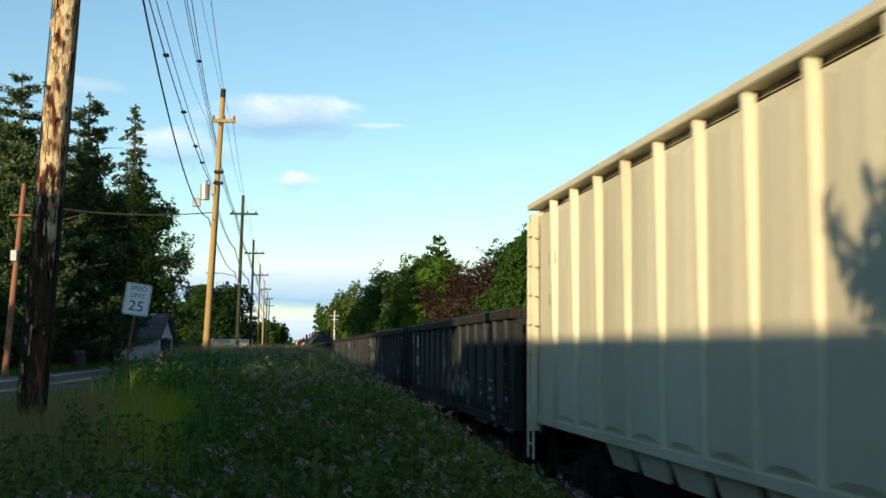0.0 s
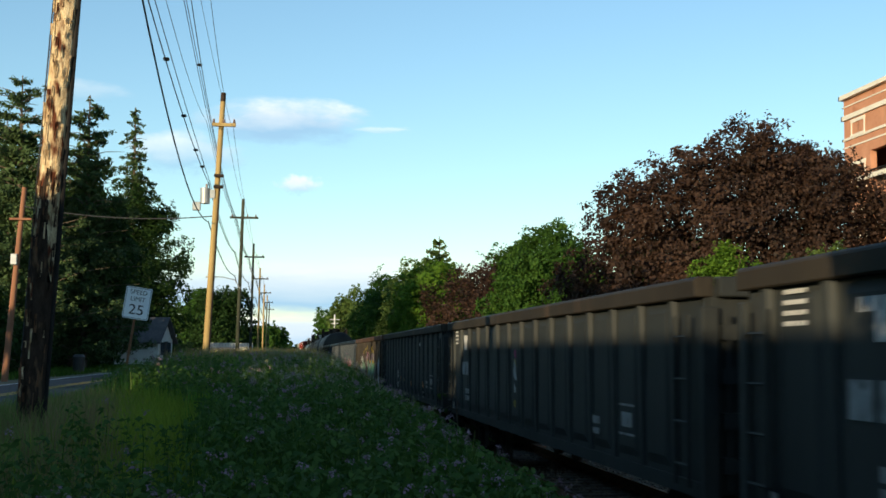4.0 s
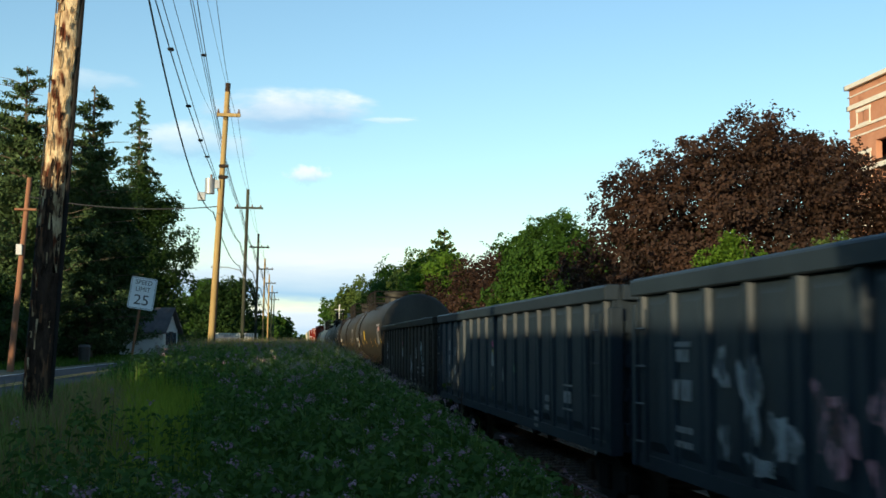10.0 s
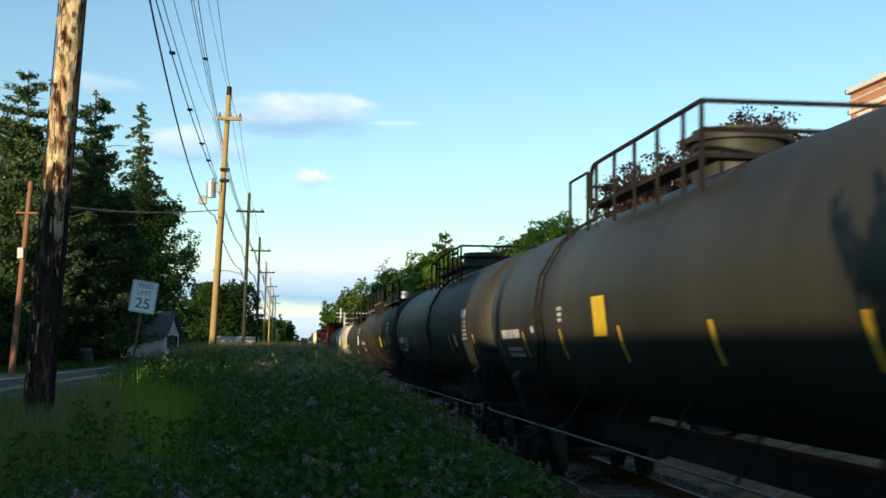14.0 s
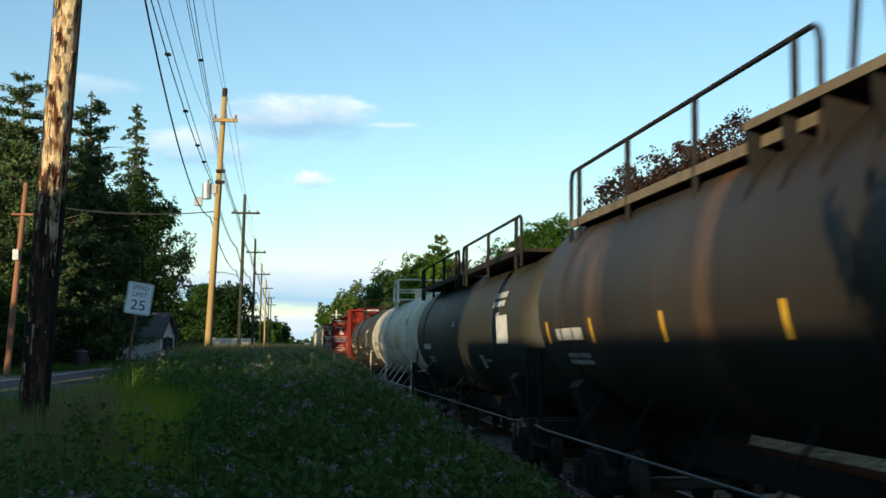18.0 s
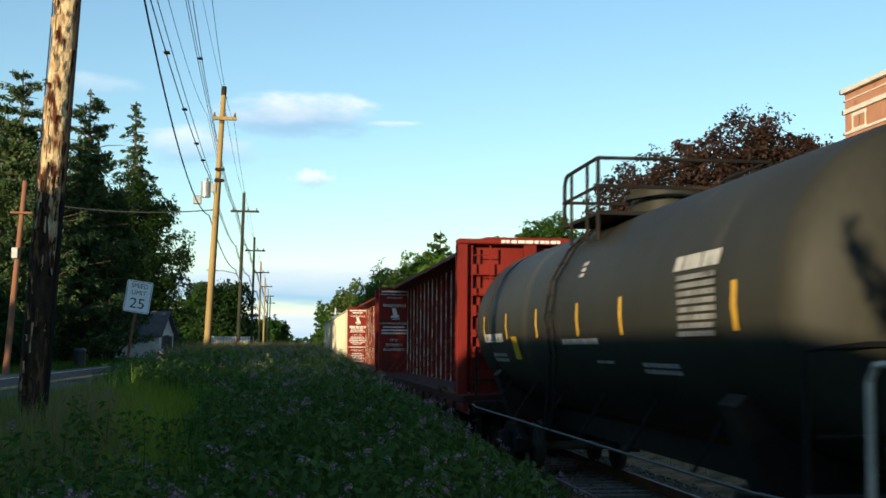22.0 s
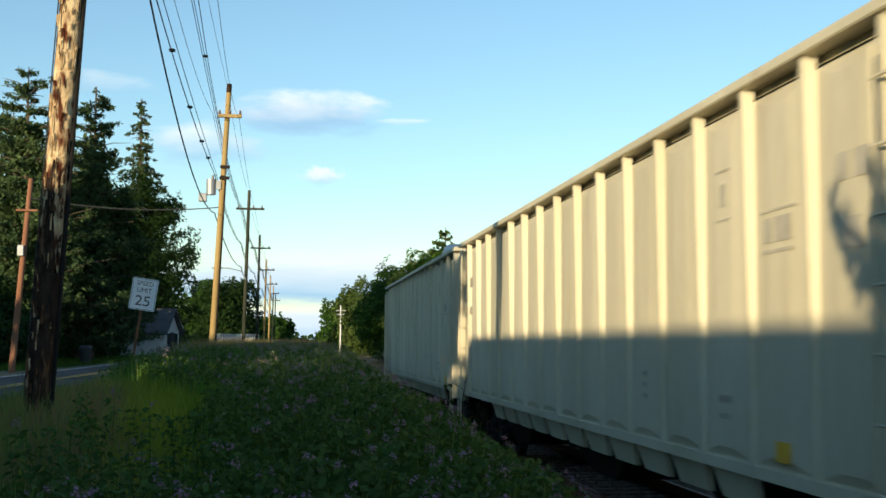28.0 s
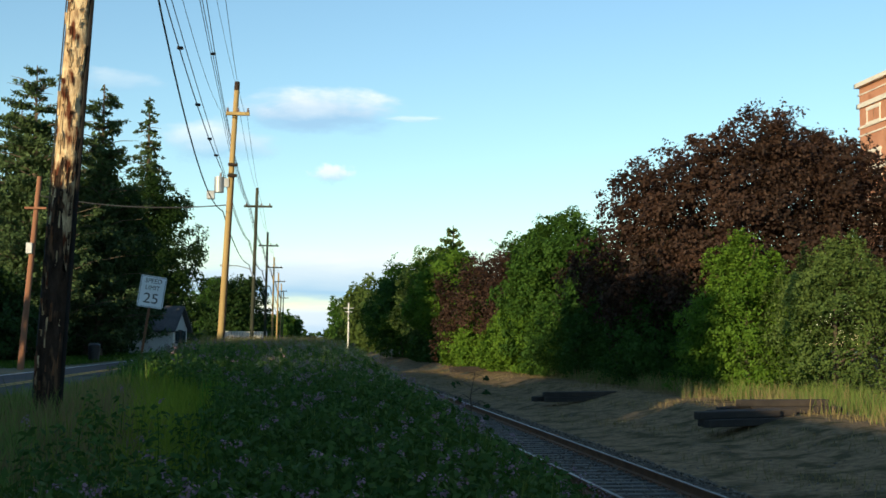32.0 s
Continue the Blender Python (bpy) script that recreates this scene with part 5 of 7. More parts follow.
def tank(label, front, rear, paint, seed, radius=1.52, mid=2.70, walk_way="dome", rails_long=(), stripes=(), deck=(-0.9, 1.1, 4.69, 0.0), board=(1.23, 4.0, 4.72), marks=(), placards=(), trim=None, round_rails=False, hump=0.0, band=None, lad_y=-0.9, strip=(-11, -28), platform=None):
    """A tank car: a shell with domed heads on saddles, platform, rails, ladders and side rails."""
    car, length = start_car(label, "tank car", front, rear, "tank cars of the train")
    mt, hl = M[paint], length / 2
    tm = M[trim or "steel_dark"]
    body = hl - 0.05
    prof = [(-body + 0.5 * (1 - math.cos(math.pi / 2 * k / 10)), max(0.02, radius * math.sin(math.pi / 2 * k / 10))) for k in range(11)]
    prof += [(-y, r) for y, r in prof[::-1]]
    shell = part("shell", Shape().revolve(prof, 0, mid, 48), mt, car, smooth=True)
    for y in (-body * 0.36, body * 0.36) if band is None else band:
        part("seam_band", Shape().revolve([(y - 0.10, radius), (y - 0.10, radius + 0.012), (y + 0.10, radius + 0.012), (y + 0.10, radius)], 0, mid, 48), mt, shell, smooth=True)
    for s_ in (-1, 1):
        y = s_ * (body - 1.95)
        sad = Shape().prism([(-1.05, 0.85), (1.05, 0.85), (1.35, 1.65), (1.25, 1.75), (-1.25, 1.75), (-1.35, 1.65)], y - 0.25, y + 0.25)
        part("saddle", sad, M["steel_dark"], car)
        part("end_sill", Shape().box(-1.45, s_ * hl - 0.12, 0.82, 1.45, s_ * hl + 0.12, 1.08), M["steel_dark"], car, bevel=0.02)
        g = [(-1.50, s_ * (hl - 0.1), 0.95), (-1.50, s_ * (hl - 0.1), 1.95), (-1.50, s_ * (hl - 0.2), 2.06), (-1.50, s_ * (hl - 0.95), 2.10), (-1.45, s_ * (hl - 1.2), 2.06)] if trim else [(-1.42, s_ * (hl - 0.1), 0.95), (-1.42, s_ * (hl - 0.12), 2.15), (-0.9, s_ * (hl - 0.12), 2.2), (0.9, s_ * (hl - 0.12), 2.2), (1.42, s_ * (hl - 0.12), 2.15), (1.42, s_ * (hl - 0.1), 0.95)]
        railing(car, g, 0.026, tm, "end_handrail")
        cross = [(-1.35, s_ * (hl - 0.06), 1.5), (0, s_ * (hl - 0.06), 1.53), (1.35, s_ * (hl - 0.06), 1.5)]
        railing(car, cross, 0.02, tm, "end_handrail")
    part("centre_sill", Shape().box(-0.22, -hl, 0.72, 0.22, hl, 1.05), M["steel_dark"], car)
    for side in (-1, 1):
        railing(car, [(side * 1.50, -hl + 0.1, 1.02), (side * 1.54, -hl + 0.9, 1.0), (side * 1.54, hl - 0.9, 1.0), (side * 1.50, hl - 0.1, 1.02)], 0.017, M["handrail"] if not trim else tm, "side_handrail")
        k = -body + 2.4
        while k < body - 2.2:
            part("handrail_bracket", Shape().tube([(side * 1.53, k, 1.0), (side * 1.05, k + 0.25, 1.62)], 0.022, 5), tm, car)
            k += 2.3
    for s_ in (-1, 1):
        step = Shape()
        for dy in (-0.2, 0.2):
            step.tube([(-1.46, s_ * (hl - 0.75) + dy, 1.0), (-1.46, s_ * (hl - 0.75) + dy, 0.42)], 0.016, 5)
        for z in (0.44, 0.72):
            step.box(-1.53, s_ * (hl - 0.75) - 0.2, z, -1.42, s_ * (hl - 0.75) + 0.2, z + 0.025)
        part("step", step, tm, car)
    topz = mid + radius
    if walk_way == "dome":
        ya, yb, rz, dome_y = deck
        dh = 0.2 if yb - ya > 3 else 0.0
        dome = part("manway", Shape().tube([(0, dome_y, topz - 0.15), (0, dome_y, topz + 0.20), (0, dome_y, topz + 0.22 + dh), (0, dome_y, topz + 0.30 + dh), (0, dome_y, topz + 0.32 + dh)], 0.48 + dh * 0.4, 20), mt, car, smooth=True)
        part("lid_ring", Shape().tube([(0, dome_y, topz + 0.17 + dh), (0, dome_y, topz + 0.24 + dh)], 0.56 + dh * 0.4, 20), mt, dome, smooth=True)
        pz = topz - 0.14
        inner = 0.95 if yb - ya > 3 else 0.56
        pf = Shape().box(-1.2, ya, pz, -inner, yb, pz + 0.05).box(inner, ya, pz, 1.2, yb, pz + 0.05).box(-inner, ya, pz, inner, ya + 0.25, pz + 0.05)
        part("platform", pf, tm, car)
        for x in (-1.2, 1.2):
            hoop = [(x, yb - 0.1, pz), (x, yb - 0.1, rz - 0.14), (x, yb - 0.18, rz - 0.04), (x, yb - 0.3, rz), (x, ya, rz), (x, ya, pz - 0.35)]
            railing(car, hoop, 0.03, tm, "platform_rail")
            railing(car, [(x, yb + 1.2, pz - 0.3), (x, yb + 1.2, rz - 0.06), (x, yb + 0.1, rz - 0.06), (x, yb + 0.1, pz - 0.3)] if yb - ya > 3 else [(x, yb, (pz + rz) / 2), (x, ya, (pz + rz) / 2)], 0.024, tm, "platform_rail")
            k = ya + 0.6
            while k < yb - 0.4:
                railing(car, [(x, k, pz - 0.3), (x, k, rz)], 0.024, tm, "rail_post")
                k += 0.95
        for y, z in ((ya, rz), (ya, (pz + rz) / 2), (yb - 0.1, (pz + rz) / 2)):
            railing(car, [(-1.2, y, z), (1.2, y, z)], 0.026, tm, "platform_rail")
        # ladder bent round the shell up to the platform
        lad = Shape()
        for dy in (-0.2, 0.2):
            path = [(-1.55, dy + lad_y, 1.0)] + [(-(radius + 0.07) * math.cos(a), dy + lad_y, mid + (radius + 0.07) * math.sin(a)) for a in [radians(q) for q in (-20, 0, 20, 40, 55, 68)]]
            lad.tube(path, 0.02, 5)
        for q in range(-15, 66, 9):
            a = radians(q)
            lad.tube([(-(radius + 0.07) * math.cos(a), lad_y - 0.2, mid + (radius + 0.07) * math.sin(a)), (-(radius + 0.07) * math.cos(a), lad_y + 0.2, mid + (radius + 0.07) * math.sin(a))], 0.014, 4)
        part("ladder", lad, tm, car)
    bx, bz, rz = board
    for y0, y1 in rails_long:
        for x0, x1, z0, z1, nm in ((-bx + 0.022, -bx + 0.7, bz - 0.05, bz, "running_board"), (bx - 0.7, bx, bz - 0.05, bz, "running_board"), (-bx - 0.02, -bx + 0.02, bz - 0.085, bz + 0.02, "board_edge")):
            # beside a platform the board edge gets the paler colour, painted as sunlit
            part(nm, Shape().box(x0, y0, z0, x1, y1, z1), M["board_sunlit"] if nm == "board_edge" and platform else tm, car)
        for x in (-bx, bx):
            pts = [(x, y0, bz - 0.3), (x, y0, rz - 0.14), (x, y0 + 0.05, rz - 0.04), (x, y0 + 0.14, rz), (x, y1 - 0.14, rz), (x, y1 - 0.05, rz - 0.04), (x, y1, rz - 0.14), (x, y1, bz - 0.3)]
            railing(car, pts, 0.03, tm, "walkway_rail")
            n = max(1, int(round((y1 - y0) / 2.1)))
            for i in range(n):
                y = y0 + 0.5 + (y1 - y0 - 1.0) * i / max(1, n - 1)
                railing(car, [(x, y, bz - 0.32), (x, y, rz)], 0.034, tm, "rail_post")
    if rails_long:
        part("manway", Shape().tube([(0, 0, topz - 0.1), (0, 0, topz + 0.22), (0, 0, topz + 0.30)], 0.36, 16), mt, car, smooth=True)
        part("vent_pipe", Shape().tube([(-0.3, -1.2, topz - 0.1), (-0.3, -1.2, topz + 0.25), (-0.3, -1.2, topz + 0.32)], 0.2, 12), M["metal_grey"], car, smooth=True)
        part("vent_hoop", Shape().tube([(-0.8, -0.6, topz - 0.2), (-0.8, -0.6, topz + 0.2), (-0.8, -0.9, topz + 0.32), (-0.8, -1.8, topz + 0.32)], 0.022, 6), tm, car, smooth=True)
    if platform:
        # a wide platform beside the manway, on curved gusset plates welded to the shell
        pz, px = bz + 0.10, bx + 0.14
        part("platform", Shape().box(-px, platform[0], pz, -0.45, platform[1], pz + 0.03), tm, car)
        # the light along the platform rim is painted in with a paler colour
        part("platform_edge", Shape().box(-px - 0.02, platform[0], pz - 0.04, -px, platform[1], pz + 0.04), M["board_sunlit"], car, "platform edge with sunlight put into its colour")
        n = int(round((platform[1] - platform[0]) / 0.82))
        for k in range(n + 1):
            y = platform[0] + 0.04 + (platform[1] - platform[0] - 0.08) * k / n
            arc = [(-(radius + 0.01) * math.cos(radians(q)), mid + (radius + 0.01) * math.sin(radians(q))) for q in (62, 52, 42, 33, 25)]
            part("platform_bracket", Shape().prism([(-px, pz), (-0.6, pz)] + arc + [(-px + 0.05, pz - 0.42), (-px, pz - 0.2)], y - 0.02, y + 0.02), tm, car)
        y = platform[1] - 2.4
        railing(car, [(-px, y - 0.35, pz + 0.05), (-px, y - 0.2, pz + 0.62), (-px, y, pz + 0.72), (-px, y + 0.2, pz + 0.62), (-px, y + 0.3, pz + 0.05)], 0.03, tm, "platform_rail")
    if hump:
        ladder(car, -1.22, -body - 0.08, 1.0, topz - 0.55, 0.36, tm, along="x", rungs=8, r=0.018)
    # reflective strips that follow the curve of the shell
    for y in stripes:
        s = Shape()
        for q0, q1 in ((strip[0], (strip[0] + strip[1]) / 2), ((strip[0] + strip[1]) / 2, strip[1])):
            v = []
            for q in (q0, q1):
                a = radians(q)
                for dy in (-0.055, 0.055):
                    v.append((-(radius + 0.006) * math.cos(a), y + dy, mid + (radius + 0.006) * math.sin(a)))
            s.add(v, [(0, 1, 3, 2)])
        part("reflector", s, M["reflector"], car, "yellow reflective strip")

    def on_shell(y, q, w, h, mat, name, label="", lines=0):
        a = radians(q)
        s = Shape()
        c = Vector((-(radius + 0.012) * math.cos(a), y, mid + (radius + 0.012) * math.sin(a)))
        up = Vector((math.sin(a), 0, math.cos(a)))
        if lines:
            r = random.Random(seed + lines)
            for i in range(lines):
                z = h / 2 - (i + 0.5) * h / lines
                hh = h / lines * 0.32
                u = -w / 2
                while u < w / 2 - 0.03:
                    l = min(r.uniform(1.2, 4) * hh * 2, w / 2 - u)
                    p = [c + Vector((0, u, 0)) + up * (z - hh), c + Vector((0, u + l, 0)) + up * (z - hh), c + Vector((0, u + l, 0)) + up * (z + hh), c + Vector((0, u, 0)) + up * (z + hh)]
                    s.add(p, [(0, 1, 2, 3)])
                    u += l + hh * 0.7
        else:
            s.add([c + Vector((0, -w / 2, 0)) - up * h / 2, c + Vector((0, w / 2, 0)) - up * h / 2, c + Vector((0, w / 2, 0)) + up * h / 2, c + Vector((0, -w / 2, 0)) + up * h / 2], [(0, 1, 2, 3)])
        return part(name, s, mat, car, label)

    for y, q, w, h, lines in marks:
        on_shell(y, q, w, h, M["dark_lettering" if paint == "tank_white" else "faded_lettering" if lines > 5 else "bold_lettering"], "lettering", "stencilled lettering", lines)
    for y, q, w, h, col in placards:
        on_shell(y, q, w, h, M[col], "placard", "plain placard on the shell")
    running_gear(car, length, 2.1)
    return car


def centre_beam(label, front, rear, seed, words):
    """A centre-beam flat car: deck, end bulkheads, a tall truss of posts and braces under a wide top chord, gusset plates with writing."""
    car, length = start_car(label, "centre-beam flat car", front, rear, "centre-beam cars of the train")
    mt, hl = M["red"], length / 2
    top = 4.58
    part("deck", Shape().prism([(-1.60, 1.0), (-1.60, 1.16), (-0.5, 1.22), (0.5, 1.22), (1.60, 1.16), (1.60, 1.0)], -hl, hl), M["red_deck"], car, "worn red deck")
    part("side_sill", Shape().box(-1.60, -hl, 0.84, -1.50, hl, 1.0).box(1.50, -hl, 0.84, 1.60, hl, 1.0).box(-0.3, -hl, 0.5, 0.3, hl, 1.0), mt, car)
    for i in range(15):
        y = -hl + 1.2 + i * (length - 2.4) / 14
        part("stake_pocket", Shape().box(-1.66, y - 0.08, 0.74, -1.60, y + 0.08, 1.02), M["steel_dark"], car)
        if i % 7 == 0:
            part("reflector", Shape().box(-1.606, y + 0.2, 0.86, -1.60, y + 0.34, 0.94), M["reflector"], car, "small orange reflective patch")
    part("top_chord", Shape().prism([(-1.04, top - 0.12), (-1.04, top - 0.01), (-0.9, top + 0.03), (0.9, top + 0.03), (1.04, top - 0.01), (1.04, top - 0.12), (0.92, top - 0.07), (0.6, top - 0.2), (-0.6, top - 0.2), (-0.92, top - 0.07)], -hl + 1.35, hl - 0.45), mt, car, bevel=0.01)
    n = 18
    pitch = (length - 3.0) / n
    for i in range(n + 1):
        y = -hl + 1.5 + i * pitch
        for side in (-1, 1) if i % 2 else (-1,):
            w = 0.22 if i % 2 else 0.10
            post = part("post", Shape().box(min(side * 0.58, side * (0.58 - w)), y - 0.03, 1.2, max(side * 0.58, side * (0.58 - w)), y + 0.03, top - 0.18), mt, car)
            part("flange", Shape().box(min(side * 0.58, side * 0.60), y - 0.05, 1.2, max(side * 0.58, side * 0.60), y + 0.05, top - 0.18), M["flange"], post, "pale chipped edge of the post")
    for i in range(n):
        y0, y1 = -hl + 1.5 + i * pitch, -hl + 1.5 + (i + 1) * pitch
        s = Shape()
        w = 0.085
        if i % 2:
            y0, y1 = y1, y0
        s.add([(-0.30, y0 - w, 1.2), (-0.30, y0 + w, 1.2), (-0.30, y1 + w, top - 0.25), (-0.30, y1 - w, top - 0.25), (-0.12, y0 - w, 1.2), (-0.12, y0 + w, 1.2), (-0.12, y1 + w, top - 0.25), (-0.12, y1 - w, top - 0.25)],
              [(0, 1, 2, 3), (4, 7, 6, 5), (0, 4, 5, 1), (1, 5, 6, 2), (2, 6, 7, 3), (3, 7, 4, 0)])
        part("brace", s, mt, car)
    for s_ in (-1, 1):
        y = hl if s_ > 0 else -hl + 0.9
        yi = y - s_ * 0.42
        b = Shape().box(-1.60, min(yi, yi + s_ * 0.06), 1.2, 1.60, max(yi, yi + s_ * 0.06), top - 0.165)
        bulk = part("bulkhead", b, mt, car)
        for x0, x1 in ((-1.60, -1.38), (1.38, 1.60), (-0.14, 0.14)):
            part("bulkhead_post", Shape().box(x0, min(y - s_ * 0.2, y), 1.0, x1, max(y - s_ * 0.2, y), top - 0.165), mt, bulk, bevel=0.02)
        for k, z in enumerate((1.5, 1.95, 2.4, 2.85, 3.3, 3.75)):
            part("bulkhead_beam", Shape().box(-1.56, min(yi + s_ * 0.07, y - s_ * 0.205), z, 1.56, max(yi + s_ * 0.07, y - s_ * 0.205), z + (0.24 if k % 2 else 0.16)), mt, bulk)
        cap = part("bulkhead_cap", Shape().box(-1.60, min(yi, y), top - 0.16, 1.60, max(yi, y), top - 0.05), mt, bulk, bevel=0.02)
        bars(cap, 0, y + s_ * 0.004, top - 0.105, [(0, 1.3, 0.07)], M["lettering"], turn=90 if s_ < 0 else -90, seed=seed)
        ladder(car, -1.1, y + s_ * 0.02, 1.0, top - 0.2, 0.4, mt, along="x", rungs=8)
        if s_ > 0:
            for body, size, z in words:
                at = pose(-1.02, yi - 0.006, z, 90)
                if body == "figure":
                    f = Shape()
                    for q in (((-0.1, 0.3), (0.06, 0.34), (0.14, 0.02), (-0.02, -0.02)), ((-0.14, 0.0), (-0.02, 0.06), (0.02, -0.04), (-0.12, -0.06)), ((-0.08, -0.13), (0.22, -0.10), (0.22, -0.07), (-0.08, -0.1)), ((0.0, 0.02), (0.18, 0.07), (0.2, -0.02), (0.04, -0.06))):
                        f.add([(u, v, 0) for u, v in q], [(0, 1, 2, 3)])
                    part("pictogram", f, M["lettering"], bulk, "white pictogram").matrix_local = at
                elif body.startswith("="):
                    w_ = float(body[1:])
                    f = Shape()
                    r = random.Random(int(z * 1000))
                    u = -w_ / 2
                    while u < w_ / 2 - 0.03:
                        l = min(r.uniform(1.0, 3.0) * size, w_ / 2 - u)
                        f.add([(u, -size / 2, 0), (u + l, -size / 2, 0), (u + l, size / 2, 0), (u, size / 2, 0)], [(0, 1, 2, 3)])
                        u += l + size * 0.4
                    part("small_print", f, M["lettering"], bulk).matrix_local = at
                else:
                    flat_text(body, size, M["lettering"], bulk, at)
            f = Shape()
            r = random.Random(seed)
            z = 1.9
            while z < 4.1:
                l = r.choice((0.05, 0.07, 0.1))
                if r.random() < 0.85:
                    f.box(-0.44, yi - 0.36, z, -0.16, yi - 0.354, z + l)
                z += l + 0.035
            col = part("beam_end", Shape().box(-0.46, yi - 0.35, 1.2, 0.46, yi, top - 0.05), mt, car, "end column with upright white lettering")
            part("small_print", f, M["lettering"], col)
    # tie-down straps slung from the chord to the deck edge
    for i in range(7):
        y = -hl + 4 + i * (length - 8) / 6
        part("tie_down_cable", Shape().tube([(-0.5, y, 2.6), (-1.0, y + 0.5, 1.9), (-1.58, y + 1.1, 1.1)], 0.012, 4), M["rail_side"], car)
    running_gear(car, length, 2.0)
    return car


WORDS_A = [("=1.0", 0.06, 4.36), ("LOADING AND UNLOADING", 0.088, 4.24), ("INSTRUCTION", 0.088, 4.11), ("WARNING", 0.19, 3.80), ("figure", 0, 3.38), ("LOAD TIPPING ACCIDENT", 0.098, 3.10),
           ("=0.85", 0.05, 2.96), ("=1.0", 0.055, 2.84), ("=1.0", 0.055, 2.72), ("73'-0\"", 0.15, 2.44), ("BETWEEN", 0.15, 2.26), ("BULKHEADS", 0.15, 2.08)]
WORDS_B = [("=0.95", 0.08, 4.32), ("=0.6", 0.08, 4.19), ("WARNING", 0.18, 3.98), ("figure", 0, 3.62), ("=0.95", 0.11, 3.36), ("=0.8", 0.05, 3.25), ("=0.8", 0.05, 3.16), ("=0.85", 0.05, 3.07), ("SAFETY FIRST", 0.10, 2.88), ("=0.75", 0.05, 2.76),
           ("=0.9", 0.05, 2.66), ("=1.0", 0.05, 2.56), ("=0.85", 0.05, 2.46), ("=0.6", 0.05, 2.36), ("=1.05", 0.055, 2.18), ("WARNING", 0.15, 1.98), ("=0.6", 0.05, 1.8), ("=0.8", 0.05, 1.7), ("=0.6", 0.05, 1.6), ("=0.85", 0.05, 1.5), ("=0.85", 0.07, 1.36)]


def build_train():
    W = "faded_lettering"
    # what all the gondolas carry: ruled lines, an emblem and the number near one end, tables of figures near the other
    tail = [(7.55, 2.52, [(0.12, 0.42, 0.035), (0.04, 0.42, 0.035), (-0.04, 0.42, 0.035), (-0.12, 0.42, 0.035)], "bold_lettering"), (6.25, 2.38, [(0.12, 0.5, 0.1), (-0.03, 0.34, 0.2)], "bold_lettering"), (6.25, 1.87, [(0, 0.85, 0.27)], W), (5.98, 1.41, [(0, 0.5, 0.1), (-0.14, 0.5, 0.1)], W), (8.05, 1.03, [(0, 0.25, 0.16)], W)]
    head = [(-6.1, 1.45, [(0.16, 0.62, 0.025), (0.0, 0.44, 0.16), (-0.16, 0.62, 0.025)], W), (-4.75, 1.38, [(0, 0.3, 0.09), (-0.13, 0.3, 0.07)], W), (-3.95, 1.06, [(0.08, 0.3, 0.05), (-0.02, 0.3, 0.05), (-0.12, 0.28, 0.05)], W)]
    ribs = (0.885, 1.13, 14)

    def dots(y):
        return [("magenta", y, 2.17, 0.09, 0.07), ("yellow", y, 2.02, 0.08, 0.05), ("white", y, 1.88, 0.12, 0.14), ("white", y, 1.6, 0.08, 0.06), ("yellow", y, 1.36, 0.08, 0.06)]

    hopper("cream ribbed open-top hopper car with rubbish above its rim", -1.9, 19.0, "hop", 1)
    gondola("black ribbed gondola car with grey top rail and one pale patch", 20.4, 37.55, "gon_black", 2, tail + [(-5.07, 1.48, [(0.15, 0.32, 0.03), (-0.13, 0.3, 0.05)], W), (-6.2, 1.46, [(0.16, 0.4, 0.04), (0, 0.4, 0.06), (-0.16, 0.42, 0.05)], W), (-6.5, 1.06, [(0.06, 0.4, 0.08), (-0.1, 0.4, 0.08)], W), (-7.8, 1.34, [(0, 0.6, 0.07)], W)], dots(0.41)[:3] + [("white", -8.0, 1.49, 0.14, 0.08), ("dusty", -2.9, 1.4, 0.75, 0.3), ("dusty", -2.2, 1.45, 0.3, 0.16), ("black", -3.2, 1.12, 0.16, 0.08)], chord="gon_brown", posts=ribs)
    gondola("black ribbed gondola car with stencilled numbers and ruled white lines", 38.85, 56.05, "gon_black", 3, tail + head[:1] + [(5.1, 1.91, [(0, 0.5, 0.26)], W), (-7.5, 2.5, [(0.06, 0.45, 0.09), (-0.08, 0.5, 0.09)], "bold_lettering"), (-7.8, 1.33, [(0, 0.6, 0.05)], W)], dots(0.53) + [("dusty", -4.6, 1.95, 0.26, 0.10)], chord="gon_brown", posts=ribs)
    gondola("black ribbed gondola car with bold stencilled numbers", 57.1, 74.4, "gon_black", 4, tail + head[:2], dots(0.6), chord="gon_brown", posts=ribs)
    gondola("black gondola car with worn brown top rail and orange patches", 75.6, 92.8, "gon_black", 5, head[:1] + [(-5.07, 1.36, [(0.06, 0.34, 0.07), (-0.06, 0.34, 0.07)], W), (-3.17, 0.98, [(0.05, 0.18, 0.06), (-0.06, 0.18, 0.06)], W), (-4.29, 1.06, [(0.07, 0.26, 0.05), (-0.05, 0.26, 0.05)], W), (3.18, 1.98, [(0, 0.14, 0.26), (-0.47, 0.16, 0.24), (-0.8, 0.12, 0.2)], "bold_lettering"), (4.14, 1.97, [(0, 0.1, 0.2), (-0.75, 0.1, 0.2)], W)],
            dots(1.05) + [("orange", -1.05, 1.31, 0.08, 0.07), ("orange", -4.18, 1.34, 0.2, 0.07), ("orange", 2.1, 1.4, 0.05, 0.06), ("white", -3.5, 2.42, 0.16, 0.04)], chord="gon_brown")
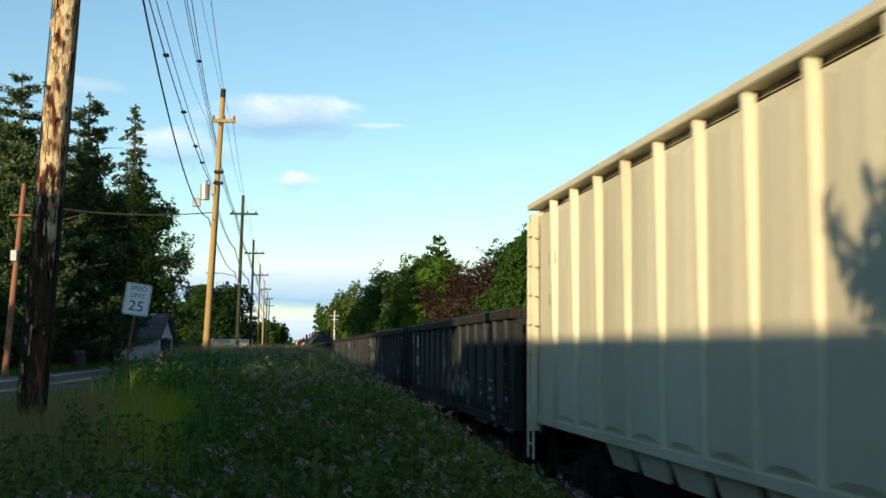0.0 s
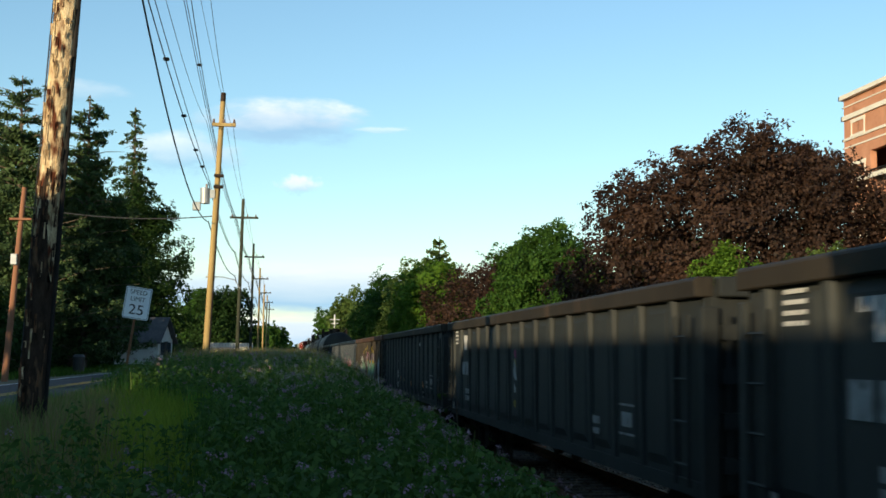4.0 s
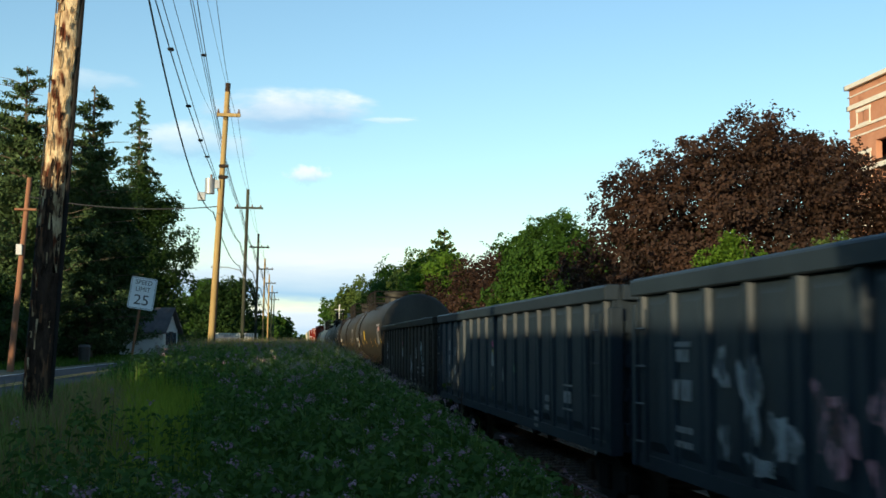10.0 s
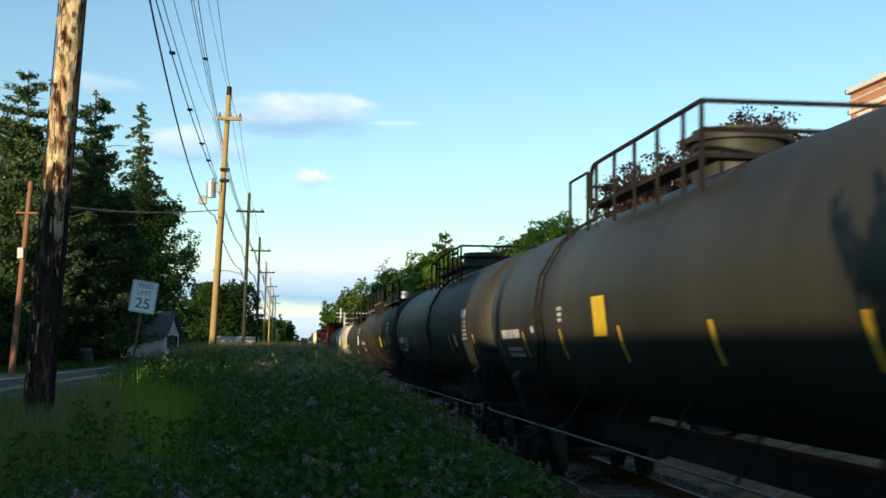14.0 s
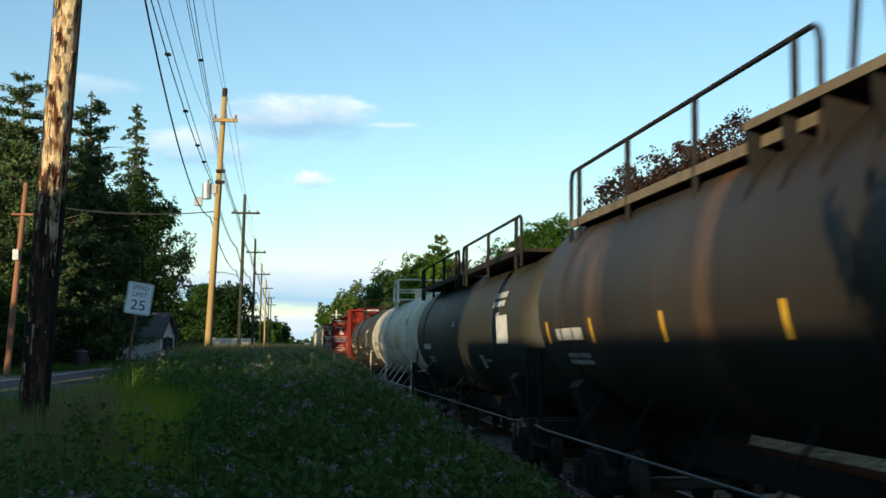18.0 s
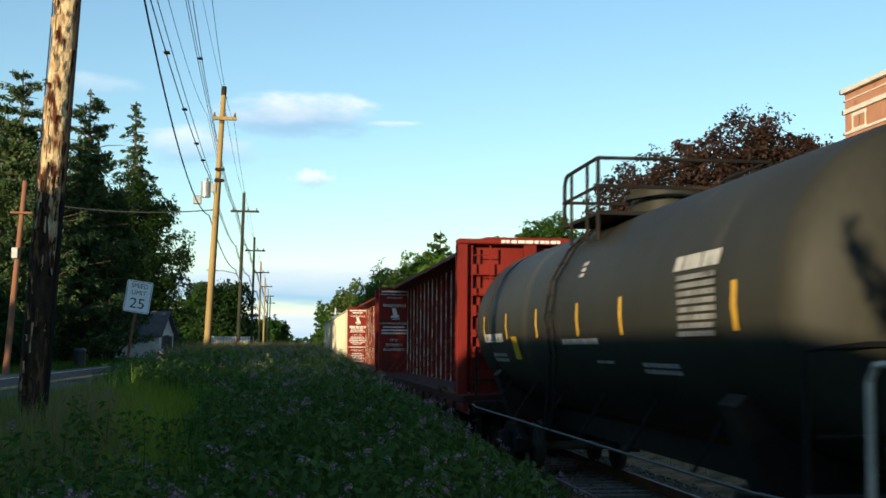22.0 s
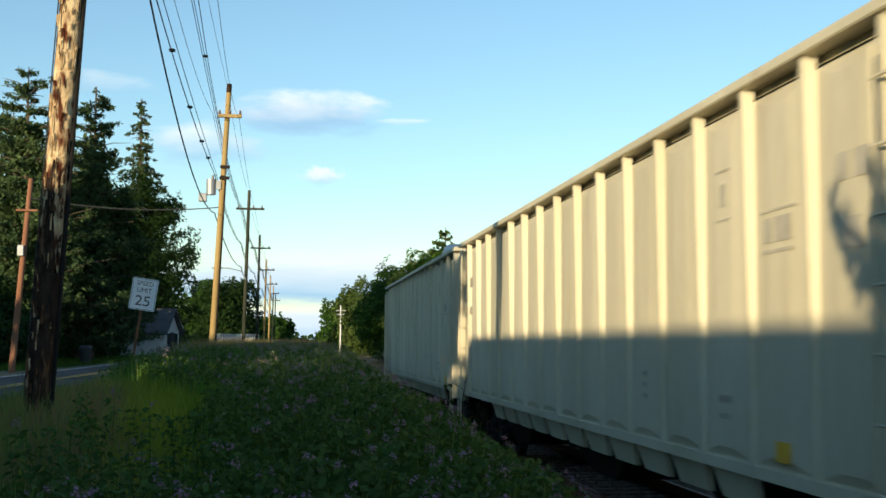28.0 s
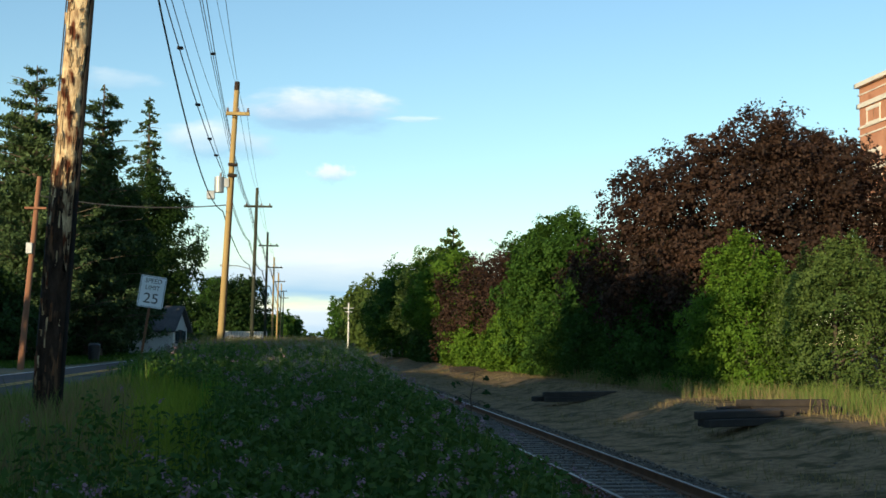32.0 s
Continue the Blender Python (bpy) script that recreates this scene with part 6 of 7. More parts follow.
    gondola("brown gondola car covered in green and purple graffiti", 93.8, 110.65, "gon_brown", 6, head[:1] + [(4.94, 1.92, [(0, 0.32, 0.26), (-0.38, 0.32, 0.26), (-0.66, 0.2, 0.14)], "bold_lettering"), (4.05, 1.92, [(0, 0.40, 0.27), (-0.42, 0.5, 0.28), (-0.72, 0.24, 0.18)], "bold_lettering")],
            [("purple", 3.1, 1.98, 0.34, 0.24), ("purple", 1.2, 1.9, 0.28, 0.2), ("purple", 0.45, 1.92, 0.36, 0.34), ("purple", -0.85, 1.93, 0.5, 0.28), ("purple", -2.5, 1.95, 0.5, 0.28), ("purple", -3.6, 2.0, 0.4, 0.22), ("magenta", 0.02, 2.13, 0.12, 0.11),
             ("yellow", 2.75, 2.28, 0.12, 0.10), ("yellow", 1.3, 2.33, 0.09, 0.10), ("yellow", 0.55, 2.38, 0.14, 0.14), ("yellow", -0.75, 2.22, 0.1, 0.08), ("yellow", -2.55, 2.34, 0.18, 0.14), ("yellow", -3.3, 2.25, 0.12, 0.1), ("yellow", 0.0, 1.85, 0.14, 0.09), ("yellow", -0.05, 1.34, 0.22, 0.14), ("yellow", 1.75, 1.72, 0.06, 0.16), ("yellow", -1.95, 1.8, 0.4, 0.07), ("yellow", -3.55, 1.82, 0.55, 0.05),
             ("green", 3.05, 1.52, 0.46, 0.34), ("green", 1.85, 1.35, 0.42, 0.44), ("green", -0.85, 1.48, 0.62, 0.34), ("green", -1.98, 1.42, 0.42, 0.30), ("green", -2.7, 1.52, 0.48, 0.36), ("green", -3.7, 1.5, 0.66, 0.32), ("green", 5.4, 1.5, 0.2, 0.14),
             ("white", 1.5, 1.45, 0.05, 0.40), ("white", 2.25, 1.35, 0.05, 0.34), ("white", 3.5, 1.5, 0.06, 0.36), ("white", 0.05, 1.72, 0.18, 0.14), ("white", -1.75, 1.62, 0.3, 0.10), ("white", -2.5, 1.72, 0.3, 0.10), ("white", -0.25, 1.0, 0.1, 0.22), ("white", -1.2, 1.0, 0.08, 0.3), ("white", -2.3, 1.02, 0.3, 0.14), ("white", -4.0, 2.08, 0.2, 0.2), ("white", -3.9, 1.15, 0.22, 0.2), ("white", -5.0, 1.6, 0.14, 0.3), ("white", -6.8, 1.5, 0.4, 0.5), ("white", -5.2, 1.1, 0.22, 0.1), ("white", 7.7, 1.72, 0.16, 0.14), ("white", 7.35, 1.45, 0.14, 0.2), ("white", 6.5, 1.42, 0.14, 0.08), ("pink", 8.1, 1.15, 0.13, 0.07), ("pink", 6.0, 1.16, 0.2, 0.07),
             ("black", 2.4, 1.05, 0.24, 0.14), ("black", 0.55, 1.5, 0.24, 0.34), ("black", -0.65, 1.1, 0.26, 0.16), ("black", -1.9, 1.05, 0.4, 0.16), ("black", -2.9, 1.1, 0.32, 0.14), ("black", -1.3, 1.85, 0.12, 0.3)], chord="gon_rust", posts=None)
    g7 = gondola("dark blue gondola car with red and white graffiti", 111.75, 128.9, "gon_blue", 7, [(6.95, 2.11, [(0.06, 0.5, 0.05), (-0.05, 0.4, 0.12)], W), (6.95, 1.73, [(0, 0.55, 0.2)], W), (6.9, 1.35, [(0, 0.5, 0.06), (-0.14, 0.5, 0.06)], W), (-6.05, 1.42, [(0.14, 0.6, 0.03), (0, 0.4, 0.16), (-0.13, 0.6, 0.03), (-0.2, 0.6, 0.02)], W)],
            [("pink", 2.7, 1.75, 0.24, 0.2), ("pink", 2.0, 1.7, 0.3, 0.22), ("pink", 2.7, 1.25, 0.26, 0.18), ("pink", 1.3, 1.3, 0.3, 0.2), ("black", 2.2, 1.45, 0.26, 0.1), ("blue", 1.55, 1.92, 0.22, 0.14), ("white", 2.0, 1.92, 0.28, 0.05), ("orange", 0.05, 2.45, 0.07, 0.08), ("magenta", 0.05, 2.2, 0.09, 0.08), ("white", 0.05, 1.9, 0.1, 0.14), ("cyan", -4.95, 1.82, 0.26, 0.08), ("cyan", -4.8, 1.64, 0.45, 0.025), ("cyan", -5.1, 1.56, 0.3, 0.02), ("cyan", -6.2, 1.14, 0.35, 0.12), ("cyan", -5.6, 0.98, 0.3, 0.06),
             ("white", 5.8, 1.98, 0.16, 0.18), ("white", 5.1, 1.75, 0.22, 0.3), ("white", 4.4, 1.45, 0.25, 0.18), ("white", 5.7, 1.35, 0.12, 0.14), ("pink", 3.5, 1.6, 0.3, 0.28), ("black", 3.5, 1.6, 0.1, 0.14), ("white", 4.9, 1.2, 0.3, 0.08), ("white", -2.9, 1.0, 0.5, 0.05), ("white", -0.7, 1.02, 0.2, 0.06)])
    crown_paint(g7, [(-0.35, 1.78), (-0.9, 1.98), (-1.35, 1.75), (-1.92, 2.02), (-2.5, 1.76), (-3.13, 2.04), (-3.55, 1.72), (-4.12, 2.02), (-4.45, 1.7), (-5.25, 1.2)], 1.2, 0.96, ("white", "pink", "red"))
    gondola("dark blue ribbed gondola car with stencilled marks", 130.0, 146.8, "gon_blue", 8, head + [(6.42, 1.85, [(0.28, 0.22, 0.24), (-0.05, 0.22, 0.2), (-0.38, 0.22, 0.14), (-0.6, 0.22, 0.14)], W), (5.4, 1.8, [(0.2, 0.14, 0.2), (-0.2, 0.14, 0.2)], W)], dots(0.15) + [("white", -1.0, 1.62, 0.06, 0.1), ("green", -2.1, 1.75, 0.06, 0.07)])
    gondola("rusty brown gondola car with pale scrawls", 147.9, 165.6, "gon_brown", 9, head[:1] + [(6.53, 1.9, [(0.26, 0.36, 0.2), (-0.2, 0.36, 0.2)], W), (6.57, 2.08, [(0.1, 0.6, 0.04), (-0.02, 0.5, 0.1), (-0.14, 0.6, 0.04)], "bold_lettering"), (-4.7, 1.42, [(0.06, 0.3, 0.05), (-0.08, 0.3, 0.05)], W), (-3.93, 1.06, [(0.06, 0.28, 0.05), (-0.08, 0.28, 0.05)], W)], dots(0.18)[:3] + [("cyan", -5.6, 2.08, 0.22, 0.14), ("cyan", -5.9, 1.8, 0.3, 0.12), ("white", -2.85, 1.45, 0.25, 0.3), ("black", 4.0, 1.5, 0.4, 0.3), ("white", -4.2, 1.9, 0.1, 0.2)])
    t1 = tank("black tank car with domed manway platform and yellow reflective strips", 166.58, 187.3, "tank_black", 21, 1.52, 2.72, "dome", stripes=(-9.035, -5.755, -2.605, 0.645, 3.865, 6.715, 9.145), deck=(-1.555, 3.245, 4.68, 0.645), marks=[(-7.71, 9, 1.5, 0.14, 1), (-7.91, 3, 0.4, 0.1, 1), (-7.96, -9, 1.0, 0.62, 9), (7.84, -12, 1.7, 0.24, 1), (7.74, -24, 1.4, 0.22, 2), (3.72, -3, 0.28, 0.24, 3), (5.84, -10, 0.22, 0.16, 1), (-7.16, -22, 0.5, 0.06, 1)], placards=[(1.44, -6, 0.64, 0.5, "placard"), (-8.36, 2.5, 0.62, 0.2, "pale_red")], band=(9.0,), lad_y=5.1)
    bars(t1, -0.2, -10.05, 3.1, [(0, 0.95, 0.13), (-0.22, 0.4, 0.06)], M["lettering"], turn=90, seed=4)
    tank("black tank car with domed manway and pale lettering", 188.1, 208.5, "tank_black", 22, 1.50, 2.75, "dome", stripes=(9.305, 6.755, 3.665, -0.245, -4.745, -8.745), deck=(-4.945, 0.155, 4.64, -0.845), marks=[(7.95, -13, 1.6, 0.3, 1), (7.75, -26, 1.4, 0.14, 1), (6.22, -15, 0.36, 0.34, 3), (-7.65, -6, 0.7, 0.55, 6)], placards=[(-7.55, 6.5, 0.75, 0.18, "bold_lettering"), (-5.91, -16, 0.36, 0.3, "bold_lettering")], band=(8.6,))
    tank("dusty brown tank car with long railed walkway and yellow placard", 209.09, 230.46, "tank_brown", 23, 1.55, 2.78, "", [(0.75, 9.3), (-9.7, -0.6)], (-8.9, -5.65, -2.42, 0.83, 4.0, 7.0, 9.6), marks=[(-7.97, 8, 1.0, 0.34, 2), (-8.0, -7, 0.95, 0.6, 8), (8.3, -15, 1.6, 0.26, 1), (8.1, -28, 1.3, 0.2, 2), (-6.4, -29, 0.9, 0.08, 2)], placards=[(-3.97, -14.5, 0.72, 0.44, "placard")], hump=1, band=(8.6, -0.4), strip=(-8, -20), platform=(-2.0, 2.0))
    tank("black and grey tank car with railed walkway and white label panel", 231.27, 248.47, "tank_grey", 24, 1.48, 2.60, "", [(-0.22, 7.42), (-7.83, -0.9)], (), board=(1.4, 3.86, 4.42), marks=[(-5.87, 18.5, 1.25, 0.34, 2), (-5.87, 8, 0.4, 0.08, 1), (5.62, -14, 1.5, 0.24, 1), (5.42, -28, 1.3, 0.2, 2), (0.17, 5.5, 0.28, 0.14, 2), (-4.1, -26, 0.7, 0.06, 2)], placards=[(-6.4, -3, 1.15, 0.5, "lettering"), (-3.47, -27, 0.5, 0.3, "faded_lettering")], band=(6.3, -5.2))
    tank("dirty white tank car with white railings and rust streaks", 249.3, 267.5, "tank_white", 25, 1.48, 2.62, "dome", stripes=(-4.42, -1.29, 2.04, 4.8), deck=(-1.17, 0.93, 4.71, -0.07), marks=[(-6.8, 13, 1.0, 0.42, 3), (6.2, -9, 1.6, 0.26, 1), (-0.2, -14, 3.3, 0.08, 1), (-4.7, -30, 1.2, 0.14, 2), (3.0, 17, 0.4, 0.3, 3), (6.0, -22, 1.2, 0.14, 2)], placards=[(-3.54, -8, 0.62, 0.46, "reflector"), (-6.9, 1, 0.95, 0.55, "lettering")], trim="tank_trim", band=(1.6, -6.6), lad_y=0.28, strip=(8, -6))
    tank("black tank car with dusty top and yellow reflective strips", 268.5, 285.0, "tank_grey", 26, 1.48, 2.60, "dome", stripes=(-6.8, -3.1, -0.94, 1.77, 4.4, 6.8), deck=(-1, 1.1, 4.7, -0.1), marks=[(-5.7, 15.5, 1.3, 0.24, 1), (-5.8, -1, 1.1, 0.62, 8), (5.8, -10, 2.0, 0.24, 1), (5.5, -24, 1.4, 0.2, 2), (-0.86, 24, 0.26, 0.26, 3), (-0.95, -13.6, 2.0, 0.12, 1), (-2, -24, 0.8, 0.06, 1), (-4.25, -26, 1.3, 0.16, 2)], placards=[(3.69, -17, 0.5, 0.4, "placard")], band=(6.4,), lad_y=0.59, strip=(6, -11))
    centre_beam("empty red centre-beam flat car with white warning lettering", 285.5, 309.25, 31, WORDS_A)
    centre_beam("empty dark red centre-beam flat car with white instructions", 310.15, 334.0, 32, WORDS_B)
    hopper("cream ribbed open-top hopper car with rubbish above its rim", 335.9, 356.4, "hop", 33)
    hopper("cream ribbed open-top hopper car at the train's end", 357.2, 378.0, "hop", 34, heap=(-8.9, -6.4))


build_train()


# ---- buildings ----
def window_unit(parent, x, y, z, w, h, frame_mat, glass_mat, depth=0.12):
    """A window in a wall that faces -x."""
    f = Shape()
    t = 0.09
    f.box(x - 0.05, y - w / 2 - t, z - h / 2 - t, x + depth, y - w / 2, z + h / 2 + t)
    f.box(x - 0.05, y + w / 2, z - h / 2 - t, x + depth, y + w / 2 + t, z + h / 2 + t)
    f.box(x - 0.05, y - w / 2, z + h / 2, x + depth, y + w / 2, z + h / 2 + t)
    f.box(x - 0.08, y - w / 2 - t * 1.3, z - h / 2 - t, x + depth, y + w / 2 + t * 1.3, z - h / 2)
    f.box(x, y - 0.03, z - h / 2, x + depth * 0.6, y + 0.03, z + h / 2)
    win = part("window", f, frame_mat, parent, "pale window frame")
    part("pane", Shape().box(x + 0.04, y - w / 2, z - h / 2, x + 0.055, y + w / 2, z + h / 2), glass_mat, win)


def build_brick_block():
    b = thing("apartment_building", "tall red brick apartment block with pale stone bands and balconies", "building", "", pose(36.0, 76.8, 0.0))
    H = 18.85
    walls = Shape()
    # wall panels round the balcony recess of each storey
    for k in range(6):
        z1 = H - 3.1 * k
        z0 = z1 - 3.1
        walls.box(0, -3.6, z0, 0.4, 0, z1)
        walls.box(0, -6.6, z1 - 1.9 if k else z0, 0.4, -3.6, z1) if k == 0 else walls.box(0, -6.6, z1 - 0.75, 0.4, -3.6, z1)
        if k:
            walls.box(1.6, -6.6, z0, 2.0, -3.6, z1 - 0.75)
            walls.box(0.05, -6.6, z0, 0.3, -3.6, z0 + 0.25)
        walls.box(0, -30, z0, 0.4, -6.6, z1)
    walls.box(0.4, -0.4, 0, 18, 0, H).box(17.6, -30, 0, 18, -0.4, H).box(0.4, -30, 0, 17.6, -29.6, H)
    walls.box(4.0, 0.0, 0, 16, 6.0, H - 3.4)
    part("wall", walls, M["brick"], b)
    part("roof", Shape().box(0.4, -29.6, H - 0.3, 17.6, -0.4, H - 0.1), M["shingle"], b)
    for z, h, d in ((H - 0.05, 0.28, 0.30), (H - 0.55, 0.08, 0.05), (H - 1.40, 0.30, 0.14), (H - 2.75, 0.16, 0.08), (H - 3.25, 0.10, 0.05), (H - 5.6, 0.3, 0.12), (H - 8.7, 0.3, 0.12), (H - 11.8, 0.3, 0.12)):
        part("stone_band", Shape().box(-d, -30, z, 0, 0.15, z + h).box(-d, 0, z, 18.2, 0.15, z + h), M["stone_trim"], b, "pale stone band")
    part("stone_band", Shape().box(3.8, 6.0, H - 3.5, 16.2, 6.2, H - 3.1).box(3.8, 0.2, H - 3.5, 4.0, 6.0, H - 3.1), M["stone_trim"], b, "pale stone band")
    for k in range(6):
        z = H - 2.1 - 3.1 * k
        window_unit(b, 0, -2.0, z, 1.7, 0.75 if k == 0 else 1.4, M["stone_trim"], M["glass"])
        part("lintel", Shape().box(-0.06, -3.0, z + (0.42 if k == 0 else 0.75), 0.0, -1.0, z + (0.60 if k == 0 else 0.95)).box(-0.10, -3.0, z - (0.58 if k == 0 else 0.9), 0.0, -1.0, z - (0.44 if k == 0 else 0.75)), M["stone_trim"], b, "pale stone lintel and sill")
        for y in (-9, -12, -16, -20):
            window_unit(b, 0, y, z, 1.6, 1.4, M["stone_trim"], M["glass"])
        if k:
            r = Shape()
            for j in range(16):
                r.box(0.02, -6.5 + j * 0.19, z - 0.9, 0.05, -6.47 + j * 0.19, z + 0.1)
            r.box(0.0, -6.6, z + 0.1, 0.08, -3.6, z + 0.16)
            bal = part("balcony", r, M["steel_dark"], b, "dark balcony railing")
            part("balcony_door", Shape().box(1.57, -5.9, z - 0.9, 1.6, -4.4, z + 1.2), M["glass"], bal)


def gable_house(label, x, y, wx, wy, eave, ridge, wall, roof, turn=0.0, windows=True):
    """A small house: walls, a gable roof with its ridge along y, a door and windows."""
    z = float(ground_z(x, y))
    h = thing("house", label, "house", "", pose(x, y, z - 0.1, 0, 0, turn))
    w = Shape()
    a, b, t = wx / 2, wy / 2, 0.2
    w.box(-a, -b, 0, -a + t, b, eave).box(a - t, -b, 0, a, b, eave)
    for s in (-1, 1):
        w.prism([(-a + t, 0), (a - t, 0), (a - t, eave), (0, ridge - 0.12), (-a + t, eave)], s * b - (t if s > 0 else 0), s * b + (0 if s > 0 else t))
    part("wall", w, M[wall], h)
    o = 0.35
    for s in (-1, 1):
        k = (ridge - eave) / a
        part("roof", Shape().prism([(s * (a + o), eave - k * o), (0, ridge), (0, ridge + 0.14), (s * (a + o), eave - k * o + 0.14)], -b - o, b + o), M[roof], h, "dark shingle roof slope")
    if windows:
        for s in (-1, 1):
            win = part("window", Shape().box(s * a * 0.45 - 0.5, -b - 0.04, 0.9, s * a * 0.45 + 0.5, -b + 0.02, 2.1), M["stone_trim"], h)
            part("pane", Shape().box(s * a * 0.45 - 0.42, -b - 0.055, 0.98, s * a * 0.45 + 0.42, -b - 0.042, 2.02), M["glass"], win)
        part("door", Shape().box(-0.45, -b - 0.05, 0.1, 0.45, -b + 0.02, 2.1), M["old_timber"], h)
    return h


build_brick_block()
gable_house("small white house with a dark roof among the trees", -11.2, 104, 2.8, 3.8, 2.3, 3.9, "siding", "shingle", 72)
gable_house("long low house with a dark roof across the road", -11.9, -7.0, 3.6, 22.0, 3.3, 4.93, "siding", "shingle")

# trees across the road, beside and behind the place where the camera stands: they shade the track further on
for k, (x, y, h, r, m) in enumerate(((-17.0, 4.2, 11.5, 3.0, "leaf_dark"), (-17.0, 10.0, 12.0, 3.0, "leaf_dark"), (-17.5, 15.8, 12, 3.2, "leaf_dark"))):
    broadleaf("broadleaf_tree", "dense dark broad-leaved tree across the road", x, y, h, r, r, 9000, m, 60 + k, 0.34, 70, 0.05)


def sapling(label, x, y, height, seed):
    """A slim young tree: upright spiky twigs set with pointed leaves."""
    rng = np.random.default_rng(seed)
    t = thing("sapling", label, "tree", "", pose(x, y, float(ground_z(x, y))))
    stem = Shape().tube([(0, 0, -0.2), (0.04, 0.02, height * 0.5), (0, 0, height * 0.82)], 0.035, 7, 0.015)
    at, way = [], []
    for k in range(54):
        a, r = rng.uniform(0, 6.283), 0.75 * math.sqrt(rng.random())
        z0 = height * rng.uniform(0.66, 0.80)
        tip = np.array([math.cos(a) * r, math.sin(a) * r, height * rng.uniform(0.80, 1.0) - 0.2 * r])
        foot = np.array([math.cos(a) * r * 0.25, math.sin(a) * r * 0.25, z0])
        stem.tube([(0, 0, z0 - 0.25), tuple(foot), tuple(tip)], 0.012, 4, 0.004)
        u = rng.uniform(0.1, 1.0, 34)
        d = rng.normal(size=(34, 3)) * np.array([1, 1, 0.5])
        at.append(foot + (tip - foot) * u[:, None] + d * (0.07 * (1.1 - u))[:, None])
        way.append(np.array([0, 0, 0.3]) + d)
    part("trunk", stem, M["bark"], t, smooth=True)
    part("crown", leaf_mesh("crown", np.concatenate(at), np.concatenate(way), 0.05, rng, 2.2), M["leaf_dark"], t)


sapling("slim young tree with upright leafy twigs on the bank", -3.25, -2.6, 4.38, 70)


# ---- meadow ----
def blades(name, label, x, y, height, width, material, rng, lean=0.35, category="grass"):
    """Grass: bent, tapering blades standing on the ground."""
    n = len(x)
    a = rng.uniform(0, 6.283, n)
    side = np.stack([np.cos(a), np.sin(a), np.zeros(n)], -1) * (width / 2)[:, None]
    b = rng.uniform(0, 6.283, n)
    out = np.stack([np.cos(b), np.sin(b), np.zeros(n)], -1) * (height * lean * rng.uniform(0.1, 1.0, n))[:, None]
    foot = np.stack([x, y, ground_z(x, y) - 0.03], -1)
    up = np.stack([np.zeros(n), np.zeros(n), height], -1)
    v = np.stack([foot - side, foot + side, foot + up * 0.55 + out * 0.35 - side * 0.8, foot + up * 0.55 + out * 0.35 + side * 0.8, foot + up + out], 1)
    f = np.array([(0, 1, 3), (0, 3, 2), (2, 3, 4)])
    o = part(name, fast_mesh(name, v.reshape(-1, 3), (f[None] + 5 * np.arange(n)[:, None, None]).reshape(-1, 3)), M[material])
    return tagged(o, label, category, kind="stuff")


def meadow_points(rng, n, x0, x1, y0, y1, power=2.0):
    y = y0 + (y1 - y0) * rng.random(n) ** power
    return rng.uniform(x0, x1, n), y


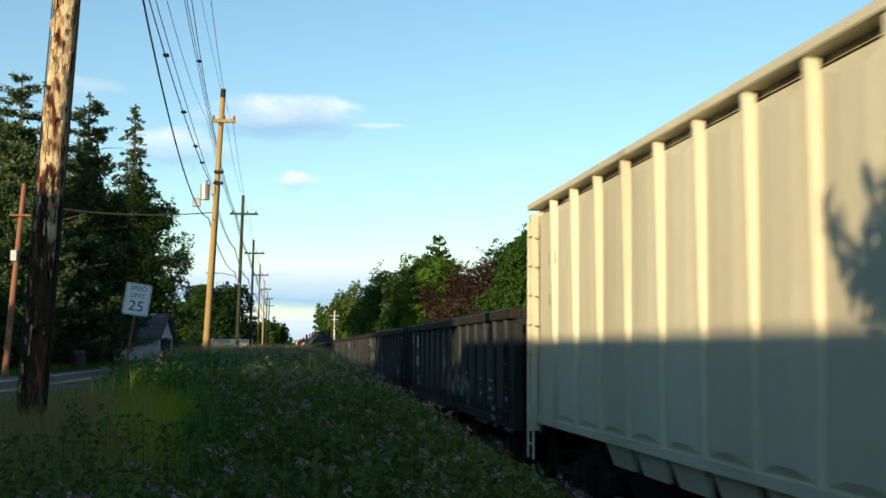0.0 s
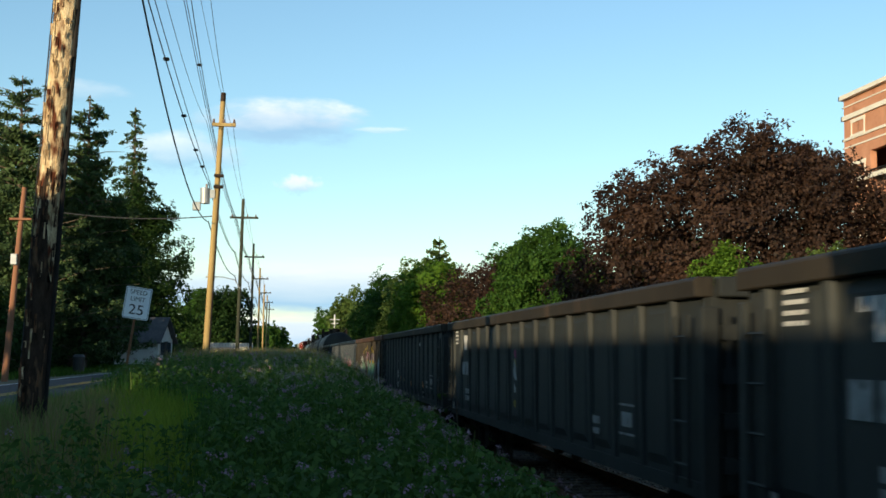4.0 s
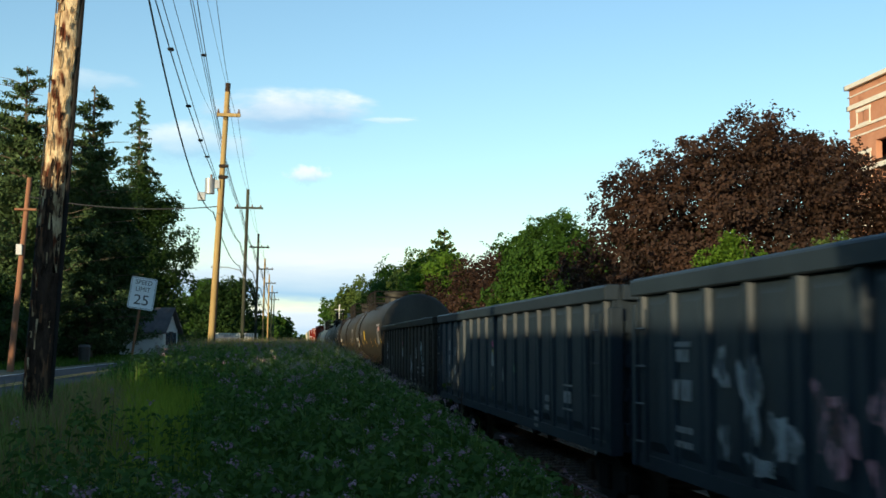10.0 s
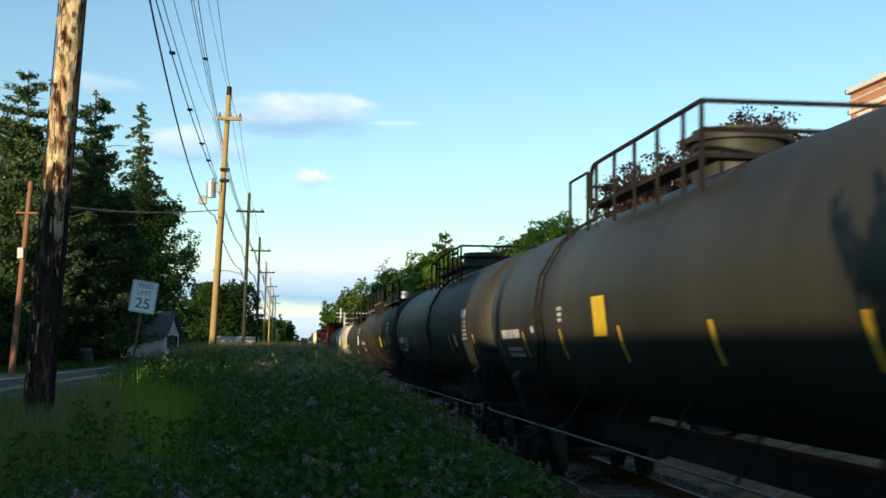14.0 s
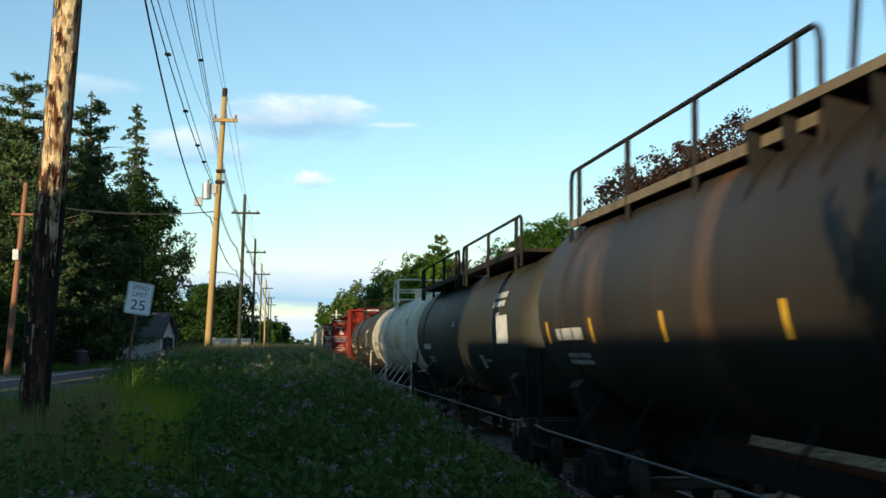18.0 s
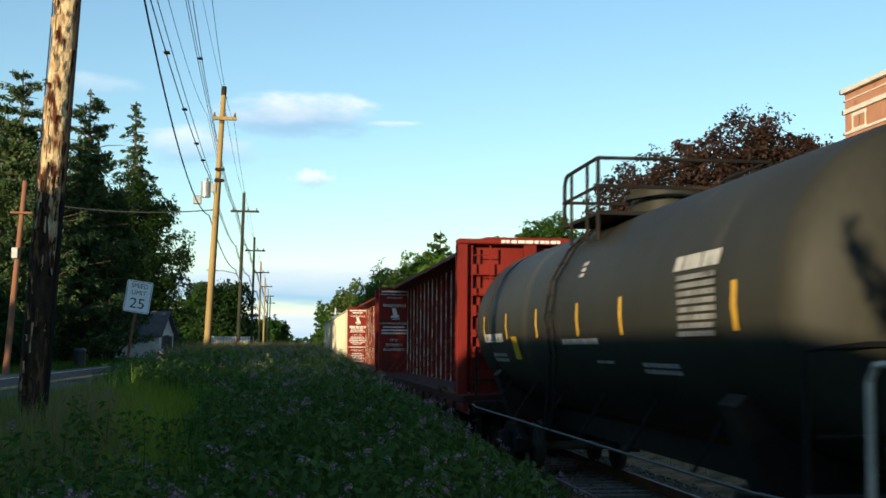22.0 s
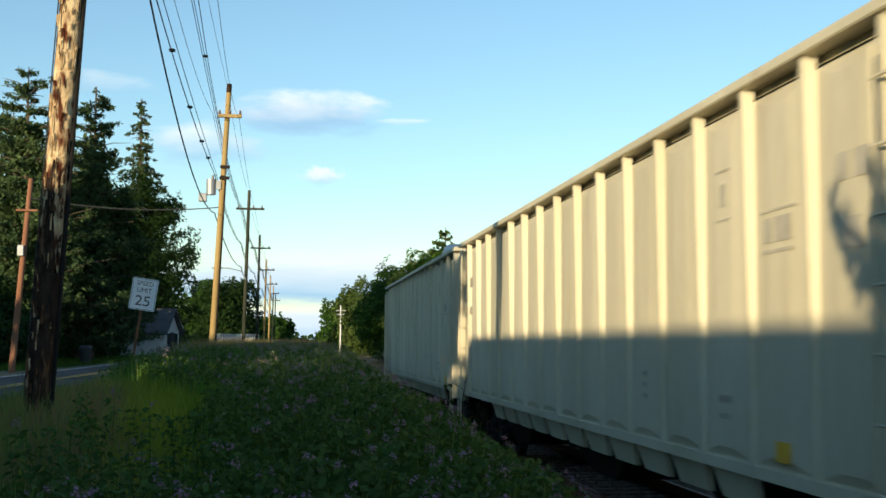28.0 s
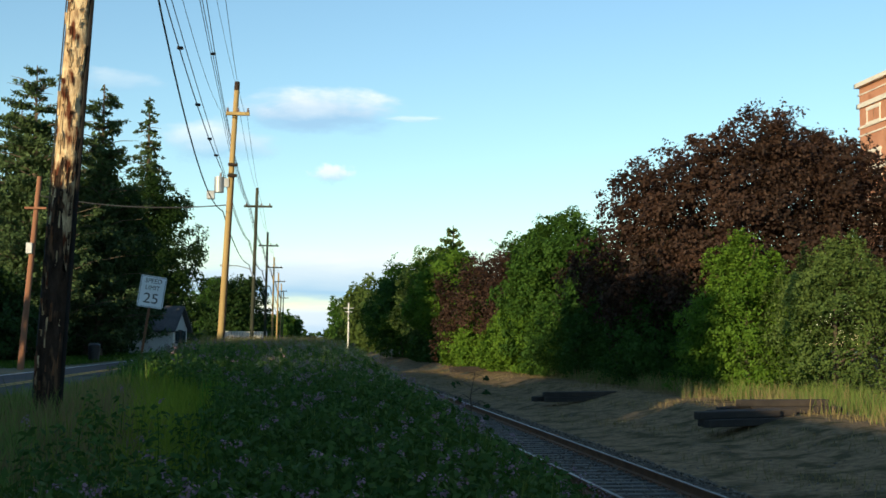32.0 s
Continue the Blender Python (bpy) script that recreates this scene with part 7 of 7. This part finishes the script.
def build_meadow():
    rng = np.random.default_rng(8)
    def tall(x, y):
        """Where the tall meadow stands: not on the mown verge nor on the fresh patch beside it."""
        edge = -0.55 - 0.35 * ease(9, 15, y) - 2.3 * ease(15.5, 24, y) - 2.6 * (1 - ease(7.6, 9.0, y))
        return x > edge + rng.normal(size=len(x)) * 0.13

    x, y = meadow_points(rng, 185000, -3.4, 4.1, 4.5, 80, 2.1)
    keep = (np.hypot(x, y) > 4.2) & tall(x, y) & (rng.random(len(x)) > ease(3.6, 4.1, x))
    x, y = x[keep], y[keep]
    tuft = 0.5 + 0.5 * np.sin(x * 2.3 + 1.7 * np.sin(y * 0.8)) * np.sin(y * 1.1 + 1.3 * np.sin(x * 1.9))
    far = 1 + y / 28
    h = rng.uniform(0.22, 0.58, len(x)) * (0.75 + 0.55 * tuft) * (1 - 0.3 * ease(2.6, 4.0, x)) * (0.75 + 0.35 * ease(10, 30, y))
    shoulder = (1 - ease(-0.6, 0.6, x + 0.02 * y)) * ease(10, 15, y)
    # more pale stalks further off also put the brighter light there into colour
    pale = rng.random(len(x)) < 0.04 + 0.6 * ease(14, 32, y) * (1 - 0.4 * ease(1.8, 3.5, x)) * (1 - 0.6 * shoulder)
    fresh = ~pale & (rng.random(len(x)) < 0.8 * shoulder)
    w = rng.uniform(0.007, 0.015, len(x)) * far
    for k, mat, lab in ((~pale & ~fresh, "grass", "tall dark green meadow grass on the bank"), (fresh, "grass_lush", "lush bright green grass on the shoulder of the bank"), (pale, "grass_lime", "yellow-green grass stalks in the meadow")):
        blades("meadow_grass", lab, x[k], y[k], h[k] * (1.25 if mat == "grass_lime" else 1.0), w[k], mat, rng)
    x, y = meadow_points(rng, 80000, -4.5, -0.6, 6.5, 36, 1.6)
    keep = (x < -1.35 - 0.08 * (y - 9) + rng.normal(size=len(x)) * 0.25) & ((y < 22) | (x < -3.4)) & (rng.random(len(x)) > 0.5 * ease(22, 34, y))
    x, y = x[keep], y[keep]
    for k, mat in ((0, "grass_dry"), (1, "grass_lime"), (2, "grass")):
        s = np.clip(np.round(1.1 + np.sin(x * 2.7 + 2 * np.sin(y * 0.7)) * np.sin(y * 1.3) * 0.7 - 1.15 + rng.normal(size=len(x)) * 0.55), 0, 2) == k
        blades("verge_grass", "dry tan grass and green stalks on the road verge", x[s], y[s], rng.uniform(0.10, 0.46, s.sum()) * (0.8 + 0.3 * k), rng.uniform(0.003, 0.007, s.sum()) * (1 + y[s] / 25), mat, rng, 0.55)
    x, y = rng.uniform(-2.9, -0.3, 30000), rng.uniform(7.6, 21, 30000)
    c = -0.72 - 0.10 * (y - 9)
    patch = np.sin(x * 3.1 + 2 * np.sin(y * 0.9)) * np.sin(y * 1.5 + np.sin(x * 2.1))
    keep = np.abs(x - c + rng.normal(size=len(x)) * 0.34) < 0.42 + 0.3 * patch
    blades("verge_grass", "fresh yellow-green grass patch on the bank", x[keep], y[keep], rng.uniform(0.08, 0.42, keep.sum()) * (0.9 + 0.4 * patch[keep]), rng.uniform(0.006, 0.014, keep.sum()) * 1.2, "grass_fresh", rng, 0.6)
    x, y = rng.uniform(-3.6, 2.2, 24000), rng.uniform(34, 80, 24000)
    blades("meadow_grass", "tall pale seeding grass on top of the bank", x, y, rng.uniform(0.45, 1.0, len(x)), rng.uniform(0.010, 0.02, len(x)) * 1.5, "grass_dry", rng, 0.25)
    x, y = rng.uniform(12.4, 18, 34000), 24 + 40 * rng.random(34000) ** 1.3
    tuft = 0.5 + 0.5 * np.sin(x * 2.9 + 2 * np.sin(y * 1.1)) * np.sin(y * 1.7 + np.sin(x * 2.3))
    keep = x > 13.3 + 0.6 * np.sin(y * 0.9) + 0.9 * rng.random(len(x)) - 0.8 * tuft
    x, y, tuft = x[keep], y[keep], tuft[keep]
    dry = rng.random(len(x)) < 0.75 - 0.6 * ease(12.8, 14.5, x)
    h = rng.uniform(0.15, 0.75, len(x)) * (0.35 + 0.95 * tuft)
    for k, mat, lab in ((~dry, "grass_lime", "tall yellow-green grass at the foot of the trees"), (dry, "grass_dry", "dry grass tufts at the edge of the dirt strip")):
        blades("bank_grass", lab, x[k], y[k], h[k], rng.uniform(0.008, 0.022, k.sum()), mat, rng, 0.5)
    # the bank goes on beside and behind the place where the camera stands
    x, y = rng.uniform(-4.3, 3.6, 22000), rng.uniform(-14, 5.5, 22000)
    keep = np.hypot(x, y) > 1.6
    keep &= (np.hypot(x, y) > 4.4) | (rng.random(len(x)) < 0.6)
    x, y = x[keep], y[keep]
    blades("meadow_grass", "trodden meadow grass on the bank", x, y, rng.uniform(0.12, 0.4, len(x)) * (0.4 + 0.6 * (np.hypot(x, y) > 4.4)), rng.uniform(0.008, 0.016, len(x)) * 1.3, "grass", rng, 0.6)
    x, y = rng.uniform(8.0, 14.2, 40000), 15 + 85 * rng.random(40000) ** 1.5
    keep = np.sin(x * 2.1 + y * 0.4) + rng.normal(size=len(x)) * 0.7 > 0.9 - 0.5 * ease(10, 13.5, x)
    blades("bank_grass", "sparse dry grass on the dirt strip", x[keep], y[keep], rng.uniform(0.06, 0.25, keep.sum()), rng.uniform(0.012, 0.025, keep.sum()), "grass_dry", rng, 0.6)
    x, y = rng.uniform(-24, -9.8, 30000), 50 + 60 * rng.random(30000)
    blades("verge_grass", "shaded lawn grass beyond the road", x, y, rng.uniform(0.1, 0.3, len(x)), rng.uniform(0.03, 0.06, len(x)), "grass", rng)
    # flowering weeds: stems, narrow leaves and purple heads
    n = 10000
    x, y = meadow_points(rng, n, -3.4, 3.8, 5.0, 60, 1.8)
    keep = (np.hypot(x, y) > 4.6) & (tall(x, y) | ((rng.random(n) < 0.22) & (y < 12) & (x > -2.0)))
    x, y = x[keep], y[keep]
    n = len(x)
    h = rng.uniform(0.42, 0.82, n) * (1 - 0.3 * ease(2.4, 3.6, x)) * (0.75 + 0.3 * ease(8, 30, y))
    blades("weed_stems", "thin green stems of flowering weeds", x, y, h, 0.010 * (1 + y / 30), "grass", rng, 0.12, "weed")
    foot = np.stack([x, y, ground_z(x, y)], -1)
    m = 20
    u = rng.uniform(0.15, 0.9, (n, m))
    a = rng.uniform(0, 6.283, (n, m))
    r = rng.uniform(0.03, 0.11, (n, m))
    at = foot[:, None] + np.stack([np.cos(a) * r, np.sin(a) * r, u * h[:, None]], -1)
    way = np.stack([np.cos(a), np.sin(a), np.full((n, m), 1.1)], -1) + rng.normal(size=(n, m, 3)) * 0.3
    o = part("weed_leaves", leaf_mesh("weed_leaves", at.reshape(-1, 3), way.reshape(-1, 3), 0.040, rng, 2.0), M["weed_leaf"])
    tagged(o, "narrow dark green leaves of meadow weeds", "weed", kind="stuff")
    for name, pick, mat, lab in (("purple_flowers", rng.random(n) < 0.15, "petal", "clusters of small purple flowers on tall weeds"), ("pale_flowers", (rng.random(n) < 0.4) & (y > 17) & (x > -0.6), "petal_white", "pale whitish flower heads in the meadow")):
        p = foot[pick]
        hh = h[pick]
        k = 17
        d = rng.normal(size=(len(p), k, 3)) * np.array([0.015, 0.015, 0.013]) * (1 + np.minimum(p[:, 1], 30) / 40)[:, None, None]
        at = p[:, None] + np.stack([np.zeros(len(p)), np.zeros(len(p)), hh], -1)[:, None] + d
        way = d * 30 + np.array([0, -0.2, 0.7]) + rng.normal(size=d.shape) * 0.3
        o = part(name, leaf_mesh(name, at.reshape(-1, 3), way.reshape(-1, 3), 0.018, rng, 1.1), M[mat])
        tagged(o, lab, "flowers", kind="stuff")


build_meadow()


# ---- clutter beside the track ----
def timber_pile(label, x, y, pieces, seed, turn):
    rng = random.Random(seed)
    t = thing("timber_pile", label, "timber pile", "timber piles beside the railway", pose(x, y, float(ground_z(x, y)) + 0.03, 0, 0, turn))
    for i in range(pieces):
        lay = i // 3
        o = part("timber", Shape().box(-1.25, -0.115, 0, 1.25, 0.115, 0.18), M["old_timber"], t, bevel=0.02)
        o.location = (rng.uniform(-0.5, 0.5), (i % 3) * 0.27 + rng.uniform(-0.04, 0.04) + 0.1 * lay, lay * 0.182)
        o.rotation_euler = (0, 0, radians(rng.uniform(-5, 5)))


timber_pile("dark old sleepers piled on the dirt strip", 11.0, 29.3, 6, 1, 22)
timber_pile("dark old sleepers lying on the dirt strip", 12.3, 31.0, 4, 2, 10)
timber_pile("dark old sleepers lying in the shade", 10.4, 45.2, 5, 3, 15)
timber_pile("dark old sleepers lying beside the bushes", 11.4, 80.5, 6, 4, 20)


def build_small_things():
    b = thing("rubbish_bin", "dark rubbish bin standing across the road", "bin", "", pose(-10.3, 66, float(ground_z(-10.3, 66))))
    part("body", Shape().tube([(0, 0, 0), (0, 0, 0.85)], 0.26, 12, 0.31), M["bin"], b, smooth=True)
    part("lid", Shape().tube([(0, 0, 0.85), (0, 0, 0.93), (0, 0, 0.98)], 0.33, 12, 0.2), M["bin"], b, smooth=True)
    # upright boards stand in for a low white building further down the road
    f = thing("fence", "tall white boards standing for a pale building down the road", "fence", "", pose(-8.6, 150, float(ground_z(-8.6, 150))))
    for i in range(16):
        part("board", Shape().box(i * 0.32, -0.02, 0.1, i * 0.32 + 0.28, 0.02, 2.3), M["siding"], f)
    for z in (0.4, 1.8):
        part("fence_rail", Shape().box(0, 0.02, z, 5.1, 0.08, z + 0.1), M["siding"], f)
    lamp = thing("street_lamp", "street lamp on a curved arm fixed to a utility pole", "street lamp", "", pose(-2.6, 75.8, 6.6))
    part("arm", Shape().tube([(0, 0, -0.6), (-0.3, -0.1, -0.1), (-1.0, -0.3, 0.05), (-1.5, -0.4, 0.05)], 0.03, 6), M["metal_grey"], lamp, smooth=True)
    part("lamp_head", Shape().prism([(-2.0, 0.0), (-1.45, 0.0), (-1.4, 0.08), (-1.6, 0.14), (-2.0, 0.1)], -0.5, -0.28), M["metal_grey"], lamp, bevel=0.02)
    p = thing("utility_pole", "grey signal pole beside the far rails", "utility pole", "", pose(8.1, 200, -0.2))
    part("shaft", Shape().tube([(0, 0, 0), (0, 0, 8.6)], 0.19, 8, 0.14), M["metal_grey"], p, smooth=True)
    part("crossarm", Shape().box(-0.8, -0.06, 7.7, 0.8, 0.06, 7.85).box(-0.6, -0.06, 7.1, 0.6, 0.06, 7.25), M["metal_grey"], p)


build_small_things()


def build_stalks():
    """A tall leafless weed beside the near rail, and a rusty plate on the sleepers."""
    rng = random.Random(12)
    z = float(ground_z(3.6, 27.2))
    t = thing("dry_weed", "tall leafless dark weed stalk beside the rails", "weed", "", pose(3.75, 27.2, z))
    part("stem", Shape().tube([(0, 0, -0.1), (0.05, 0, 0.7), (0.02, 0, 1.2), (0.12, 0, 1.75)], 0.022, 6, 0.008), M["bark"], t, smooth=True)
    for k in range(7):
        h = 0.7 + 0.14 * k
        a = rng.uniform(-0.5, 0.5) + (math.pi if k % 2 else 0)
        part("twig", Shape().tube([(0.03, 0, h), (0.03 + 0.2 * math.cos(a), 0.2 * math.sin(a), h + 0.12), (0.03 + 0.36 * math.cos(a), 0.36 * math.sin(a), h + 0.05)], 0.011, 5, 0.004), M["bark"], t)
        at = np.array([(0.03 + 0.34 * math.cos(a) + rng.uniform(-0.06, 0.06), 0.34 * math.sin(a) + rng.uniform(-0.06, 0.06), h + 0.03 + rng.uniform(-0.05, 0.05)) for _ in range(5)])
        part("leaf", leaf_mesh("leaf", at, np.tile([0.2, -0.5, 0.6], (5, 1)), 0.09, np.random.default_rng(k), 1.6), M["leaf_dark"], t)
    p = thing("rusty_plate", "flat rusty steel plate lying beside the rail", "scrap", "", pose(6.25, 31.5, -0.19, 0, 0, 8))
    part("plate", Shape().box(-0.09, -0.9, 0.0, 0.09, 0.9, 0.10), M["rust"], p, bevel=0.01)


build_stalks()


# ---- clouds: far sheets of thin vapour that drift across the sky ----
CLOUDS = []


def cloud(label, x, z, w, h, seed, dense, shade=0.5, far=2400.0):
    m = bpy.data.materials.new("cloud vapour")
    m.use_nodes = True
    t = m.node_tree
    t.nodes.remove(t.nodes["Principled BSDF"])
    co = t.nodes.new("ShaderNodeTexCoord")
    mp = t.nodes.new("ShaderNodeMapping")
    mp.inputs["Location"].default_value = (seed * 3.1, 0, seed * 1.7)
    mp.inputs["Scale"].default_value = (2.6 / w, 1, 2.0 / h)
    t.links.new(co.outputs["Object"], mp.inputs[0])
    nz = t.nodes.new("ShaderNodeTexNoise")
    nz.inputs["Scale"].default_value, nz.inputs["Detail"].default_value, nz.inputs["Roughness"].default_value = 1.6, 7.0, 0.55
    t.links.new(mp.outputs[0], nz.inputs["Vector"])
    m2 = t.nodes.new("ShaderNodeMapping")
    m2.inputs["Scale"].default_value = (2.0 / w, 0, 2.0 / h)
    t.links.new(co.outputs["Object"], m2.inputs[0])
    ln = t.nodes.new("ShaderNodeVectorMath")
    ln.operation = "LENGTH"
    t.links.new(m2.outputs[0], ln.inputs[0])
    fall = t.nodes.new("ShaderNodeMapRange")
    fall.inputs[1].default_value, fall.inputs[2].default_value, fall.inputs[3].default_value, fall.inputs[4].default_value = 0.1, 1.0, 0.5, -0.38
    t.links.new(ln.outputs["Value"], fall.inputs[0])
    ad = t.nodes.new("ShaderNodeMath")
    t.links.new(nz.outputs[0], ad.inputs[0])
    t.links.new(fall.outputs[0], ad.inputs[1])
    al = t.nodes.new("ShaderNodeMapRange")
    al.interpolation_type = "SMOOTHSTEP"
    al.inputs[1].default_value, al.inputs[2].default_value, al.inputs[4].default_value = 0.42, 0.86, dense
    t.links.new(ad.outputs[0], al.inputs[0])
    sp = t.nodes.new("ShaderNodeSeparateXYZ")
    t.links.new(m2.outputs[0], sp.inputs[0])
    tone = t.nodes.new("ShaderNodeMath")
    tone.operation = "MULTIPLY_ADD"
    tone.inputs[1].default_value, tone.inputs[2].default_value = 1.1, shade - 0.45
    t.links.new(sp.outputs["Z"], tone.inputs[0])
    tn = t.nodes.new("ShaderNodeMath")
    tn.use_clamp = True
    t.links.new(tone.outputs[0], tn.inputs[0])
    t.links.new(nz.outputs[0], tn.inputs[1])
    mix = t.nodes.new("ShaderNodeMixRGB")
    mix.inputs[1].default_value, mix.inputs[2].default_value = (0.33, 0.53, 0.74, 1), (0.93, 0.92, 0.92, 1)
    t.links.new(tn.outputs[0], mix.inputs[0])
    em = t.nodes.new("ShaderNodeEmission")
    t.links.new(mix.outputs[0], em.inputs[0])
    em.inputs[1].default_value = CLOUD_GLOW
    tr = t.nodes.new("ShaderNodeBsdfTransparent")
    ms = t.nodes.new("ShaderNodeMixShader")
    t.links.new(al.outputs[0], ms.inputs[0])
    t.links.new(tr.outputs[0], ms.inputs[1])
    t.links.new(em.outputs[0], ms.inputs[2])
    t.links.new(ms.outputs[0], t.nodes["Material Output"].inputs[0])
    o = part("backdrop_cloud", Shape().add([(-w / 2, 0, -h / 2), (w / 2, 0, -h / 2), (w / 2, 0, h / 2), (-w / 2, 0, h / 2)], [(0, 1, 2, 3)]), m)
    o.visible_shadow = False
    tagged(o, label, "cloud", kind="structure")
    CLOUDS.append((o, Vector((x, far + 25 * seed, z))))


CLOUD_GLOW = 1.0
cloud("white cumulus cloud with a blue-grey base", -2.0, 446, 540, 150, 1, 0.95, 0.16)
cloud("small faint cloud puff", 22.0, 332, 130, 70, 2, 0.7, 0.6)
cloud("thin lilac-grey cloud streak", -200.0, 392, 400, 150, 3, 0.6, 0.3)
cloud("low blue-grey cloud bank above the horizon", 60.0, 125, 1800, 210, 4, 0.95, 0.22)
# added sheet: its glow paints the sky near the horizon pale blue
cloud("added glowing sheet that tints the low sky pale blue", 100.0, 30, 3200, 230, 7, 1.0, 0.22)
cloud("thin white cloud wisp", 190.0, 458, 200, 26, 5, 0.35, 0.8)
cloud("thin lilac-grey cloud streak", -420.0, 520, 300, 90, 6, 0.28, 0.4)


# ---- motion of the train: every car rolls on with it, and its wheels turn ----
def motions():
    for car, u in CARS:
        walk(car, [(t, pose(TRACK_X, u - rolled(t), 0)) for t in range(33)])
    for o, at in CLOUDS:
        walk(o, [(t, pose(at.x + 1.35 * t, at.y, at.z)) for t in (0, 16, 32)])
    for dy, sets in WHEELS.items():
        lead = sets[0]
        walk(lead, [(k / 30, Matrix.Translation((0, dy, WHEEL_R)) @ Matrix.Rotation(rolled(k / 30) / WHEEL_R, 4, "X")) for k in range(0, 961)])
        for w in sets[1:]:
            w.rotation_mode = "QUATERNION"
            w.animation_data_create()
            w.animation_data.action = lead.animation_data.action
            w.animation_data.action_slot = lead.animation_data.action_slot


motions()
